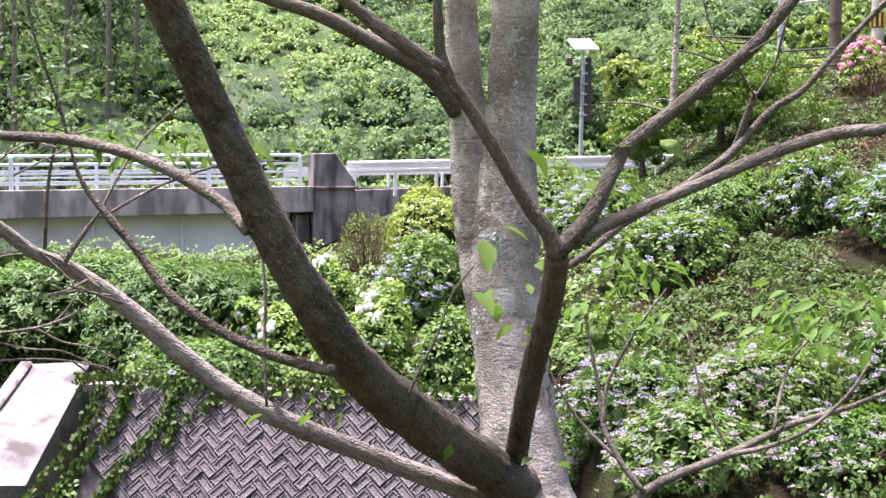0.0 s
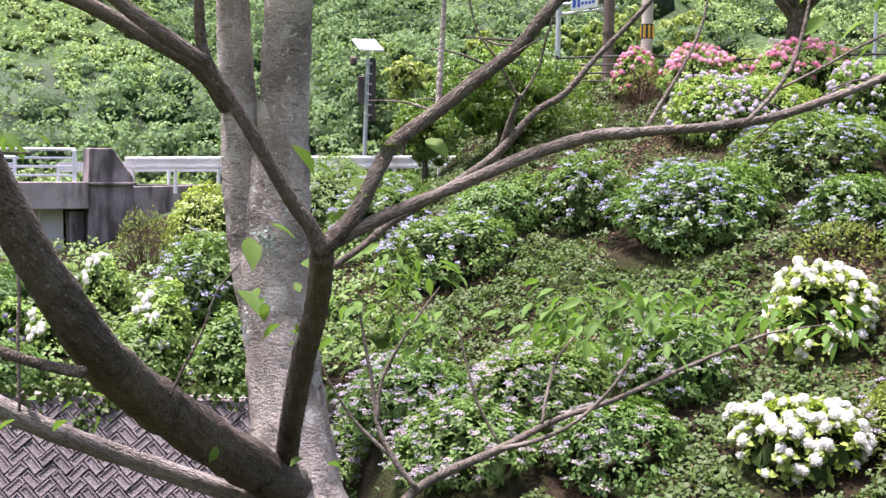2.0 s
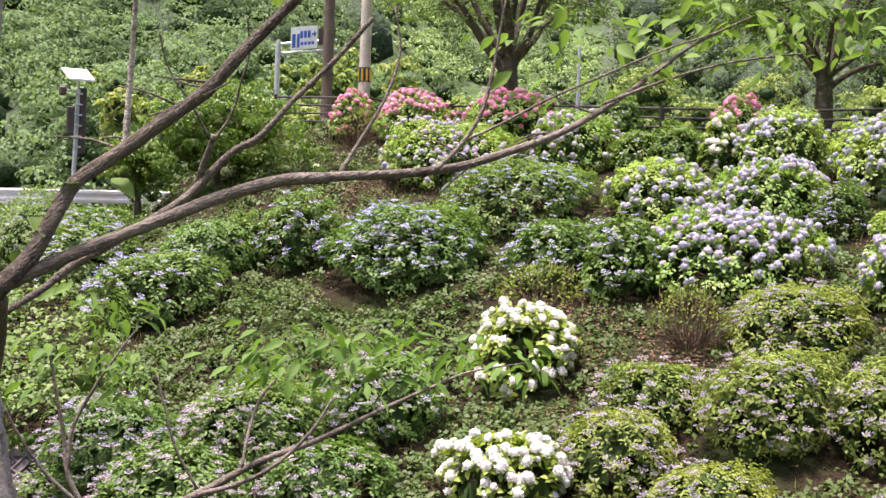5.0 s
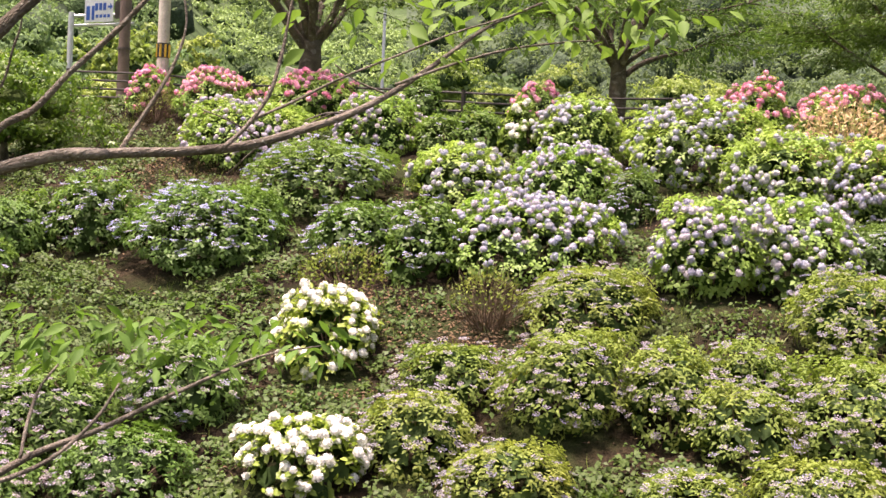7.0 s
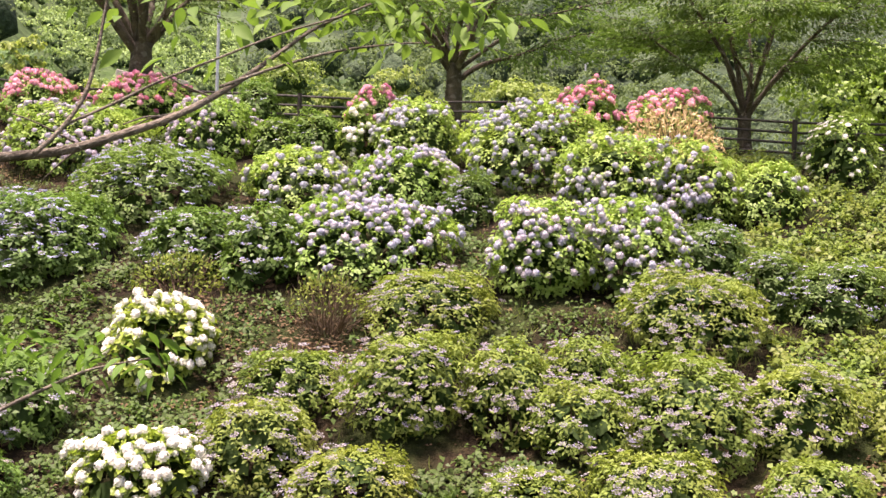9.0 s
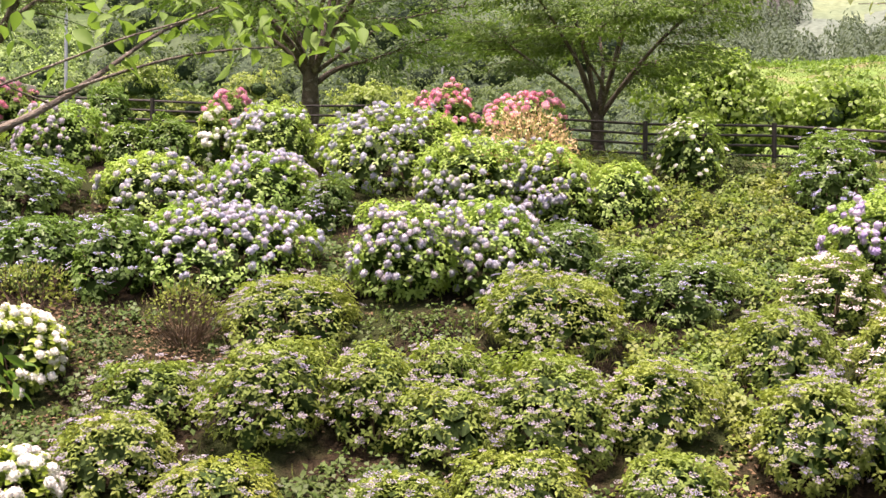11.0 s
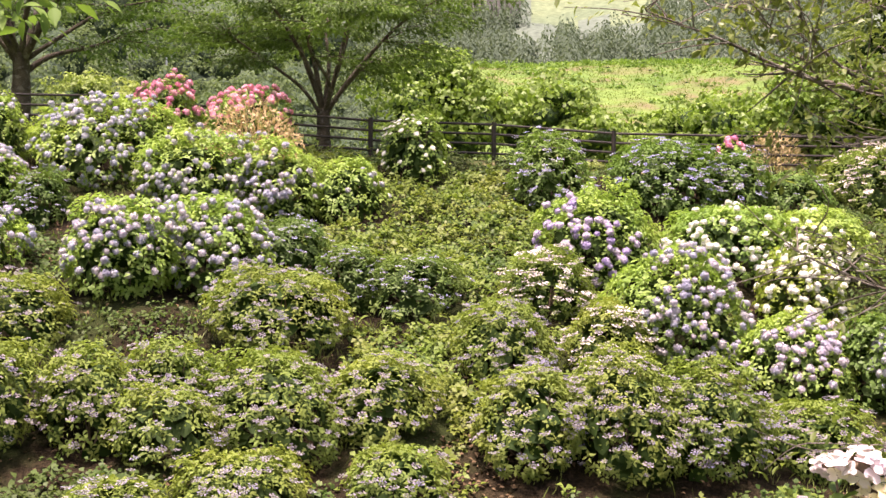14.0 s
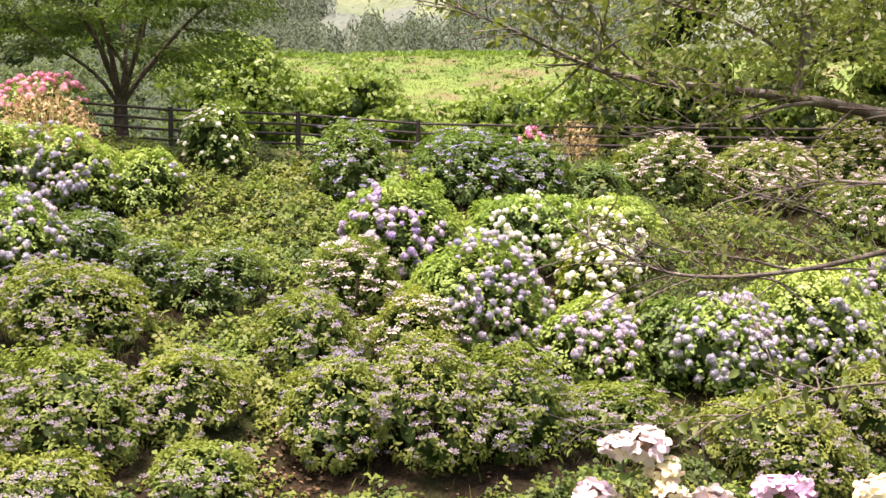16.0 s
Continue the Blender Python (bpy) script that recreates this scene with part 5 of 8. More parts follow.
limb('trunk', cherry, bark_grey, [(0.298, 3.514, 0.48, 0.1671), (0.266, 3.575, 0.686, 0.1319), (0.232, 3.635, 0.952, 0.1161), (0.2, 3.676, 1.227, 0.1073), (0.191, 3.692, 1.454, 0.1055), (0.198, 3.694, 1.647, 0.095), (0.207, 3.685, 1.856, 0.0756), (0.212, 3.661, 2.095, 0.0703), (0.22, 3.618, 2.343, 0.0686), (0.223, 3.535, 2.67, 0.0651)])
limb('trunk', cherry, bark_grey, [(0.169, 3.709, 1.152, 0.0711), (0.121, 3.734, 1.416, 0.0747), (0.098, 3.739, 1.611, 0.0729), (0.074, 3.73, 1.858, 0.0569), (0.054, 3.711, 2.066, 0.0498), (0.04, 3.664, 2.351, 0.0471), (0.016, 3.58, 2.682, 0.0444)])
limb('bough', cherry, bark_limb, [(0.263, 3.542, 0.715, 0.0783), (0.195, 3.397, 0.78, 0.0765), (0.059, 3.126, 0.92, 0.0745), (-0.05, 2.885, 1.048, 0.0698), (-0.116, 2.634, 1.147, 0.0636), (-0.162, 2.381, 1.241, 0.0562), (-0.19, 2.125, 1.336, 0.047), (-0.226, 2.03, 1.42, 0.0429), (-0.264, 1.955, 1.501, 0.0394), (-0.316, 1.873, 1.633, 0.0361), (-0.359, 1.782, 1.757, 0.033), (-0.395, 1.683, 1.871, 0.0324), (-0.413, 1.585, 1.95, 0.0303), (-0.41, 1.482, 2.044, 0.0266)])
limb('bough', cherry, bark_grey, [(0.165, 3.431, 0.705, 0.0337), (0.064, 3.334, 0.765, 0.0343), (-0.032, 3.233, 0.826, 0.0332), (-0.242, 3.132, 0.929, 0.0321), (-0.407, 3.019, 1.023, 0.0324), (-0.541, 2.962, 1.111, 0.0319), (-0.67, 2.909, 1.227, 0.03), (-0.766, 2.854, 1.329, 0.0268), (-0.868, 2.787, 1.417, 0.0222), (-0.938, 2.723, 1.459, 0.0192), (-0.993, 2.662, 1.519, 0.0162), (-1.074, 2.586, 1.591, 0.0133)])
limb('bough', cherry, bark_limb, [(0.215, 3.409, 0.835, 0.0383), (0.215, 3.133, 1.011, 0.0364), (0.222, 2.854, 1.201, 0.0343), (0.235, 2.564, 1.365, 0.0307), (0.218, 2.267, 1.49, 0.0271)])
limb('branch', cherry, bark_limb, [(0.219, 2.267, 1.487, 0.0238), (0.194, 2.255, 1.538, 0.0194), (0.16, 2.241, 1.581, 0.0171), (0.105, 2.227, 1.67, 0.0164), (0.046, 2.209, 1.763, 0.0158), (0.001, 2.187, 1.828, 0.0157), (-0.012, 2.163, 1.896, 0.0119), (-0.014, 2.126, 2.015, 0.0103), (-0.019, 2.078, 2.151, 0.0092)])
limb('branch', cherry, bark_limb, [(-0.001, 2.148, 1.827, 0.0133), (-0.068, 2.131, 1.864, 0.0174), (-0.127, 2.111, 1.903, 0.0157), (-0.175, 2.09, 1.939, 0.0146), (-0.241, 2.062, 1.987, 0.0136), (-0.332, 2.024, 2.049, 0.012)])
limb('branch', cherry, bark_branch, [(0.035, 3.691, 1.855, 0.0317), (-0.02, 3.627, 1.935, 0.0329), (-0.079, 3.565, 1.983, 0.0315), (-0.21, 3.495, 2.043, 0.0285), (-0.351, 3.416, 2.108, 0.0264), (-0.499, 3.333, 2.146, 0.0235), (-0.624, 3.245, 2.191, 0.0207), (-0.794, 3.134, 2.264, 0.0173)])
limb('branch', cherry, bark_limb, [(0.217, 2.267, 1.492, 0.0249), (0.278, 2.293, 1.556, 0.0209), (0.324, 2.317, 1.64, 0.0189), (0.36, 2.34, 1.7, 0.0186), (0.439, 2.354, 1.761, 0.0183), (0.528, 2.36, 1.834, 0.0185), (0.606, 2.366, 1.896, 0.0175), (0.672, 2.368, 1.975, 0.016), (0.737, 2.368, 2.047, 0.015), (0.845, 2.337, 2.173, 0.0133)])
limb('branch', cherry, bark_branch, [(0.246, 2.285, 1.511, 0.0186), (0.346, 2.307, 1.56, 0.0166), (0.458, 2.322, 1.608, 0.0152), (0.559, 2.333, 1.652, 0.016), (0.649, 2.343, 1.69, 0.0162), (0.76, 2.344, 1.726, 0.0158), (0.859, 2.344, 1.737, 0.0149), (0.827, 2.566, 1.738, 0.0145), (0.982, 2.598, 1.757, 0.0142), (1.135, 2.622, 1.773, 0.014), (1.294, 2.637, 1.8, 0.0137), (1.445, 2.645, 1.851, 0.0126), (1.575, 2.657, 1.901, 0.0115), (1.695, 2.668, 1.965, 0.0103), (1.803, 2.681, 2.034, 0.0091), (1.911, 2.688, 2.112, 0.007), (2.021, 2.69, 2.188, 0.0055), (2.168, 2.658, 2.266, 0.004)])
limb('branch', cherry, bark_branch, [(0.268, 2.731, 1.425, 0.0091), (0.347, 2.741, 1.48, 0.0105), (0.412, 2.748, 1.535, 0.0119), (0.49, 2.752, 1.583, 0.0126), (0.58, 2.749, 1.641, 0.0134), (0.663, 2.744, 1.704, 0.0134), (0.748, 2.732, 1.801, 0.0108), (0.816, 2.725, 1.846, 0.0102), (0.886, 2.709, 1.932, 0.0089), (0.976, 2.68, 2.032, 0.0082), (1.059, 2.645, 2.139, 0.0069)])
limb('branch', cherry, bark_limb, [(-0.181, 1.97, 1.307, 0.0133), (-0.211, 1.986, 1.308, 0.0115), (-0.288, 1.997, 1.328, 0.0116), (-0.367, 2.008, 1.361, 0.0117), (-0.431, 2.018, 1.4, 0.0113), (-0.477, 2.029, 1.437, 0.0109), (-0.528, 2.04, 1.504, 0.01), (-0.583, 2.045, 1.566, 0.0091), (-0.628, 2.051, 1.629, 0.0046), (-0.662, 2.055, 1.745, 0.0036), (-0.703, 2.048, 1.87, 0.0031), (-0.72, 2.043, 1.984, 0.0026)])
limb('branch', cherry, bark_branch, [(-0.313, 1.903, 1.539, 0.0119), (-0.354, 1.937, 1.579, 0.0131), (-0.424, 1.962, 1.622, 0.0129), (-0.503, 1.982, 1.657, 0.0122), (-0.601, 1.994, 1.683, 0.0119), (-0.673, 2.012, 1.691, 0.0111), (-0.753, 2.023, 1.695, 0.0103), (-0.858, 2.023, 1.711, 0.0094)])
limb('twig', cherry, bark_branch, [(0.675, 2.767, 1.712, 0.0102), (0.689, 2.734, 1.775, 0.0101), (0.702, 2.7, 1.839, 0.0073)])
limb('twig', cherry, bark_branch, [(0.7, 2.723, 1.819, 0.004), (0.727, 2.708, 1.863, 0.004), (0.745, 2.694, 1.906, 0.0033), (0.756, 2.679, 1.968, 0.0033), (0.768, 2.663, 2.028, 0.0027), (0.756, 2.647, 2.112, 0.0027)])
limb('twig', cherry, bark_grey, [(0.459, 2.401, 1.769, 0.008), (0.461, 2.406, 1.826, 0.0076), (0.465, 2.404, 1.928, 0.0065), (0.467, 2.392, 2.06, 0.0059), (0.47, 2.371, 2.2, 0.0047), (0.47, 2.34, 2.343, 0.0036)])
limb('twig', cherry, bark_branch, [(0.651, 2.508, 1.814, 0.0031), (0.609, 2.512, 1.885, 0.0031), (0.56, 2.514, 1.955, 0.0025), (0.534, 2.507, 2.036, 0.0025)])
limb('twig', cherry, bark_branch, [(0.98, 2.624, 1.762, 0.0065), (1.019, 2.639, 1.82, 0.0059), (1.07, 2.645, 1.902, 0.0053), (1.11, 2.653, 1.978, 0.0047), (1.137, 2.661, 2.073, 0.0034), (1.125, 2.677, 2.179, 0.0028)])
limb('twig', cherry, bark_branch, [(1.211, 2.591, 1.785, 0.0067), (1.272, 2.593, 1.846, 0.0061), (1.324, 2.594, 1.924, 0.0061), (1.353, 2.602, 2.014, 0.0055), (1.372, 2.612, 2.099, 0.0042), (1.392, 2.606, 2.236, 0.0035)])
limb('twig', cherry, bark_branch, [(1.34, 2.748, 1.867, 0.0043), (1.454, 2.733, 1.926, 0.0043), (1.568, 2.712, 1.993, 0.0037), (1.707, 2.669, 2.063, 0.0037), (1.845, 2.618, 2.133, 0.003), (1.983, 2.561, 2.189, 0.003)])
limb('twig', cherry, bark_branch, [(1.705, 2.659, 1.989, 0.0052), (1.877, 2.66, 2.06, 0.0046), (2.053, 2.65, 2.121, 0.0039), (2.233, 2.631, 2.161, 0.0032), (2.369, 2.646, 2.185, 0.0025)])
limb('twig', cherry, bark_branch, [(-0.637, 2.21, 1.567, 0.0044), (-0.683, 2.194, 1.496, 0.0066), (-0.699, 2.187, 1.465, 0.0055)])
limb('twig', cherry, bark_branch, [(-0.635, 2.21, 1.569, 0.0038), (-0.622, 2.24, 1.611, 0.0033), (-0.578, 2.276, 1.698, 0.0028), (-0.5, 2.314, 1.788, 0.0023), (-0.45, 2.34, 1.889, 0.0023)])
limb('twig', cherry, bark_branch, [(-0.71, 2.185, 1.703, 0.0033), (-0.741, 2.23, 1.61, 0.0039), (-0.762, 2.273, 1.491, 0.004)])
limb('twig', cherry, bark_branch, [(-0.635, 2.21, 1.553, 0.0038), (-0.552, 2.302, 1.612, 0.0034), (-0.437, 2.393, 1.659, 0.0029), (-0.335, 2.476, 1.668, 0.0024)])
limb('twig', cherry, bark_branch, [(-0.454, 2.963, 1.477, 0.0043), (-0.442, 2.957, 1.351, 0.005), (-0.442, 2.945, 1.239, 0.005), (-0.433, 2.922, 1.073, 0.0043)])
limb('twig', cherry, bark_branch, [(-1.042, 2.687, 1.275, 0.0041), (-0.967, 2.729, 1.281, 0.0042), (-0.907, 2.764, 1.294, 0.0035), (-0.845, 2.8, 1.327, 0.0028), (-0.819, 2.824, 1.358, 0.0021)])
limb('twig', cherry, bark_branch, [(-1.031, 2.69, 1.262, 0.0028), (-0.958, 2.739, 1.236, 0.0028), (-0.895, 2.786, 1.225, 0.0028), (-0.827, 2.827, 1.185, 0.0021), (-0.789, 2.86, 1.153, 0.002)])
limb('twig', cherry, bark_branch, [(-0.956, 2.772, 1.282, 0.0035), (-0.901, 2.805, 1.245, 0.0035), (-0.843, 2.837, 1.228, 0.0028), (-0.777, 2.868, 1.19, 0.0021)])
limb('twig', cherry, bark_branch, [(-1.029, 2.684, 1.214, 0.0034), (-0.946, 2.741, 1.212, 0.0035), (-0.87, 2.79, 1.2, 0.0028), (-0.789, 2.837, 1.174, 0.0021), (-0.73, 2.87, 1.121, 0.002)])
limb('twig', cherry, bark_branch, [(-0.915, 2.788, 1.291, 0.0035), (-0.886, 2.801, 1.326, 0.0028), (-0.85, 2.817, 1.386, 0.0021)])
limb('twig', cherry, bark_branch, [(-0.87, 2.79, 1.2, 0.0028), (-0.839, 2.821, 1.162, 0.0028), (-0.829, 2.842, 1.112, 0.0021)])
limb('twig', cherry, bark_branch, [(-0.073, 2.562, 1.165, 0.0043), (-0.046, 2.573, 1.226, 0.0037), (-0.009, 2.583, 1.299, 0.0031), (0.021, 2.591, 1.385, 0.0025), (0.069, 2.595, 1.447, 0.002)])
limb('twig', cherry, bark_branch, [(-0.685, 2.243, 1.694, 0.0033), (-0.702, 2.129, 1.663, 0.0024), (-0.726, 2.012, 1.627, 0.002)])
limb('twig', cherry, bark_branch, [(-0.785, 2.167, 1.7, 0.0033), (-0.805, 2.115, 1.707, 0.0024), (-0.827, 2.062, 1.705, 0.002)])
limb('twig', cherry, bark_branch, [(-0.645, 2.278, 1.684, 0.0034), (-0.691, 2.298, 1.695, 0.0026), (-0.752, 2.314, 1.697, 0.002)])
limb('twig', cherry, bark_branch, [(-0.73, 2.21, 1.697, 0.0033), (-0.746, 2.099, 1.679, 0.0024), (-0.744, 1.993, 1.652, 0.002)])
limb('twig', cherry, bark_branch, [(-0.743, 2.201, 1.697, 0.0033), (-0.697, 2.196, 1.703, 0.0025), (-0.645, 2.192, 1.715, 0.002)])
limb('twig', cherry, bark_branch, [(-0.65, 2.274, 1.685, 0.0034), (-0.665, 2.156, 1.701, 0.0024), (-0.686, 2.036, 1.717, 0.002)])
limb('twig', cherry, bark_branch, [(-0.665, 2.26, 1.69, 0.0034), (-0.687, 2.197, 1.699, 0.0025), (-0.7, 2.137, 1.702, 0.002)])
limb('twig', cherry, bark_branch, [(-0.761, 2.187, 1.698, 0.0033), (-0.695, 2.083, 1.682, 0.0024), (-0.63, 1.979, 1.671, 0.002)])
limb('twig', cherry, bark_branch, [(-0.788, 2.165, 1.7, 0.0033), (-0.867, 2.195, 1.722, 0.0025), (-0.938, 2.228, 1.731, 0.002)])
limb('twig', cherry, bark_branch, [(-0.917, 2.717, 1.462, 0.0041), (-1.018, 2.736, 1.449, 0.0031), (-1.126, 2.747, 1.416, 0.002)])
limb('twig', cherry, bark_branch, [(-0.811, 2.71, 1.4, 0.004), (-0.829, 2.635, 1.384, 0.003), (-0.852, 2.559, 1.378, 0.002)])
limb('twig', cherry, bark_branch, [(-0.757, 2.7, 1.365, 0.004), (-0.84, 2.723, 1.373, 0.0031), (-0.91, 2.747, 1.359, 0.002)])
limb('twig', cherry, bark_branch, [(-0.73, 2.695, 1.349, 0.004), (-0.777, 2.578, 1.386, 0.0029), (-0.816, 2.461, 1.417, 0.002)])
limb('twig', cherry, bark_branch, [(-0.93, 2.717, 1.47, 0.0041), (-0.869, 2.72, 1.412, 0.0031), (-0.813, 2.719, 1.356, 0.002)])
limb('twig', cherry, bark_branch, [(-0.983, 2.717, 1.5, 0.0041), (-1.013, 2.595, 1.519, 0.003), (-1.03, 2.476, 1.518, 0.002)])
limb('twig', cherry, bark_branch, [(-0.913, 2.717, 1.46, 0.0041), (-0.886, 2.736, 1.443, 0.0031), (-0.858, 2.754, 1.424, 0.002)])
limb('twig', cherry, bark_branch, [(-0.782, 2.705, 1.381, 0.004), (-0.839, 2.74, 1.421, 0.0031), (-0.911, 2.769, 1.468, 0.002)])
limb('twig', cherry, bark_branch, [(-0.99, 2.717, 1.504, 0.0041), (-1.03, 2.675, 1.484, 0.0031), (-1.056, 2.638, 1.461, 0.002)])
limb('twig', cherry, bark_branch, [(0.646, 2.458, 1.928, 0.0037), (0.567, 2.412, 1.923, 0.0027), (0.505, 2.361, 1.918, 0.002)])
limb('twig', cherry, bark_branch, [(0.578, 2.454, 1.866, 0.0036), (0.606, 2.333, 1.89, 0.0026), (0.621, 2.216, 1.901, 0.002)])
limb('twig', cherry, bark_branch, [(0.611, 2.453, 1.893, 0.0036), (0.564, 2.452, 1.87, 0.0027), (0.506, 2.452, 1.845, 0.002)])
limb('twig', cherry, bark_branch, [(0.582, 2.454, 1.869, 0.0036), (0.505, 2.438, 1.894, 0.0027), (0.443, 2.419, 1.899, 0.002)])
limb('twig', cherry, bark_branch, [(0.481, 2.453, 1.787, 0.0036), (0.458, 2.467, 1.801, 0.0027), (0.426, 2.484, 1.8, 0.002)])
limb('twig', cherry, bark_branch, [(0.466, 2.453, 1.774, 0.0036), (0.414, 2.574, 1.801, 0.0028), (0.351, 2.696, 1.812, 0.002)])
limb('twig', cherry, bark_branch, [(0.638, 2.455, 1.918, 0.0036), (0.603, 2.494, 1.923, 0.0028), (0.579, 2.529, 1.937, 0.002)])
limb('twig', cherry, bark_branch, [(1.611, 2.726, 1.918, 0.0035), (1.614, 2.849, 1.914, 0.0027), (1.602, 2.982, 1.886, 0.002)])
limb('twig', cherry, bark_branch, [(1.59, 2.725, 1.908, 0.0035), (1.5, 2.646, 1.895, 0.0025), (1.407, 2.569, 1.865, 0.002)])
limb('twig', cherry, bark_branch, [(1.721, 2.726, 1.97, 0.0036), (1.639, 2.745, 1.998, 0.0027), (1.575, 2.751, 2.035, 0.002)])
limb('twig', cherry, bark_branch, [(1.452, 2.72, 1.851, 0.0034), (1.395, 2.74, 1.825, 0.0026), (1.349, 2.752, 1.805, 0.002)])
limb('twig', cherry, bark_branch, [(1.619, 2.726, 1.922, 0.0035), (1.557, 2.72, 1.89, 0.0026), (1.505, 2.707, 1.87, 0.002)])
limb('twig', cherry, bark_branch, [(1.36, 2.722, 1.827, 0.0034), (1.284, 2.749, 1.866, 0.0025), (1.228, 2.767, 1.886, 0.002)])
limb('twig', cherry, bark_branch, [(1.403, 2.722, 1.838, 0.0034), (1.377, 2.807, 1.795, 0.0026), (1.35, 2.891, 1.74, 0.002)])
limb('twig', sapling, bark_branch, [(0.565, 4.186, 0.369, 0.023), (0.71, 4.227, 0.523, 0.021), (0.854, 4.241, 0.603, 0.02), (1.035, 4.239, 0.677, 0.0191), (1.252, 4.225, 0.79, 0.0138), (1.443, 4.197, 0.858, 0.0118), (1.71, 4.188, 0.976, 0.0097), (1.923, 4.203, 1.057, 0.0077), (2.098, 4.223, 1.113, 0.0056), (2.335, 4.201, 1.148, 0.0034)])
limb('twig', sapling, bark_branch, [(1.021, 4.182, 0.689, 0.0125), (1.16, 4.179, 0.721, 0.0105), (1.298, 4.177, 0.783, 0.0085), (1.436, 4.181, 0.905, 0.0074), (1.519, 4.196, 1.024, 0.0053)])
limb('twig', sapling, bark_branch, [(1.174, 4.162, 0.785, 0.0073), (1.214, 4.24, 0.893, 0.0074), (1.272, 4.31, 1.006, 0.0065), (1.369, 4.364, 1.104, 0.0044)])
limb('twig', sapling, bark_branch, [(1.022, 4.186, 0.708, 0.0063), (0.949, 4.231, 0.851, 0.0063), (0.912, 4.261, 0.989, 0.0052), (0.884, 4.282, 1.109, 0.0042)])
limb('twig', sapling, bark_branch, [(0.727, 4.209, 0.544, 0.0125), (0.65, 4.245, 0.641, 0.0125), (0.592, 4.278, 0.757, 0.0105), (0.573, 4.306, 0.897, 0.0084), (0.543, 4.333, 1.059, 0.0073), (0.522, 4.349, 1.181, 0.0052)])
limb('twig', sapling, bark_branch, [(0.588, 4.282, 0.777, 0.0094), (0.603, 4.305, 0.918, 0.0084), (0.675, 4.315, 1.062, 0.0073), (0.755, 4.315, 1.187, 0.0052), (0.815, 4.311, 1.27, 0.0031)])
limb('twig', sapling, bark_branch, [(0.631, 4.252, 0.66, 0.0094), (0.511, 4.292, 0.774, 0.0073), (0.43, 4.321, 0.893, 0.0052), (0.379, 4.341, 0.994, 0.0042)])
limb('branch', plum, bark_brown, [(7.722, -0.588, 2.146, 0.0809), (7.635, -0.017, 2.275, 0.0694), (7.518, 0.341, 2.362, 0.0565), (7.373, 0.799, 2.434, 0.0472), (7.215, 1.161, 2.475, 0.0366), (7.049, 1.452, 2.529, 0.0279), (6.809, 1.654, 2.605, 0.0192), (6.568, 1.811, 2.697, 0.014), (6.315, 1.983, 2.765, 0.0106), (6.071, 2.114, 2.814, 0.0074)])
limb('branch', plum, bark_brown, [(7.558, 0.484, 2.379, 0.0586), (7.576, 0.436, 2.569, 0.0623), (7.588, 0.404, 2.765, 0.0592), (7.591, 0.422, 2.963, 0.056), (7.544, 0.46, 3.349, 0.0492)])
limb('branch', plum, bark_brown, [(8.291, 0.479, 2.591, 0.038), (8.01, 0.596, 2.739, 0.0295), (7.711, 0.834, 2.881, 0.0214), (7.403, 1.122, 2.951, 0.0155), (7.077, 1.389, 3.042, 0.0116)])
limb('branch', plum, bark_brown, [(7.215, 1.161, 2.475, 0.02), (6.97, 1.307, 2.574, 0.0162), (6.722, 1.411, 2.7, 0.0125), (6.484, 1.447, 2.813, 0.0091)])
limb('branch', plum, bark_brown, [(7.049, 1.452, 2.529, 0.0148), (6.883, 1.511, 2.637, 0.0113), (6.693, 1.622, 2.771, 0.0079), (6.509, 1.698, 2.897, 0.0062)])
limb('branch', plum, bark_brown, [(7.518, 0.341, 2.362, 0.024), (7.358, 0.548, 2.323, 0.0184), (7.189, 0.811, 2.24, 0.0148), (7.005, 1.065, 2.204, 0.0112), (6.818, 1.281, 2.152, 0.0078)])
limb('branch', plum, bark_brown, [(6.954, -0.366, 1.58, 0.0345), (6.864, -0.01, 1.511, 0.0293), (6.755, 0.311, 1.436, 0.0243), (6.62, 0.722, 1.388, 0.021), (6.474, 1.044, 1.416, 0.0147), (6.33, 1.276, 1.527, 0.0087), (6.189, 1.446, 1.629, 0.0057)])
limb('branch', plum, bark_brown, [(6.846, 0.457, 1.416, 0.0154), (6.722, 0.732, 1.488, 0.0122), (6.575, 1.06, 1.537, 0.009), (6.435, 1.268, 1.656, 0.0074), (6.299, 1.414, 1.715, 0.0043)])
limb('branch', plum, bark_brown, [(6.851, -0.31, 1.893, 0.0216), (6.735, -0.012, 1.854, 0.0182), (6.603, 0.301, 1.871, 0.0134), (6.468, 0.482, 1.814, 0.0087), (6.323, 0.684, 1.8, 0.0057)])
limb('branch', plum, bark_brown, [(5.922, -0.305, 1.002, 0.0133), (5.859, -0.004, 0.959, 0.0118), (5.782, 0.269, 0.927, 0.0091), (5.696, 0.452, 0.882, 0.0064), (5.595, 0.657, 0.802, 0.0051), (5.48, 0.954, 0.794, 0.0038), (5.382, 1.106, 0.802, 0.0025)])
limb('branch', plum, bark_brown, [(8.578, 0.424, 2.734, 0.0355), (8.413, 0.208, 2.88, 0.0271), (8.241, 0.003, 3.014, 0.019)])
limb('trunk', plum, bark_brown, [(7.528, -1.188, -0.627, 0.2167), (7.742, -1.146, 0.388, 0.1798), (7.825, -0.995, 1.316, 0.1611), (7.826, -0.712, 1.861, 0.1426), (7.796, -0.418, 2.207, 0.1065), (7.721, -0.386, 2.603, 0.0972), (7.545, -0.41, 3.356, 0.0791)])
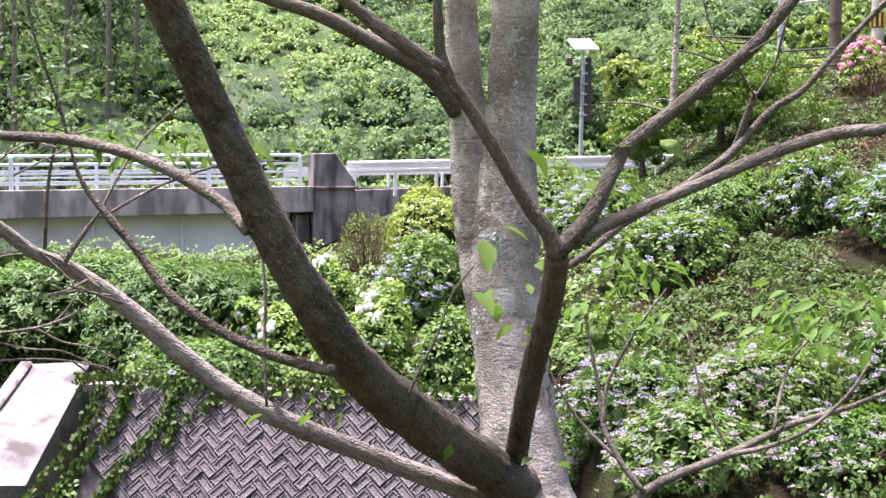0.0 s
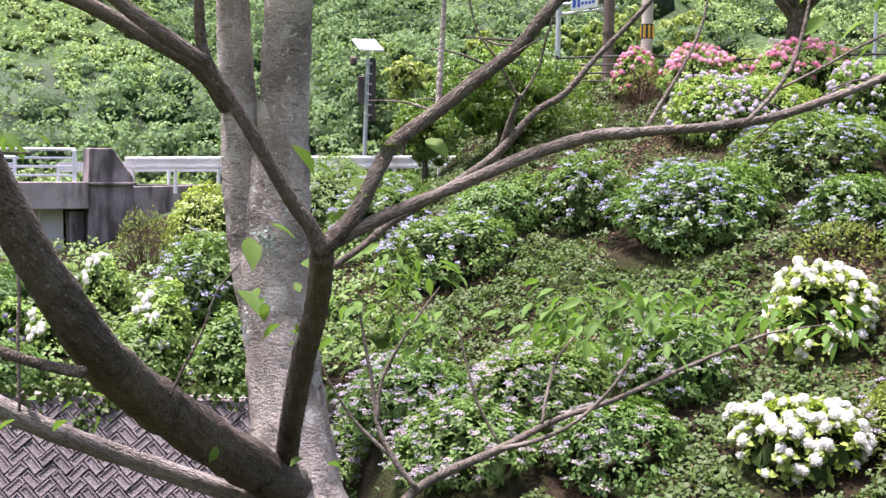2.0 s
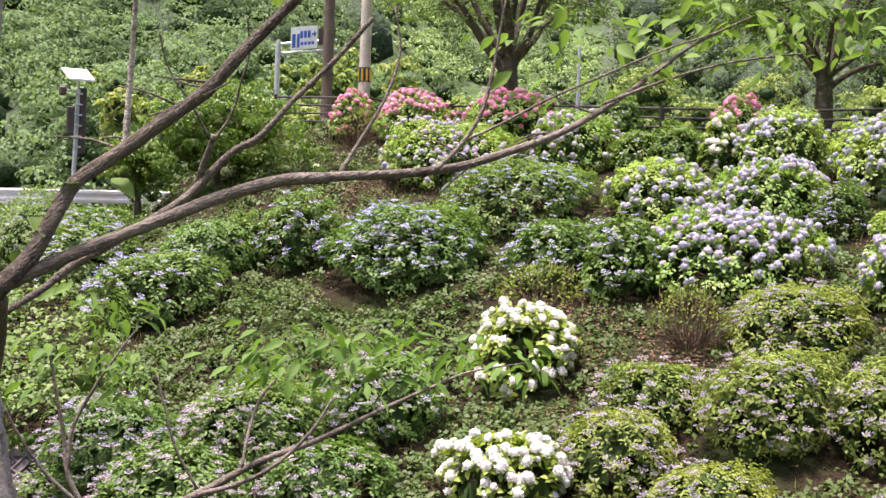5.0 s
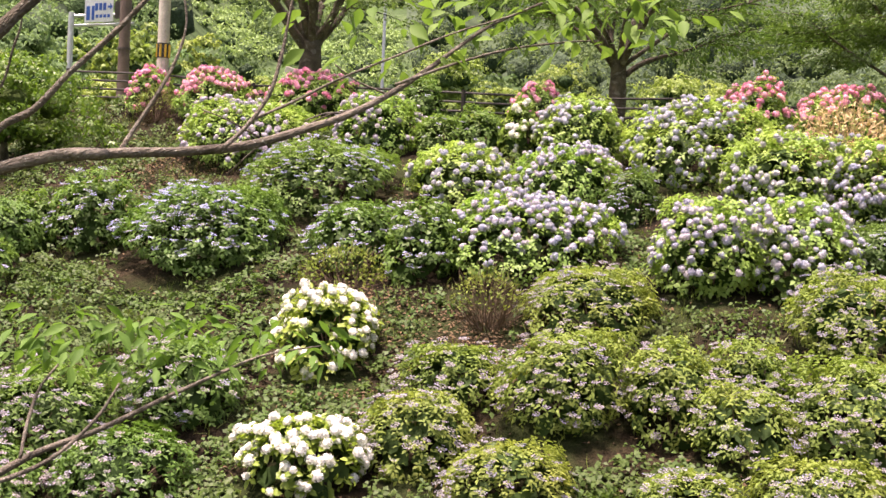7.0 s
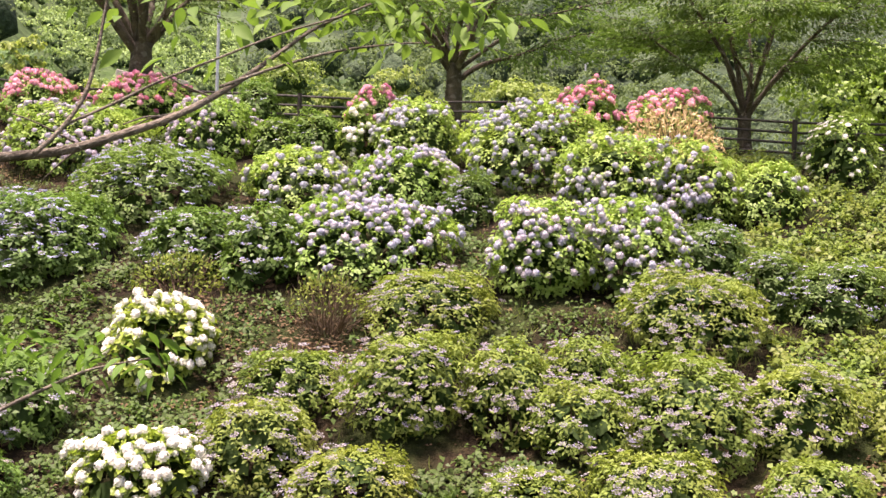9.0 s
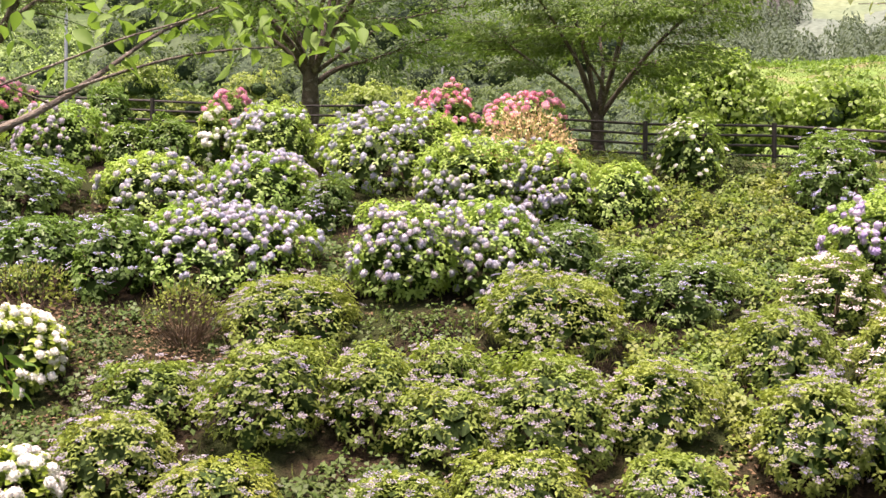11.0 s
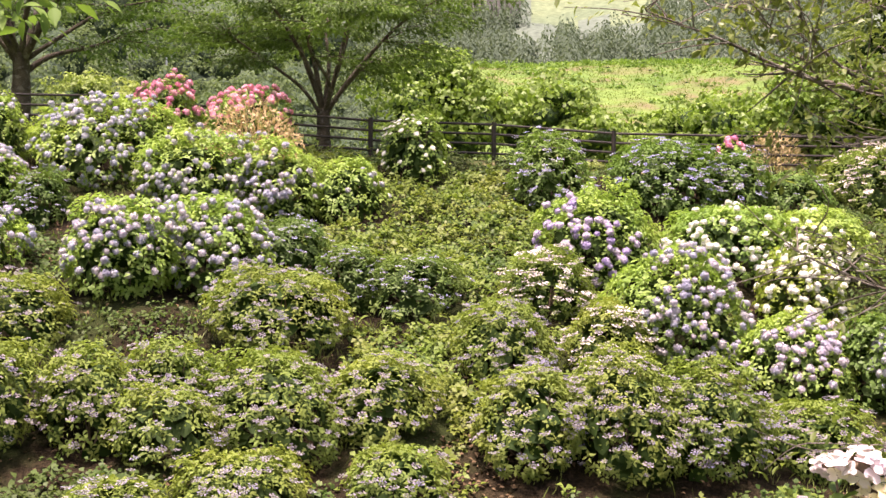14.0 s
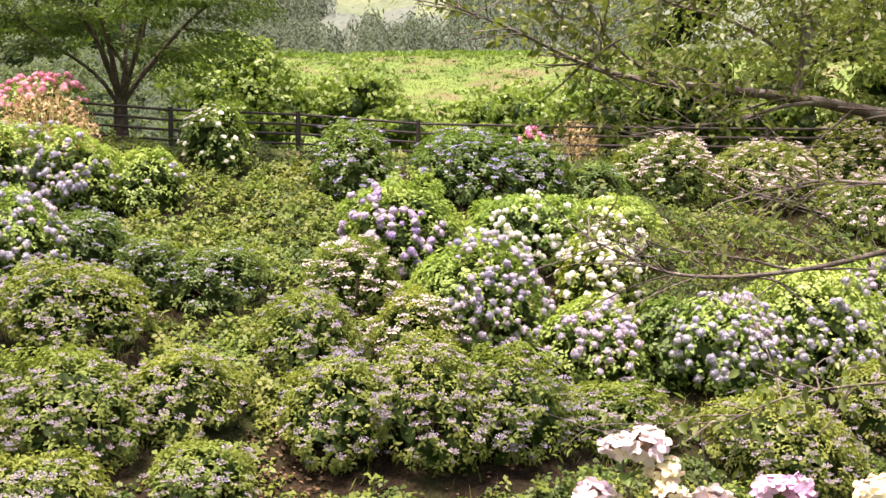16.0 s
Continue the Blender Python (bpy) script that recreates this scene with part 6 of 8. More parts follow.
limb('twig', plum, bark_brown, [(6.31, 1.324, 1.553, 0.0043), (6.293, 1.55, 1.482, 0.0033), (6.266, 1.78, 1.408, 0.0029)])
limb('twig', plum, bark_brown, [(6.737, 0.584, 1.403, 0.0089), (6.681, 0.453, 1.315, 0.0066), (6.619, 0.33, 1.217, 0.003)])
limb('twig', plum, bark_brown, [(6.871, 0.228, 1.454, 0.0093), (6.836, 0.413, 1.57, 0.0069), (6.792, 0.623, 1.632, 0.0031)])
limb('twig', plum, bark_brown, [(6.252, 1.384, 1.591, 0.0043), (6.143, 1.516, 1.713, 0.0032), (6.036, 1.62, 1.841, 0.0028)])
limb('twig', plum, bark_brown, [(6.793, 0.435, 1.42, 0.0092), (6.73, 0.207, 1.427, 0.0068), (6.66, 0.026, 1.426, 0.003)])
limb('twig', plum, bark_brown, [(6.466, 1.121, 1.449, 0.0052), (6.34, 1.205, 1.499, 0.0038), (6.216, 1.269, 1.542, 0.0028)])
limb('twig', plum, bark_brown, [(6.889, 0.184, 1.465, 0.0093), (6.839, 0.278, 1.56, 0.0069), (6.785, 0.389, 1.616, 0.0031)])
limb('twig', plum, bark_brown, [(6.399, 1.214, 1.494, 0.0044), (6.45, 1.272, 1.453, 0.0033), (6.492, 1.362, 1.367, 0.003)])
limb('twig', plum, bark_brown, [(6.455, 1.136, 1.456, 0.005), (6.37, 1.162, 1.528, 0.0037), (6.276, 1.228, 1.567, 0.0029)])
limb('twig', plum, bark_brown, [(6.691, 0.699, 1.39, 0.0086), (6.712, 0.54, 1.368, 0.0064), (6.725, 0.407, 1.304, 0.003)])
limb('twig', plum, bark_brown, [(6.538, 1.006, 1.411, 0.0063), (6.484, 1.068, 1.338, 0.0047), (6.428, 1.138, 1.283, 0.0029)])
limb('twig', plum, bark_brown, [(6.636, 0.818, 1.394, 0.0078), (6.571, 0.95, 1.498, 0.0058), (6.497, 1.107, 1.589, 0.003)])
limb('twig', plum, bark_brown, [(6.514, 1.05, 1.415, 0.0059), (6.493, 1.228, 1.568, 0.0045), (6.465, 1.399, 1.676, 0.003)])
limb('twig', plum, bark_brown, [(6.296, 1.338, 1.562, 0.0043), (6.386, 1.474, 1.526, 0.0033), (6.471, 1.626, 1.498, 0.003)])
limb('twig', plum, bark_brown, [(6.541, 0.999, 1.41, 0.0063), (6.532, 1.224, 1.343, 0.0048), (6.503, 1.478, 1.22, 0.003)])
limb('twig', plum, bark_brown, [(6.454, 1.138, 1.457, 0.005), (6.536, 1.271, 1.479, 0.0038), (6.611, 1.421, 1.466, 0.003)])
limb('twig', plum, bark_brown, [(6.426, 0.577, 1.809, 0.0043), (6.359, 0.728, 1.769, 0.0032), (6.289, 0.869, 1.689, 0.0028)])
limb('twig', plum, bark_brown, [(6.541, 0.454, 1.826, 0.0044), (6.609, 0.678, 1.936, 0.0034), (6.671, 0.883, 2.023, 0.003)])
limb('twig', plum, bark_brown, [(6.365, 0.642, 1.804, 0.0043), (6.453, 0.432, 1.753, 0.0033), (6.534, 0.238, 1.691, 0.0029)])
limb('twig', plum, bark_brown, [(6.622, 0.371, 1.853, 0.0047), (6.676, 0.526, 1.916, 0.0036), (6.726, 0.703, 1.949, 0.003)])
limb('twig', plum, bark_brown, [(6.572, 0.423, 1.836, 0.0044), (6.498, 0.519, 1.941, 0.0033), (6.42, 0.628, 2.024, 0.0029)])
limb('twig', plum, bark_brown, [(6.39, 0.615, 1.806, 0.0043), (6.467, 0.422, 1.766, 0.0033), (6.537, 0.256, 1.697, 0.0029)])
limb('twig', plum, bark_brown, [(6.709, 0.264, 1.872, 0.0057), (6.709, 0.417, 1.742, 0.0043), (6.703, 0.575, 1.56, 0.003)])
limb('twig', plum, bark_brown, [(6.521, 0.474, 1.819, 0.0044), (6.56, 0.691, 1.76, 0.0033), (6.595, 0.884, 1.694, 0.003)])
limb('twig', plum, bark_brown, [(6.414, 0.589, 1.808, 0.0043), (6.521, 0.441, 1.74, 0.0033), (6.623, 0.27, 1.686, 0.003)])
limb('twig', plum, bark_brown, [(6.833, 0.039, 1.861, 0.0071), (6.878, 0.157, 1.854, 0.0054), (6.922, 0.291, 1.8, 0.0031)])
limb('twig', plum, bark_brown, [(6.513, 0.482, 1.817, 0.0044), (6.625, 0.574, 1.765, 0.0034), (6.734, 0.668, 1.701, 0.003)])
limb('twig', plum, bark_brown, [(6.604, 0.39, 1.847, 0.0045), (6.527, 0.551, 1.835, 0.0034), (6.443, 0.747, 1.77, 0.0029)])
limb('twig', plum, bark_brown, [(6.518, 0.477, 1.818, 0.0044), (6.537, 0.307, 1.912, 0.0033), (6.55, 0.179, 1.987, 0.0029)])
limb('twig', plum, bark_brown, [(6.669, 0.322, 1.868, 0.0052), (6.771, 0.497, 1.921, 0.004), (6.865, 0.709, 1.95, 0.0031)])
limb('twig', plum, bark_brown, [(6.391, 0.614, 1.806, 0.0043), (6.39, 0.742, 1.878, 0.0032), (6.379, 0.911, 1.964, 0.0029)])
limb('twig', plum, bark_brown, [(6.493, 0.504, 1.814, 0.0044), (6.46, 0.339, 1.843, 0.0033), (6.421, 0.214, 1.859, 0.0029)])
limb('twig', plum, bark_brown, [(6.942, 1.312, 2.487, 0.0096), (6.906, 1.166, 2.43, 0.0072), (6.868, 1.004, 2.393, 0.0031)])
limb('twig', plum, bark_brown, [(6.768, 1.488, 2.531, 0.0095), (6.863, 1.379, 2.468, 0.0072), (6.963, 1.251, 2.367, 0.0032)])
limb('twig', plum, bark_brown, [(7.473, 0.24, 2.318, 0.0102), (7.471, 0.131, 2.306, 0.0076), (7.468, -0.012, 2.289, 0.0034)])
limb('twig', plum, bark_brown, [(6.8, 1.46, 2.521, 0.0095), (6.759, 1.563, 2.596, 0.0071), (6.72, 1.672, 2.638, 0.0032)])
limb('twig', plum, bark_brown, [(6.676, 1.565, 2.561, 0.0082), (6.762, 1.7, 2.609, 0.0062), (6.85, 1.818, 2.655, 0.0032)])
limb('twig', plum, bark_brown, [(6.737, 1.514, 2.541, 0.0091), (6.636, 1.348, 2.63, 0.0067), (6.541, 1.154, 2.677, 0.003)])
limb('twig', plum, bark_brown, [(6.313, 1.819, 2.69, 0.005), (6.241, 1.94, 2.677, 0.0037), (6.159, 2.08, 2.656, 0.003)])
limb('twig', plum, bark_brown, [(7.535, -0.014, 2.266, 0.0103), (7.582, 0.095, 2.252, 0.0077), (7.631, 0.176, 2.219, 0.0035)])
limb('twig', plum, bark_brown, [(6.719, 1.529, 2.547, 0.0088), (6.793, 1.654, 2.465, 0.0067), (6.856, 1.815, 2.36, 0.0032)])
limb('twig', plum, bark_brown, [(6.188, 1.905, 2.724, 0.0044), (6.025, 2.026, 2.75, 0.0033), (5.85, 2.169, 2.767, 0.0029)])
limb('twig', plum, bark_brown, [(6.722, 1.527, 2.546, 0.0088), (6.613, 1.625, 2.528, 0.0065), (6.496, 1.738, 2.524, 0.0031)])
limb('twig', plum, bark_brown, [(6.963, 1.287, 2.482, 0.0097), (6.997, 1.402, 2.503, 0.0073), (7.039, 1.497, 2.482, 0.0033)])
limb('twig', plum, bark_brown, [(7.395, 0.519, 2.373, 0.0101), (7.505, 0.736, 2.34, 0.0077), (7.61, 0.986, 2.243, 0.0035)])
limb('twig', plum, bark_brown, [(7.493, 0.159, 2.302, 0.0102), (7.409, 0.291, 2.177, 0.0076), (7.32, 0.401, 2.064, 0.0033)])
limb('twig', plum, bark_brown, [(7.267, 0.856, 2.433, 0.01), (7.191, 0.926, 2.383, 0.0074), (7.113, 1, 2.337, 0.0033)])
limb('twig', plum, bark_brown, [(6.377, 1.773, 2.672, 0.0053), (6.406, 2, 2.674, 0.0041), (6.443, 2.199, 2.65, 0.0031)])
limb('twig', plum, bark_brown, [(5.657, 0.536, 0.841, 0.0038), (5.75, 0.66, 0.849, 0.0029), (5.841, 0.761, 0.836, 0.0027)])
limb('twig', plum, bark_brown, [(5.484, 0.838, 0.803, 0.0037), (5.492, 0.917, 0.749, 0.0028), (5.502, 0.978, 0.688, 0.0025)])
limb('twig', plum, bark_brown, [(5.629, 0.593, 0.823, 0.0038), (5.699, 0.675, 0.745, 0.0029), (5.765, 0.756, 0.648, 0.0026)])
limb('twig', plum, bark_brown, [(5.824, 0.191, 0.933, 0.004), (5.725, 0.273, 0.992, 0.0029), (5.625, 0.324, 1.046, 0.0025)])
limb('twig', plum, bark_brown, [(5.871, 0.103, 0.941, 0.0043), (5.874, 0.137, 0.911, 0.0033), (5.875, 0.174, 0.868, 0.0026)])


def sprays(owner, name, places, per, spread, size, ratio, material, hang=0.3, flat=0.5):
    """Leaves hanging round the given places."""
    o = np.array(origin_of(owner))
    pl = np.repeat(np.array(places, float) - o, per, 0)
    n = len(pl)
    off = rng.normal(size=(n, 3)) * spread * np.array([1, 1, flat])
    ax = unit(off * np.array([1, 1, 0.3]) + rng.normal(scale=0.35, size=(n, 3)) * spread) + np.array([0, 0, -hang])
    nr = np.array([0, 0, 1.0]) + rng.normal(scale=0.45, size=(n, 3))
    ln = size * rng.uniform(0.55, 1.25, n)
    child(name, leaves(name, pl + off, ax, nr, ln, ln * ratio, material, fine=owner is not plum, simple=owner is plum and size < 0.06), owner, kind="stuff")


sprays(cherry, 'foliage', [(-0.67, 2.41, 1.71), (-0.61, 2.42, 1.70), (-0.56, 2.43, 1.72), (-0.51, 2.45, 1.70), (-0.45, 2.46, 1.71), (-0.39, 2.47, 1.69), (-0.72, 2.39, 1.72)], 11, 0.035, 0.046, 0.5, leaf_cherry, 0.5)
sprays(cherry, 'foliage', [(0.15, 2.39, 1.69), (0.17, 2.39, 1.66), (0.08, 2.50, 1.50), (0.22, 2.29, 1.55), (0.30, 2.38, 1.60), (0.29, 2.38, 1.63), (0.35, 2.37, 1.69), (0.42, 2.41, 1.71), (0.11, 2.50, 1.54), (0.05, 2.59, 1.39)], 1, 0.012, 0.075, 0.55, leaf_cherry)
sprays(cherry, 'foliage', [(0.20, 2.68, 1.38), (0.19, 2.68, 1.33), (0.12, 2.69, 1.38), (0.20, 2.59, 1.44), (0.20, 2.77, 1.27), (0.28, 3.11, 0.88), (-0.22, 2.55, 1.14), (-0.37, 2.93, 1.07), (0.03, 2.84, 1.02), (-0.26, 2.65, 1.14)], 2, 0.03, 0.055, 0.6, leaf_cherry)
sprays(cherry, 'foliage', [(1.95, 2.72, 2.16), (2.06, 2.75, 2.21), (2.12, 2.70, 2.23), (2.18, 2.67, 2.20), (2.22, 2.62, 2.23), (2.35, 2.65, 2.23), (2.40, 2.61, 2.20), (2.45, 2.57, 2.22), (2.48, 2.53, 2.25), (2.42, 2.58, 2.27), (1.80, 2.71, 2.08), (2.09, 2.72, 2.26), (2.33, 2.68, 2.19), (2.50, 2.51, 2.27), (2.30, 2.67, 2.30), (2.16, 2.65, 2.30), (2.33, 2.51, 2.32)], 10, 0.075, 0.062, 0.46, leaf_cherry, 0.55)
sprays(cherry, 'foliage', [(1.61, 2.80, 2.15), (1.68, 2.75, 2.19), (1.74, 2.73, 2.18), (1.81, 2.67, 2.21), (1.55, 2.82, 2.18), (1.65, 2.76, 2.23)], 6, 0.08, 0.066, 0.5, leaf_cherry, 0.45)
sprays(cherry, 'foliage', [(-0.87, 2.43, 1.87), (-0.84, 2.55, 1.85), (-0.77, 2.57, 1.88), (-0.75, 2.69, 1.84), (-0.70, 2.70, 1.82), (-0.87, 2.54, 1.91), (-0.86, 2.44, 1.81), (-0.82, 2.56, 1.81)], 24, 0.075, 0.019, 0.5, leaf_bank, 0.1, 0.16)
sprays(sapling, 'foliage', [(0.63, 4.35, 1.39), (0.71, 4.33, 1.35), (0.57, 4.35, 1.24), (0.69, 4.32, 1.16), (0.79, 4.30, 1.09), (0.57, 4.33, 1.10), (0.51, 4.35, 1.20), (0.75, 4.33, 1.31), (0.63, 4.34, 1.20), (0.85, 4.29, 1.13)], 10, 0.08, 0.078, 0.38, leaf_cherry, 0.45)
sprays(sapling, 'foliage', [(1.32, 4.40, 1.20), (1.40, 4.38, 1.22), (1.50, 4.34, 1.20), (1.61, 4.31, 1.23), (1.71, 4.27, 1.21), (1.85, 4.33, 1.23), (1.93, 4.29, 1.20), (2.03, 4.24, 1.19), (2.13, 4.20, 1.19), (2.28, 4.23, 1.17), (2.35, 4.19, 1.14), (1.42, 4.36, 1.11), (1.57, 4.31, 1.12), (1.69, 4.26, 1.08), (1.32, 4.39, 1.09), (1.23, 4.41, 1.13), (1.87, 4.30, 1.09)], 15, 0.085, 0.084, 0.38, leaf_cherry, 0.5, 0.45)
sprays(plum, 'foliage', [(8.31, 1.30, 3.20), (7.67, 0.43, 3.11), (8.25, 0.63, 3.19), (7.78, 1.17, 2.98), (8.31, 0.72, 2.89), (8.14, -0.12, 3.02), (6.85, 0.23, 2.81), (7.48, -0.14, 2.89), (7.82, -0.02, 2.76), (8.21, 0.16, 3.24), (8.08, 0.78, 3.23), (8.09, -0.09, 3.07), (8.27, 0.93, 2.77), (8.14, 1.05, 2.70), (7.75, 0.28, 2.61), (7.11, 0.16, 2.48), (7.82, 0.04, 2.90), (7.39, 1.06, 2.69), (7.96, 0.01, 3.00), (7.24, 0.66, 2.70), (8.30, 1.14, 2.79), (7.31, 0.43, 2.49), (8.74, 0.04, 3.23), (8.79, 0.42, 2.93)], 100, 0.25, 0.050, 0.5, leaf_plum, 0.3, 0.28)
sprays(plum, 'foliage', [(7.01, 0.12, 2.52), (7.17, 0.70, 3.04), (7.09, 0.92, 2.53), (8.49, 0.96, 3.01), (7.32, -0.12, 2.60), (6.98, 0.44, 2.59), (8.02, 0.29, 2.97), (7.93, 0.31, 2.74), (7.80, 0.48, 3.07), (7.83, 1.16, 2.92), (6.91, 0.13, 2.75), (8.28, 0.55, 3.16), (8.61, 0.81, 3.10), (7.51, 0.70, 2.93), (7.87, 0.60, 3.17), (8.36, -0.07, 2.86), (8.39, -0.11, 2.65), (7.41, 0.09, 2.55), (7.35, 0.55, 2.89), (8.06, 0.47, 3.03)], 100, 0.25, 0.050, 0.5, leaf_plum, 0.3, 0.28)
sprays(plum, 'foliage', [(6.72, 1.23, 2.62), (6.46, 1.35, 2.24), (6.64, 1.59, 2.39), (6.57, 1.13, 2.46), (6.56, 0.90, 2.50), (6.52, 1.46, 2.47), (6.52, 1.23, 2.11), (7.08, 1.46, 2.33), (6.86, 0.89, 2.60), (6.88, 0.99, 2.66), (7.08, 1.69, 2.27), (6.41, 1.21, 2.63), (6.59, 1.35, 2.17), (6.62, 1.14, 2.43), (6.71, 1.12, 2.49), (7.05, 1.13, 2.42), (6.71, 1.29, 2.59), (7.21, 1.06, 2.39), (6.88, 1.80, 2.53), (6.95, 1.18, 2.37), (6.90, 1.00, 2.28), (6.67, 1.24, 2.28), (7.05, 1.22, 2.35), (6.77, 1.33, 2.69)], 9, 0.16, 0.050, 0.5, leaf_plum, 0.4)
sprays(plum, 'foliage', [(6.62, 1.60, 1.62), (6.65, 0.44, 1.76), (6.21, 1.28, 1.73), (6.54, 0.61, 1.46), (6.64, 1.28, 1.61), (6.36, 0.66, 1.74), (6.63, 0.50, 1.61), (6.67, 0.65, 1.56), (6.30, 0.96, 1.69), (6.67, 0.32, 1.76), (6.28, 0.46, 1.69), (6.43, 1.21, 1.67), (6.23, 1.13, 1.47), (6.81, 0.40, 1.75), (6.13, 1.25, 1.54), (6.54, 1.15, 1.55), (6.48, 0.58, 1.71), (6.70, 0.91, 1.76), (6.28, 1.15, 1.69), (6.36, 0.80, 1.75), (6.55, 1.39, 1.69), (6.61, 0.93, 1.48), (6.19, 1.32, 1.67), (6.53, 1.49, 1.58), (6.59, 1.41, 1.66), (6.29, 0.35, 1.73), (6.49, 0.66, 1.61), (6.25, 0.82, 1.53)], 7, 0.15, 0.050, 0.45, leaf_plum, 0.35)
sprays(plum, 'foliage', [(6.61, -0.31, 1.60), (6.71, 0.13, 1.86), (6.89, 0.39, 1.77), (6.47, 0.10, 1.65), (6.48, -0.24, 1.89), (6.43, -0.10, 1.83), (6.36, 0.47, 1.66), (6.81, 0.54, 1.61), (6.87, 0.23, 1.89), (6.68, -0.16, 1.70), (6.67, 0.08, 1.59), (6.70, 0.50, 1.94), (6.81, -0.11, 1.72), (6.51, 0.29, 1.82), (6.86, 0.23, 1.86), (6.77, 0.44, 1.89), (6.94, 0.21, 1.84), (6.44, -0.25, 1.86)], 7, 0.15, 0.050, 0.45, leaf_plum, 0.35)
sprays(plum, 'foliage', [(6.31, 2.04, 2.83), (6.37, 1.91, 2.74), (6.42, 1.77, 2.71), (6.47, 1.56, 2.76), (6.51, 1.42, 2.70), (6.37, 1.84, 2.85), (6.46, 1.69, 2.59), (6.65, 1.30, 2.62)], 16, 0.12, 0.05, 0.5, leaf_plum, 0.4)
sprays(plum, 'foliage', [(5.70, 0.52, 0.95), (5.58, 0.61, 0.87), (5.44, 0.83, 0.82), (5.41, 1.01, 0.83), (5.71, 0.38, 0.93), (5.82, 0.20, 0.95), (5.93, 0.06, 1.02)], 10, 0.12, 0.075, 0.45, leaf_plum, 0.4)
# Plum's upper crown, out of view, added to shade the branches below.
sprays(plum, 'foliage', [(7.25, 0.12, 3.53), (8.01, -0.11, 3.59), (6.79, 0.63, 3.39), (6.64, 0.99, 4.01), (7.43, -0.51, 3.73), (6.68, 0.19, 3.75), (7.26, 0.82, 3.29), (7.75, 0.29, 4.06), (7.45, -0.34, 3.75), (7.62, 0.35, 3.66), (8.29, -0.07, 3.38), (6.62, 1.02, 3.67), (7.82, 0.41, 3.45), (7.81, -0.05, 4.25), (7.86, -0.16, 3.99), (7.67, 1.23, 4.25), (7.22, 1.13, 4.15), (6.79, -0.32, 3.34), (7.26, 0.61, 3.44), (6.88, 0.74, 4.12), (7.41, -0.81, 4.03), (7.17, -0.74, 3.28), (7.36, -0.22, 4.02), (8.11, 0.71, 3.45)], 90, 0.28, 0.055, 0.5, leaf_plum, 0.3, 0.3)
sprays(plum, 'foliage', [(7.90, -0.50, 3.87), (7.45, -0.92, 3.69), (7.59, 0.90, 4.28), (6.80, 1.04, 3.48), (8.24, -0.30, 3.54), (7.27, 0.34, 3.77), (6.96, -0.32, 3.18), (6.90, 0.46, 4.03)], 90, 0.28, 0.055, 0.5, leaf_plum, 0.3, 0.3)
# Unseen cherry canopy, added so that its leaves darken the boughs.
sprays(cherry, 'foliage', [(0.63, 4.04, 3.11), (-1.00, 3.61, 3.36), (0.02, 3.54, 3.37), (0.70, 2.95, 3.21), (-0.68, 2.99, 3.20), (-0.45, 2.88, 2.75), (-0.54, 2.63, 2.75), (-0.71, 2.52, 2.50), (-0.51, 2.13, 2.60), (0.40, 2.13, 2.80), (1.14, 3.72, 3.33), (0.58, 2.21, 2.52), (0.20, 2.10, 2.78), (0.77, 3.40, 3.34), (0.08, 3.41, 2.98), (1.11, 3.57, 3.30), (0.65, 3.05, 2.97), (-0.11, 2.56, 2.71), (-0.10, 2.76, 2.80), (-0.63, 3.47, 3.51), (0.86, 3.45, 2.97), (0.25, 3.62, 3.64), (-0.03, 2.43, 2.63), (0.61, 3.76, 3.65), (0.47, 3.34, 3.14), (-0.40, 2.30, 2.67), (-0.34, 2.41, 2.84), (-0.11, 2.13, 2.80), (-0.38, 3.61, 2.89), (-0.10, 2.33, 2.84)], 40, 0.25, 0.085, 0.45, leaf_cherry, 0.4)


def plum_twigs():
    """Fine side twigs along the plum's branches, each with a row of small leaves."""
    o = np.array(origin_of(plum))
    verts, faces, k, P, A = [], [], 0, [], []
    for pts in PLUM_LINES:
        line = spline(pts, 6)
        run = unit(line[-1, :3] - line[0, :3])
        high = line[:, 2].mean() > 2.2
        for q in range(22 if high else 13):
            i = int(rng.integers(len(line) // 5, len(line)))
            p = line[i, :3] - o
            way = unit(run * rng.uniform(0.2, 0.9) + rng.normal(size=3) * np.array([0.7, 0.7, 0.4]) + np.array([0, 0, 0.22 if high else 0.05]))
            ln = rng.uniform(0.25, 0.65)
            bend = p + way * ln * 0.5 + rng.normal(scale=0.06, size=3)
            e = p + way * ln + rng.normal(scale=0.05, size=3)
            v, f = tube([(*p, 0.0042), (*bend, 0.003), (*e, 0.0016)], 5, 0.04, 3)
            verts.append(v)
            faces += [tuple(g + k for g in h) for h in f]
            k += len(v)
            n = int(rng.integers(9, 16)) if high else int(rng.integers(4, 12))
            t = rng.uniform(0.25, 1.05, (n, 1))
            P.append(p + (e - p) * t + rng.normal(scale=0.018, size=(n, 3)))
            A.append(way * 0.5 + rng.normal(scale=0.6, size=(n, 3)) + np.array([0, 0, -0.35]))
    child("twig_tangle", mesh_of("twig_tangle", np.vstack(verts), faces, bark_brown), plum, kind="stuff")
    P, A = np.vstack(P), np.vstack(A)
    n = len(P)
    ln = 0.055 * rng.uniform(0.6, 1.25, n)
    child("foliage", leaves("foliage", P, A, np.array([0, 0, 1.0]) + rng.normal(scale=0.4, size=(n, 3)), ln, ln * 0.52, leaf_plum), plum, kind="stuff")


plum_twigs()


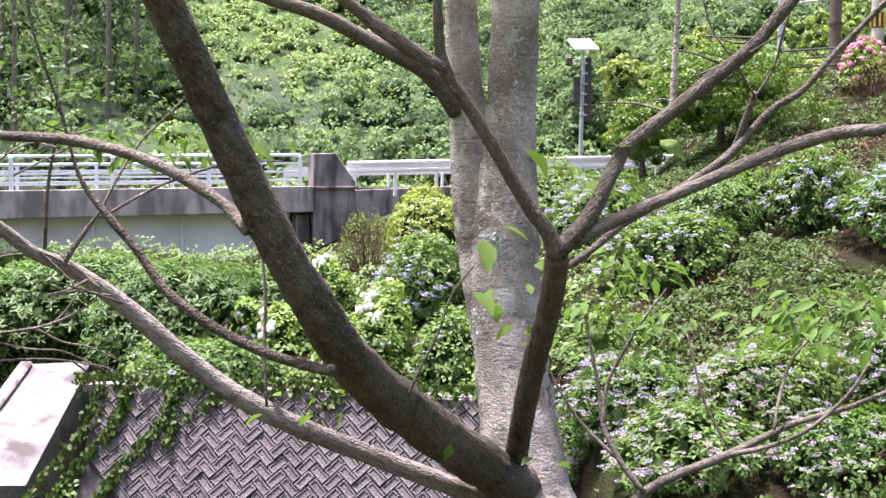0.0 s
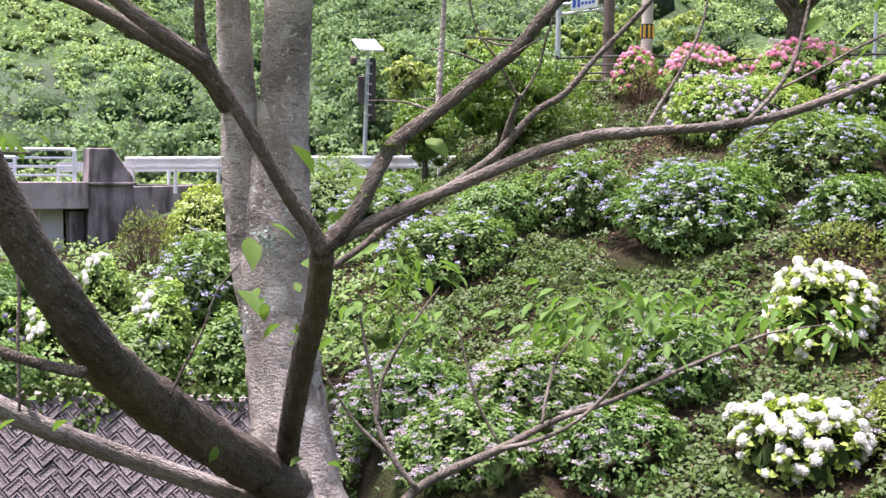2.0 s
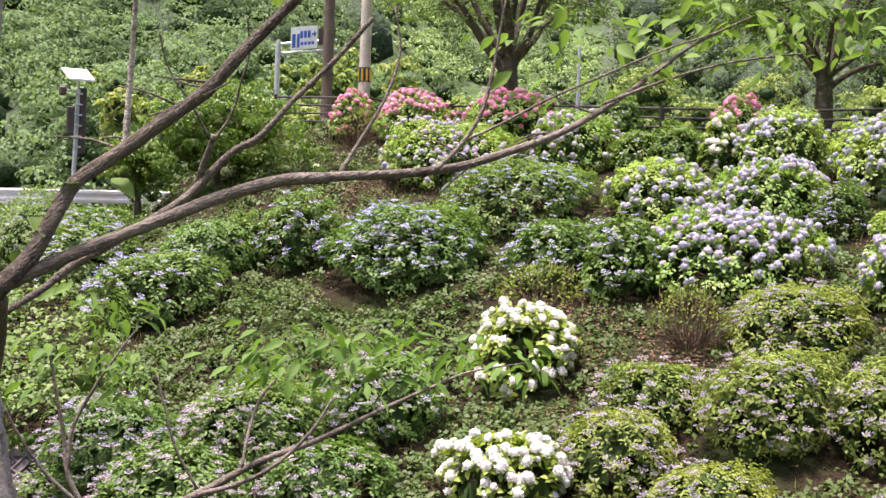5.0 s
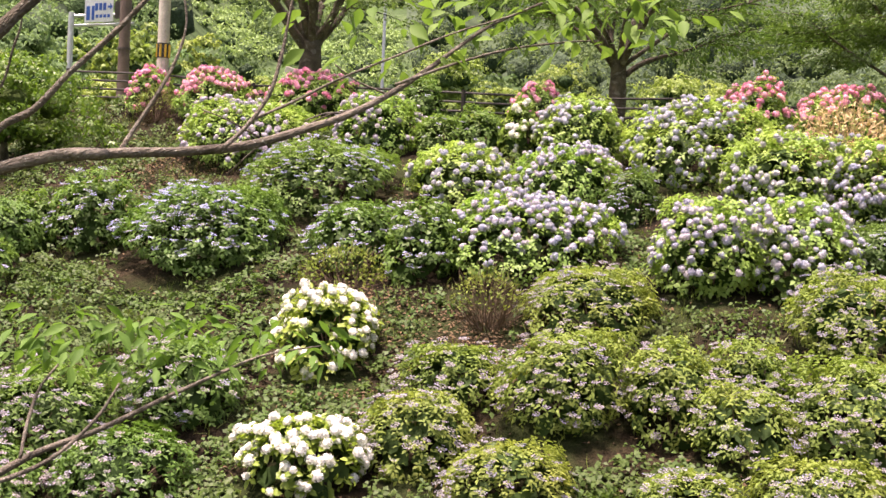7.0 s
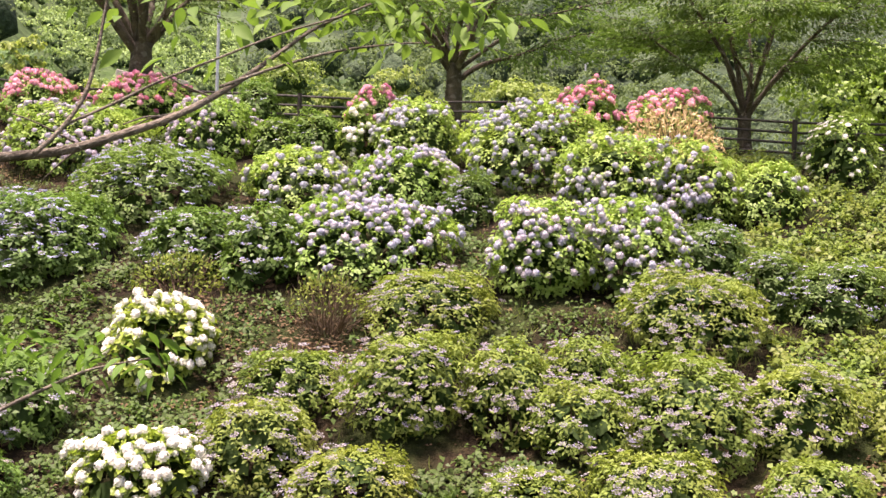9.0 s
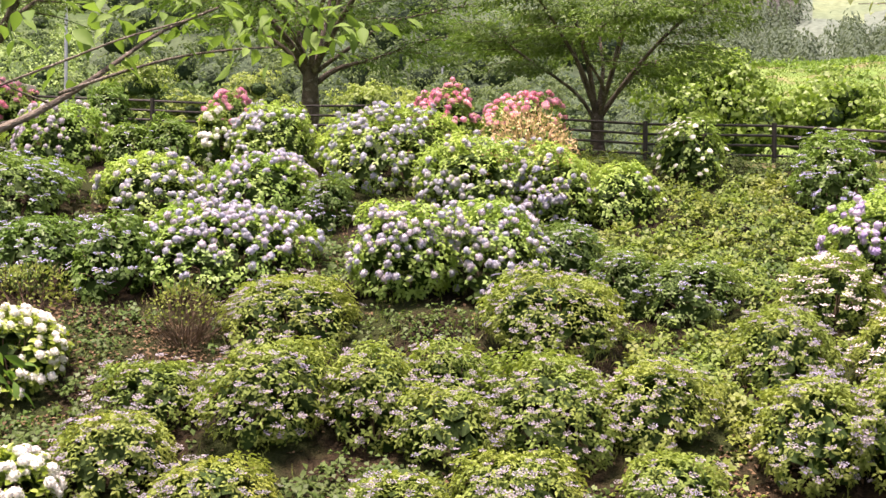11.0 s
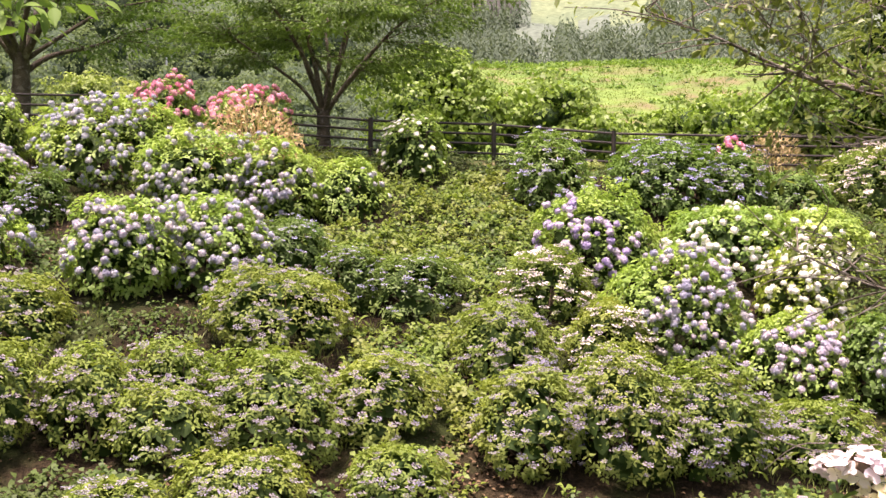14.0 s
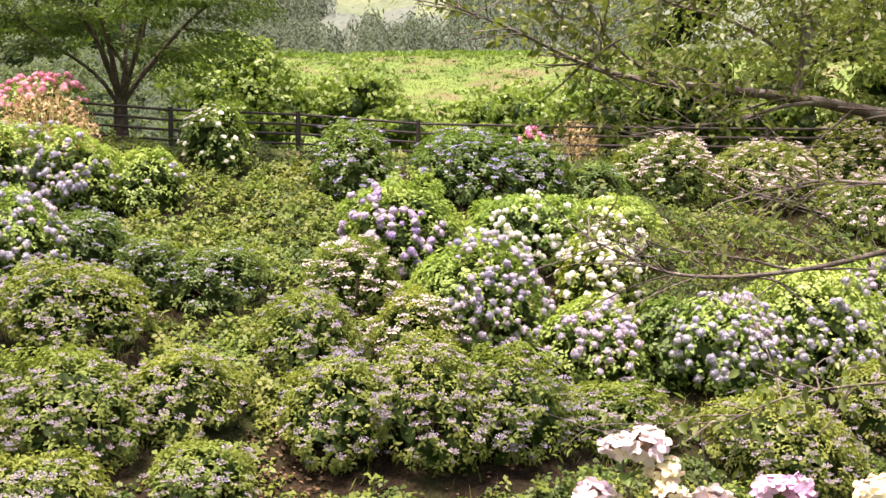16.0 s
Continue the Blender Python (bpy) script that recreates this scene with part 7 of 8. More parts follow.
def lichen_patch(x0, z0, w, h, n, turn):
    """Crusts of blue-grey lichen on the trunk's near side."""
    o = np.array(origin_of(cherry))
    x, z = x0 + rng.normal(size=n) * w, z0 + rng.normal(size=n) * h
    y = 3.69 - np.sqrt(np.clip(0.108 ** 2 - (x - turn) ** 2, 0.0004, 1)) - 0.002
    p = np.stack([x, y, z], 1) - o
    nr = np.stack([(x - turn) * 8, np.full(n, -1.0), np.zeros(n)], 1) + rng.normal(scale=0.35, size=(n, 3))
    ax = np.cross(nr, rng.normal(size=(n, 3)))
    child("lichen", leaves("lichen", p, ax, nr, rng.uniform(0.006, 0.016, n), rng.uniform(0.006, 0.012, n), lichen_mat, simple=True, droop=-0.2), cherry, "crust of pale blue-grey lichen", kind="stuff")


lichen_patch(0.152, 1.45, 0.018, 0.022, 90, 0.19)
lichen_patch(0.115, 1.205, 0.013, 0.035, 130, 0.195)
lichen_patch(0.20, 1.32, 0.05, 0.20, 90, 0.195)
lichen_patch(0.20, 0.95, 0.06, 0.15, 60, 0.23)


def crown_tree(name, foot, fork, centre, radii, trunk_r, limbs, subs, per, leaf_size, leaf_mat, bark_mat, label, group=""):
    """A tapered trunk that forks into limbs, each with side branches that carry flat layered sprays of small leaves."""
    foot, fork, centre, radii = map(lambda p: np.array(p, float), (foot, fork, centre, radii))
    ob = thing(name, tuple(foot), label, "tree", group)
    fk, cen = fork - foot, centre - foot
    v, f = tube([(0, 0, -0.3, trunk_r * 1.4), (*(fk * 0.12), trunk_r * 1.08), (*(fk * 0.55), trunk_r * 0.95), (*fk, trunk_r * 0.9)], 16, 0.06)
    child("trunk", mesh_of("trunk", v, f, bark_mat, flat=False), ob)
    ends = []
    for k in range(limbs):
        a = 2 * math.pi * (k + rng.uniform(-0.3, 0.3)) / limbs
        hh = (-0.42, 0.4, 0.05, 0.8, -0.22, 0.2)[k % 6] + rng.uniform(-0.15, 0.15)
        rr = math.sqrt(max(0.15, 1 - hh * hh)) * rng.uniform(0.8, 1.0)
        end = cen + radii * np.array([math.cos(a) * rr, math.sin(a) * rr, hh])
        start = fk * rng.uniform(0.74, 1.0)
        run = end - start
        rise = start + run * np.array([0.22, 0.22, 0.34])
        mid = start + run * np.array([0.52, 0.52, 0.74]) + rng.normal(scale=0.06, size=3) * radii
        r0 = trunk_r * rng.uniform(0.26, 0.42)
        pts = [(*start, r0), (*rise, r0 * 0.85), (*mid, r0 * 0.55), (*end, r0 * 0.15)]
        v, f = tube(pts, 8, 0.05)
        child("limb", mesh_of("limb", v, f, bark_mat, flat=False), ob)
        line = spline(pts)[:, :3]
        way = unit(run * np.array([1, 1, 0]))
        for q in range(subs):
            p = line[int(len(line) * rng.uniform(0.5, 0.98))]
            side = unit(rng.normal(size=3) * np.array([1, 1, 0.12]) + way * 0.5)
            e = p + side * rng.uniform(0.22, 0.5) * radii[0] + np.array([0, 0, rng.uniform(-0.12, 0.16) * radii[2]])
            ends.append((p, e))
    vs, fs, base = [], [], 0
    for p, e in ends:
        v, f = tube([(*p, trunk_r * 0.09), (*((p + e) / 2 + np.array([0, 0, 0.06])), trunk_r * 0.055), (*e, 0.005)], 4, 0.03, 3)
        vs.append(v)
        fs += [tuple(i + base for i in q) for q in f]
        base += len(v)
    child("twig_tangle", mesh_of("twig_tangle", np.vstack(vs), fs, bark_mat), ob, kind="stuff")
    P, A = [], []
    for p, e in ends:
        t = rng.uniform(0.1, 1.12, per)[:, None]
        run = e - p
        off = rng.normal(size=(per, 3)) * np.array([1, 1, 0.12]) * 0.085 * radii[0] * (0.35 + 0.65 * np.sin(np.pi * np.clip(t, 0, 1)))
        P.append(p + run * t + off - np.array([0, 0, 0.10]) * t * t)
        A.append(run[None] * 0.5 + off * 1.2 + rng.normal(size=(per, 3)) * 0.25)
    P, A = np.vstack(P), np.vstack(A)
    n = len(P)
    nr = np.array([0, 0, 1.0]) + rng.normal(scale=0.35, size=(n, 3))
    ln = leaf_size * rng.uniform(0.6, 1.3, n)
    child("crown", leaves("crown", P, unit(A) + np.array([0, 0, -0.2]), nr, ln, ln * 0.52, leaf_mat, simple=True), ob, kind="stuff")
    return ob


def on(az, r, dz=0.0):
    p = polar(az, 0, r)
    return (p.x, p.y, float(ground(p.x, p.y)) + dz)


def up_at(az, el, r):
    return tuple(polar(az, el, r))


crown_tree("zelkova_tree", on(26.7, 29.0), up_at(26.7, 8.9, 29), up_at(26.4, 14.2, 29), (3.6, 3.6, 2.3), 0.29, 12, 11, 110, 0.10, leaf_zelkova, bark_dark, "zelkova tree with dark forking trunk beyond the fence", "trees along the fence")
crown_tree("zelkova_tree", on(41.4, 26.8), up_at(41.4, 8.6, 26.8), up_at(42.4, 12.9, 26.8), (3.7, 3.7, 2.0), 0.20, 11, 15, 130, 0.10, leaf_zelkova, bark_dark, "zelkova tree with ribbed grey trunk beyond the fence", "trees along the fence")
crown_tree("zelkova_tree", on(55.1, 25.4), up_at(55.1, 6.5, 25.4), up_at(55.4, 11.7, 25.4), (3.2, 3.2, 1.75), 0.15, 10, 16, 190, 0.092, leaf_zelkova, bark_dark, "broad spreading zelkova tree with low fanned branches by the fence", "trees along the fence")
crown_tree("broadleaf_tree", on(86.8, 31.0), up_at(86.8, 8.4, 31), up_at(86.6, 13.6, 31), (4.0, 4.0, 2.4), 0.20, 10, 12, 120, 0.12, leaf_plum, bark_dark, "dark trunked leafy tree beyond the fence's far end", "trees along the fence")


# ---- foliage masses of many clumps ----
def puff_leaves(centres, radii, per, squash, facing, puffs):
    """Leaf places and outward ways: each clump carries many small leafy puffs, thick above and thin below."""
    k = len(centres) * puffs
    c, r = np.repeat(np.array(centres, float), puffs, 0), np.repeat(np.array(radii, float), puffs)
    ct, ph = rng.uniform(-0.2, 1, k), rng.uniform(0, 2 * np.pi, k)
    st = np.sqrt(1 - ct * ct)
    d = np.stack([st * np.cos(ph), st * np.sin(ph), ct], 1)
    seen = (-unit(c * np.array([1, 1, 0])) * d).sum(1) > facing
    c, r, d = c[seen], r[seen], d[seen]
    mid = c + d * (r * rng.uniform(0.7, 1.0, len(c)))[:, None] * np.array([1, 1, squash])
    each = max(per // puffs, 4)
    mid, d, pr = np.repeat(mid, each, 0), np.repeat(d, each, 0), np.repeat(r * rng.uniform(0.22, 0.40, len(r)), each)
    n = len(mid)
    e = unit(unit(rng.normal(size=(n, 3))) + d * 0.5 + np.array([0, 0, 0.55]))
    return mid + e * (pr * rng.uniform(0.75, 1.1, n))[:, None] * np.array([1, 1, 0.7]), e


def clumps(name, label, category, centres, radii, per, size, ratio, material, simple=True, squash=0.8, core=None, facing=-1.0, inner=0.72, puffs=18):
    p, d = puff_leaves(centres, radii, per, squash, facing, puffs)
    n = len(p)
    ax = np.cross(d, rng.normal(size=(n, 3))) + np.array([0, 0, -0.3])
    nr = unit(d + np.array([0, 0, 0.3]) + rng.normal(scale=0.2, size=(n, 3)))
    ln = size * rng.uniform(0.6, 1.3, n)
    ob = tagged(new(name, leaves(name, p, ax, nr, ln, ln * ratio, material, simple=simple)), label, category, kind="stuff")
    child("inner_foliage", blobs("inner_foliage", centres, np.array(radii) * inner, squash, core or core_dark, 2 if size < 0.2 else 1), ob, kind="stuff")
    return ob


def spots(n, az0, az1, r0, r1, lift=0.0):
    az, r = np.radians(rng.uniform(az0, az1, n)), np.sqrt(rng.uniform(r0 * r0, r1 * r1, n))
    x, y = r * np.sin(az), r * np.cos(az)
    return np.stack([x, y, ground(x, y) + lift], 1)


# kudzu and shrubs behind the right part of the fence
c, rad = [], []
for k in range(80):
    az = 61.5 + 0.305 * k + rng.uniform(-0.3, 0.3)
    top = 5.6 + 0.7 * math.sin(0.7 * az) + 1.2 * math.exp(-((az - 66.7) / 1.1) ** 2) + 1.0 * math.exp(-((az - 63.2) / 0.9) ** 2) + 0.5 * math.exp(-((az - 71.6) / 1.2) ** 2)
    c.append(up_at(az, top - rng.uniform(0, 1.6), rng.uniform(29.5, 32.0)))
    rad.append(rng.uniform(0.55, 1.0))
clumps("kudzu_bank", "thick bank of kudzu leaves behind the fence", "undergrowth", c, rad, 360, 0.13, 0.85, leaf_kudzu, True, puffs=24, inner=0.42, core=core_hill)
c = np.array([up_at(60.0, 8.0, 30.0), up_at(61.3, 7.6, 30.3), up_at(59.3, 6.6, 29.5), up_at(60.4, 7.4, 30.5), up_at(61.6, 6.4, 30), up_at(59.0, 5.2, 29.2), up_at(62.6, 5.6, 30), up_at(60.4, 5.3, 29.5)])
clumps("kudzu_mound", "tall mound of climbing kudzu over a small tree", "undergrowth", c, [0.8, 0.7, 1.2, 1.1, 1.1, 1.0, 1.0, 1.2], 700, 0.13, 0.85, leaf_kudzu, True, 1.0, puffs=32, inner=0.42, core=core_hill)
# hillside left of and behind the road
c = spots(640, -23, 24, 50, 92, 0.0)
c[:, 2] += rng.uniform(-0.5, 1.0, len(c))
el = np.degrees(np.arctan2(c[:, 2] - EYE, np.hypot(c[:, 0], c[:, 1])))
az = np.degrees(np.arctan2(c[:, 0], c[:, 1]))
open_ground = (az > -13) & (az < -3) & (el > 5.4) & (el < 9.0)
c = c[~open_ground]
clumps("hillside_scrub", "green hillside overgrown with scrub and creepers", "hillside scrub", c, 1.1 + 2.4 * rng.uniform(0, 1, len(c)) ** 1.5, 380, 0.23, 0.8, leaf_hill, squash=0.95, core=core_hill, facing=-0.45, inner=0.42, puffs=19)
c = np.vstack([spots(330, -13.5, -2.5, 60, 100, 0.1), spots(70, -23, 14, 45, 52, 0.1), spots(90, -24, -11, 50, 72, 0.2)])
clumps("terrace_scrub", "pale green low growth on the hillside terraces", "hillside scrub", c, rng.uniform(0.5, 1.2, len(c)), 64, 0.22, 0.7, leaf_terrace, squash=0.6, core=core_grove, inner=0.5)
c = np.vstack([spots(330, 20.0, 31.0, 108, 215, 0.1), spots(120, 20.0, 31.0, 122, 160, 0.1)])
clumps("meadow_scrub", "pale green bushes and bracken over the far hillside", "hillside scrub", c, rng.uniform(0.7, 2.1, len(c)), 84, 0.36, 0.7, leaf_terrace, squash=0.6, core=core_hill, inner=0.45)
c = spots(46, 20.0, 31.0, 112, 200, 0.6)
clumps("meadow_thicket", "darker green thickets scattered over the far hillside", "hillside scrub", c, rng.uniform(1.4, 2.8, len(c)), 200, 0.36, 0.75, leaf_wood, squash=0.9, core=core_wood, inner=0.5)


def far_wall():
    """A pale low wall along the lane across the valley."""
    ob = thing("roadside_wall", on(27.0, 118.5), "low pale concrete wall beside the lane across the valley", "wall")
    for k in range(6):
        a, b = Vector(on(25.3 + 0.56 * k, 118.5, 0.35)), Vector(on(25.83 + 0.56 * k, 118.5, 0.35))
        part("wall_panel", bar(a, b, 0.3, 0.9, 0.03), pole_pale, ob)


far_wall()


def grove_tree(az, r, low, high, width, material, label, group, leaf=0.18, per=150, core=None, name="grove_tree", inner=0.4):
    """A small tree whose crown is a heap of leaf clumps."""
    foot = on(az, r)
    ob = thing(name, foot, label, "tree", group)
    top = EYE + r * math.tan(radians(high)) - foot[2]
    bot = EYE + r * math.tan(radians(low)) - foot[2]
    child("trunk", mesh_of("trunk", *tube([(0, 0, -0.4, 0.13), (0.05, 0, bot * 0.5, 0.10), (0, 0.05, (bot + top) / 2, 0.04)], 7, 0.04, 3), bark_dark), ob)
    m = int(7 + width * 2.2)
    t = rng.uniform(0, 1, m)
    rad = width / 2 * (1.0 - 0.55 * t) * rng.uniform(0.2, 0.75, m)
    ang = rng.uniform(0, 6.28, m)
    cen = np.stack([rad * np.cos(ang), rad * np.sin(ang), bot + (top - bot) * (0.12 + 0.76 * t)], 1)
    R = rng.uniform(0.28, 0.42, m) * width * 0.62
    p, d = puff_leaves(cen, R, per, 0.75, -2.0, 12)
    n = len(p)
    ln = leaf * rng.uniform(0.6, 1.3, n)
    me = leaves("crown", p, np.cross(d, rng.normal(size=(n, 3))) + np.array([0, 0, -0.3]), unit(d + np.array([0, 0, 0.6]) + rng.normal(scale=0.4, size=(n, 3))), ln, ln * 0.6, material, simple=True)
    child("crown", me, ob, kind="stuff")
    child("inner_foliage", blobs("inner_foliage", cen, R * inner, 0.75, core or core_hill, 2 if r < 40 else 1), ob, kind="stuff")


for k in range(26):
    az = 7.0 + 0.62 * k + rng.uniform(-0.4, 0.4)
    r = rng.uniform(43, 56)
    hi = rng.uniform(6.0, 9.2) if az < 16 else rng.uniform(5.5, 9.8)
    grove_tree(az, r, 1.6, hi, rng.uniform(2.2, 3.6), leaf_grove if k % 3 else leaf_hill, "small bushy yellow green tree beyond the road", "thicket beyond the road", 0.2, 170)
for k in range(22):
    az = 21 + 1.5 * k + rng.uniform(-0.6, 0.6)
    r = rng.uniform(62, 95)
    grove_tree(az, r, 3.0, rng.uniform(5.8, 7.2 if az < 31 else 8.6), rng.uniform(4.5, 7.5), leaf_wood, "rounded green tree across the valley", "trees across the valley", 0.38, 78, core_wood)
for az, r, hi, wd in ((33.2, 60, 8.3, 5.6), (35.2, 66, 7.6, 4.4), (43.4, 56, 8.5, 5.4), (46.0, 60, 7.6, 4.8), (24.6, 58, 6.9, 4.0), (38.6, 70, 8.2, 5.6)):
    grove_tree(az, r, 3.4, hi, wd, leaf_grove, "pale yellow green broadleaf tree across the valley", "trees across the valley", 0.2, 260, core_hill)
for az, r in ((82.4, 30.5), (90.5, 30.5), (94.5, 28)):
    grove_tree(az, r, 4.6, 12.5, 5.8, leaf_plum, "dense leafy tree beyond the fence's far end", "trees beyond the fence's end", 0.14, 300, core_dark)
for az, r, hi in ((77.6, 30, 7.6), (80.4, 29.5, 9.0), (86.0, 29.5, 8.4), (91.0, 29, 8.6)):
    grove_tree(az, r, 4.2, hi, 3.2, leaf_kudzu, "dense leafy bush behind the fence's far end", "trees beyond the fence's end", 0.13, 300, core_hill)
for az, r in ((79.6, 30.2), (82.6, 30.0), (85.6, 29.6), (88.8, 29.4), (91.6, 29.2)):
    grove_tree(az, r, 3.0, rng.uniform(5.2, 6.0), 2.6, leaf_grove, "leafy bush close behind the fence", "trees beyond the fence's end", 0.12, 220, core_hill)
grove_tree(13.0, 26.5, 2.6, 6.4, 4.3, leaf_maple, "low spreading green maple with layered foliage", "", 0.09, 800, core_grove, "maple_tree", 0.3)
grove_tree(9.4, 29.0, 1.2, 4.2, 2.6, leaf_maple, "green garden tree beside the guard rail", "", 0.09, 420, core_grove, "garden_tree", 0.3)
c = np.vstack([spots(330, 19, 60, 95, 190, 2.2), spots(130, 40, 61, 74, 130, 1.2)])
el = np.degrees(np.arctan2(c[:, 2] - EYE, np.hypot(c[:, 0], c[:, 1])))
az = np.degrees(np.arctan2(c[:, 0], c[:, 1]))
c = c[~((az > 21.2) & (az < 32.0) & (el > 6.6))]
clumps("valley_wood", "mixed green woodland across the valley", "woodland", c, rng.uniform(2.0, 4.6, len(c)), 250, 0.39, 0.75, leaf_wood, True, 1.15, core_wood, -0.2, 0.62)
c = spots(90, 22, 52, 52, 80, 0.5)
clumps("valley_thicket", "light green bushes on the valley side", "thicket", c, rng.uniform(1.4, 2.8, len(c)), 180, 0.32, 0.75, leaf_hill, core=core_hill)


def far_conifers():
    """Conifers, with haze put into their colour, on the hill beyond the bank, with an open strip and a stand of bare
    trunks above them.
    """
    c = spots(1250, 56, 80, 160, 330, 0.0)
    az, rr = np.degrees(np.arctan2(c[:, 0], c[:, 1])), np.hypot(c[:, 0], c[:, 1])
    hgt, wide = rng.uniform(5.5, 9, len(c)), rng.uniform(2.2, 3.4, len(c))
    top = np.degrees(np.arctan2(c[:, 2] + hgt - EYE, rr))
    edge = np.where(az < 64.3, 99.0, np.where(az < 70.5, 11.0 + 0.3 * np.sin(2.3 * az), 12.4))
    shown = (top < edge) & (top > 8.6)
    c, hgt, wide = c[shown], hgt[shown], wide[shown]
    per = 110
    t = np.sqrt(rng.uniform(0, 1, (len(c), per)))
    a = rng.uniform(0, 2 * np.pi, (len(c), per))
    rad = (0.06 + t) * wide[:, None] * rng.uniform(0.75, 1.05, t.shape)
    p = np.stack([c[:, :1] + rad * np.cos(a), c[:, 1:2] + rad * np.sin(a), c[:, 2:] + (1 - t) * hgt[:, None]], -1).reshape(-1, 3)
    n = len(p)
    ax = np.stack([np.cos(a), np.sin(a), np.full(a.shape, -0.9)], -1).reshape(-1, 3)
    nr = np.stack([np.cos(a), np.sin(a), np.full(a.shape, 2.2)], -1).reshape(-1, 3) + rng.normal(scale=0.3, size=(n, 3))
    ob = tagged(new("far_wood", leaves("far_wood", p, ax, nr, rng.uniform(0.6, 1.1, n), rng.uniform(0.35, 0.6, n), leaf_mist, simple=True)), "distant conifer wood in haze-pale colour above the grassy bank", "woodland", kind="stuff")
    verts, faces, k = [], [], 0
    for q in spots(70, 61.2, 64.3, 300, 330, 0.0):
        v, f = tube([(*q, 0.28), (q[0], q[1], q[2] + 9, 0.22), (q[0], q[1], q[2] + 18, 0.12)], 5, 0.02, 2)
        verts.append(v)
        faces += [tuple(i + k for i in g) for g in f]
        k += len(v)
    child("trunk_stand", mesh_of("trunk_stand", np.vstack(verts), faces, far_trunk), ob, "bare haze-pale trunks of a thinned plantation", kind="stuff")


far_conifers()


def cedars():
    for k in range(34):
        az, r = rng.uniform(-24, -14.3), rng.uniform(56, 80)
        x, y, z = on(az, r)
        hgt = rng.uniform(11, 16)
        ob = thing("cedar_tree", (x, y, z), "tall dark cedar with bare lower trunk", "tree", "cedar plantation")
        child("trunk", mesh_of("trunk", *tube([(0, 0, -0.5, 0.15), (0.1, 0, hgt * 0.5, 0.10), (0, 0.1, hgt, 0.03)], 7, 0.03, 3), bark_brown), ob)
        n = 640
        t = np.sqrt(rng.uniform(0.02, 1, n))
        a = rng.uniform(0, 2 * np.pi, n)
        rr = (1.05 - t) * 2.6 * rng.uniform(0.25, 1, n) + 0.15
        p = np.stack([rr * np.cos(a), rr * np.sin(a), t * hgt], 1)
        ax = np.stack([np.cos(a), np.sin(a), np.full(n, -0.5)], 1)
        child("crown", leaves("crown", p, ax, np.array([0, 0, 1.0]) + rng.normal(scale=0.5, size=(n, 3)), rng.uniform(0.25, 0.55, n), 0.14, leaf_cedar, simple=True), ob, kind="stuff")


cedars()


def bank_grass():
    az, r = np.radians(rng.uniform(57, 82, 32000)), np.sqrt(rng.uniform(34 ** 2, 77 ** 2, 32000))
    x, y = r * np.sin(az), r * np.cos(az)
    n = len(x)
    p = np.stack([x, y, ground(x, y) - 0.02], 1)
    ax = np.array([0, 0, 0.8]) + rng.normal(scale=0.8, size=(n, 3))
    ob = new("bank_grass", leaves("bank_grass", p, ax, rng.normal(size=(n, 3)), rng.uniform(0.08, 0.2, n), rng.uniform(0.02, 0.05, n), bank_blade, simple=True, droop=0.3))
    tagged(ob, "rough yellow green grass on the bank beyond", "grass", kind="stuff")
    n = 9000
    az, r = np.radians(rng.uniform(58, 90, n)), rng.uniform(73.5, 78, n)
    x, y = r * np.sin(az), r * np.cos(az)
    p = np.stack([x, y, ground(x, y) - 0.02], 1)
    ob = new("crest_grass", leaves("crest_grass", p, np.array([0, 0, 1.0]) + rng.normal(scale=0.35, size=(n, 3)), rng.normal(size=(n, 3)), rng.uniform(0.14, 0.34, n), rng.uniform(0.06, 0.12, n), fresh_blade, simple=True, droop=0.3))
    tagged(ob, "fresh bright green grass along the bank's crest", "grass", kind="stuff")


bank_grass()
c = np.vstack([spots(150, 57, 82, 40, 75, 0.0), spots(60, 58, 82, 68, 75, 0.0)])
clumps("bank_weeds", "low mounds of weeds and bramble scattered over the grassy bank", "weeds", c, rng.uniform(0.25, 0.95, len(c)), 60, 0.15, 0.7, leaf_kudzu, squash=0.4, core=core_hill, inner=0.15, puffs=8)


# ---- near hydrangea with large blush heads ----
def near_floret(s, petal):
    """Four broad overlapping petals."""
    vs, fs = [], []
    for k in range(4):
        a = k * math.pi / 2 + rng.uniform(-0.12, 0.12)
        e, n = Vector((math.cos(a), math.sin(a), 0)), Vector((-math.sin(a), math.cos(a), 0))
        lift = rng.uniform(0.05, 0.42)
        shape = [Vector((0, 0, 0)), e * 0.45 + n * 0.42 + Vector((0, 0, 0.08)), e * 0.95 + n * 0.34 + Vector((0, 0, lift)), e * 1.08 + Vector((0, 0, lift * 0.7)), e * 0.95 - n * 0.34 + Vector((0, 0, lift)), e * 0.45 - n * 0.42 + Vector((0, 0, 0.08))]
        b = len(vs)
        vs += [tuple(p * s) for p in shape[1:]] if k else [tuple(p * s) for p in shape]
        o = 0 if k == 0 else b - 1
        fs += [(0, o + 1, o + 2, o + 3), (0, o + 3, o + 4, o + 5)]
    return mesh_of("floret", vs, fs, petal, flat=False)


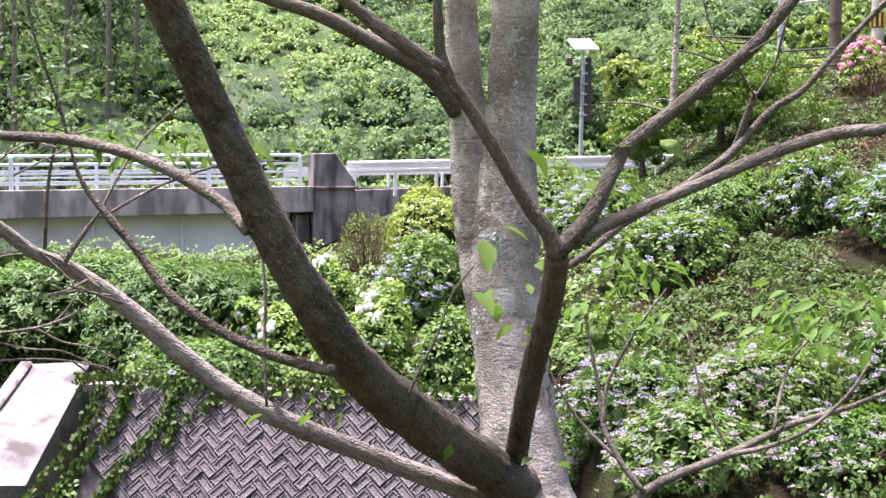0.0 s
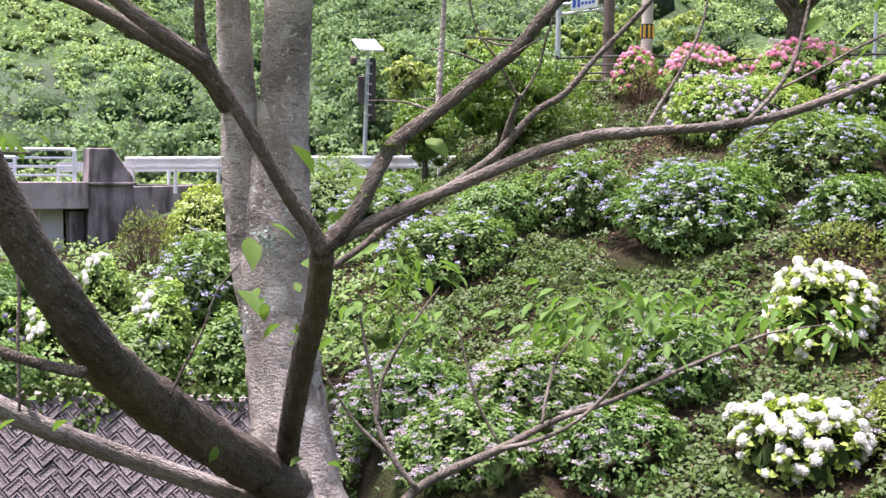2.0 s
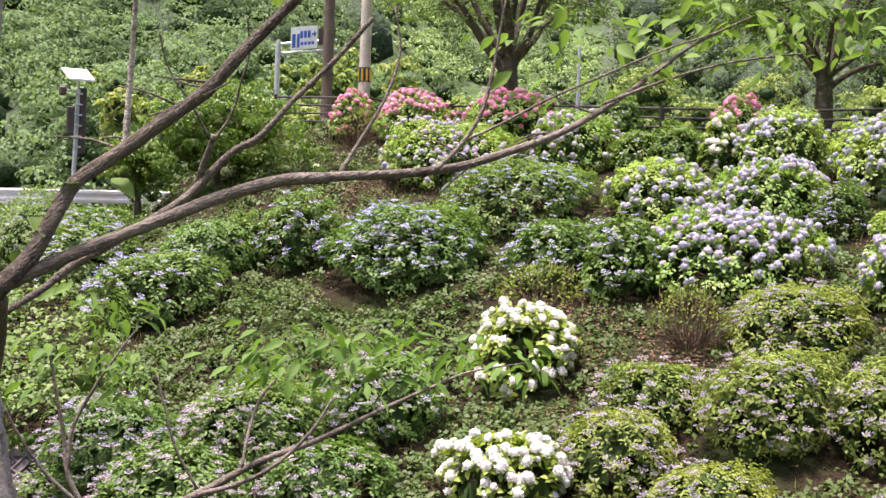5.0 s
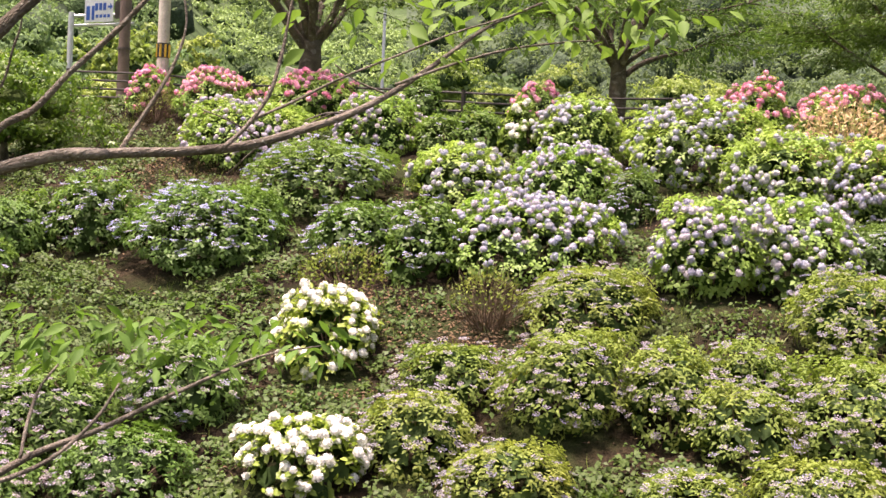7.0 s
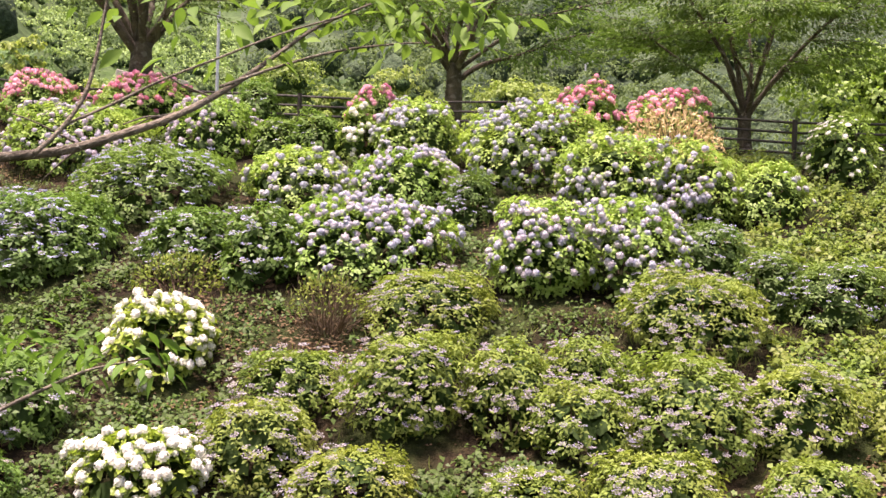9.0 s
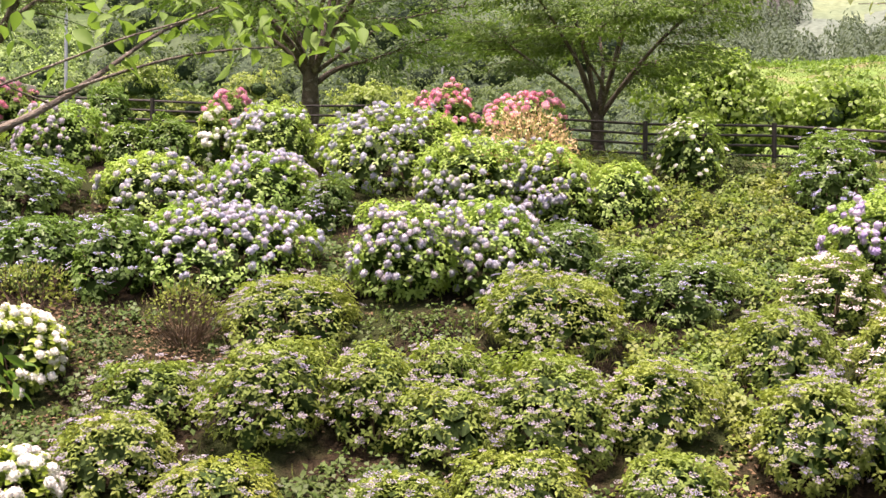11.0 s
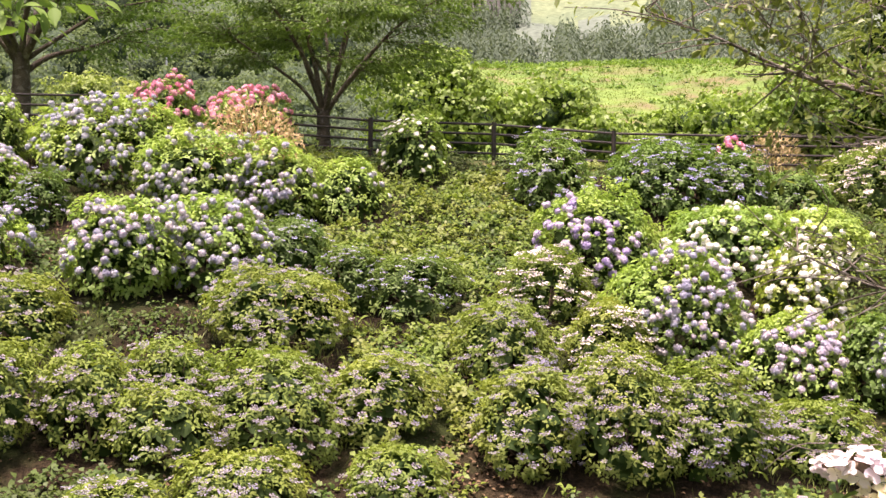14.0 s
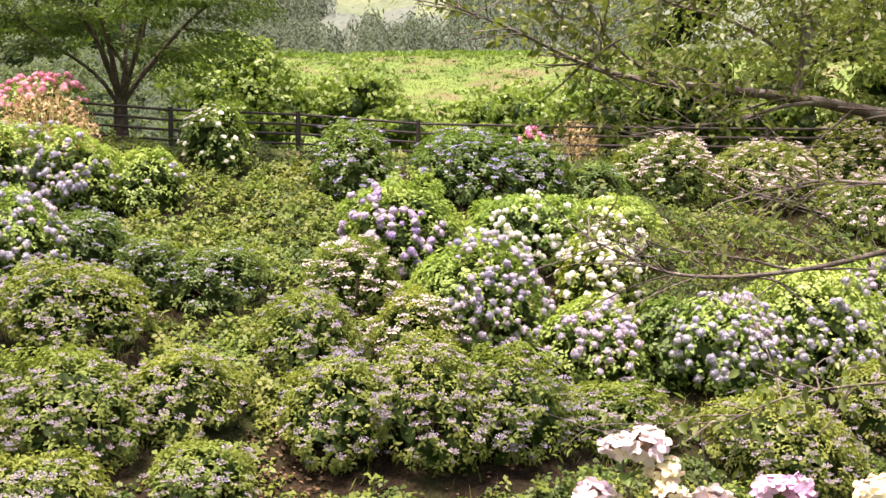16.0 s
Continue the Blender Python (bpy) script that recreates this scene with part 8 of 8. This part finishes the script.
def near_head(owner, at, sc, meshes, r=0.060, florets=16):
    bm = bmesh.new()
    bmesh.ops.create_icosphere(bm, subdivisions=2, radius=r * 0.7)
    me = bpy.data.meshes.new("flower_head")
    bm.to_mesh(me)
    bm.free()
    me.materials.append(stem_mat)
    head = child("flower_head", me, owner, m=Matrix.Translation(at) @ pose(0, 0, 0, rng.uniform(-25, 25), rng.uniform(-25, 25), rng.uniform(0, 360)) @ Matrix.Diagonal((sc, sc, sc * 0.72, 1)))
    for i in range(florets):
        ct = 1 - 1.4 * (i + 0.5) / florets
        st, ph = math.sqrt(1 - ct * ct), i * 2.39996
        d = (Vector((st * math.cos(ph), st * math.sin(ph), ct)) + Vector(rng.normal(scale=0.16, size=3))).normalized()
        child("floret", meshes[i % 3], head, m=Matrix.Translation(d * r * 0.9) @ d.to_track_quat("Z", "Y").to_matrix().to_4x4() @ pose(0, 0, 0, rng.uniform(-28, 28), rng.uniform(-28, 28), rng.uniform(0, 360)) @ Matrix.Scale(rng.uniform(0.75, 1.15), 4))
    return head


def near_hydrangea():
    foot = polar(83.0, -22, 3.8)
    ob = thing("hydrangea", (foot.x, foot.y, float(ground(foot.x, foot.y))), "hydrangea with large blush pink and cream heads close by", "hydrangea")
    o = origin_of(ob)
    florets = [[near_floret(0.039, petal) for _ in range(3)] for petal in (pet_blush, pet_cream, pet_rose)]
    tips = []
    for tone, (hx, hy, hz, sc) in zip((0, 0, 1, 0, 1, 0, 2, 2, 1, 2), ((3.950, 0.762, 0.962, 0.86), (3.968, 0.684, 0.976, 0.98), (3.978, 0.640, 0.895, 0.84), (3.955, 0.846, 0.800, 1.0), (3.932, 0.610, 0.825, 0.85), (4.093, 0.504, 0.786, 0.95), (4.150, 0.330, 0.826, 0.86), (4.185, 0.265, 0.820, 0.86), (4.284, 0.035, 0.808, 0.95), (4.261, 0.160, 0.730, 0.9))):
        p = Vector((hx, hy, hz)) - o
        tips.append(p)
        near_head(ob, p, sc, florets[tone])
        root = Vector((p.x * 0.2, p.y * 0.2, 0))
        v, f = tube([(*root, 0.007), (*(root.lerp(p, 0.5) + Vector((0.02, 0.02, 0))), 0.006), (*p, 0.004)], 6, 0.03)
        child("stem", mesh_of("stem", v, f, stem_mat), ob)
    t = np.array([tuple(q) for q in tips])
    t = np.vstack([t - np.array([0, 0, 0.07]), t - np.array([0, 0, 0.17]) + rng.normal(scale=0.04, size=t.shape), t * 0.9 - np.array([0, 0, 0.12])])
    out = unit(np.array([0, 0, 1.0]) + rng.normal(scale=0.3, size=t.shape))
    bs, ax, nr, ln = rosettes(t, out, 0.075, 3)
    child("foliage", leaves("foliage", bs, ax, nr, ln, ln * 0.62, leaf_green), ob, kind="stuff")


near_hydrangea()
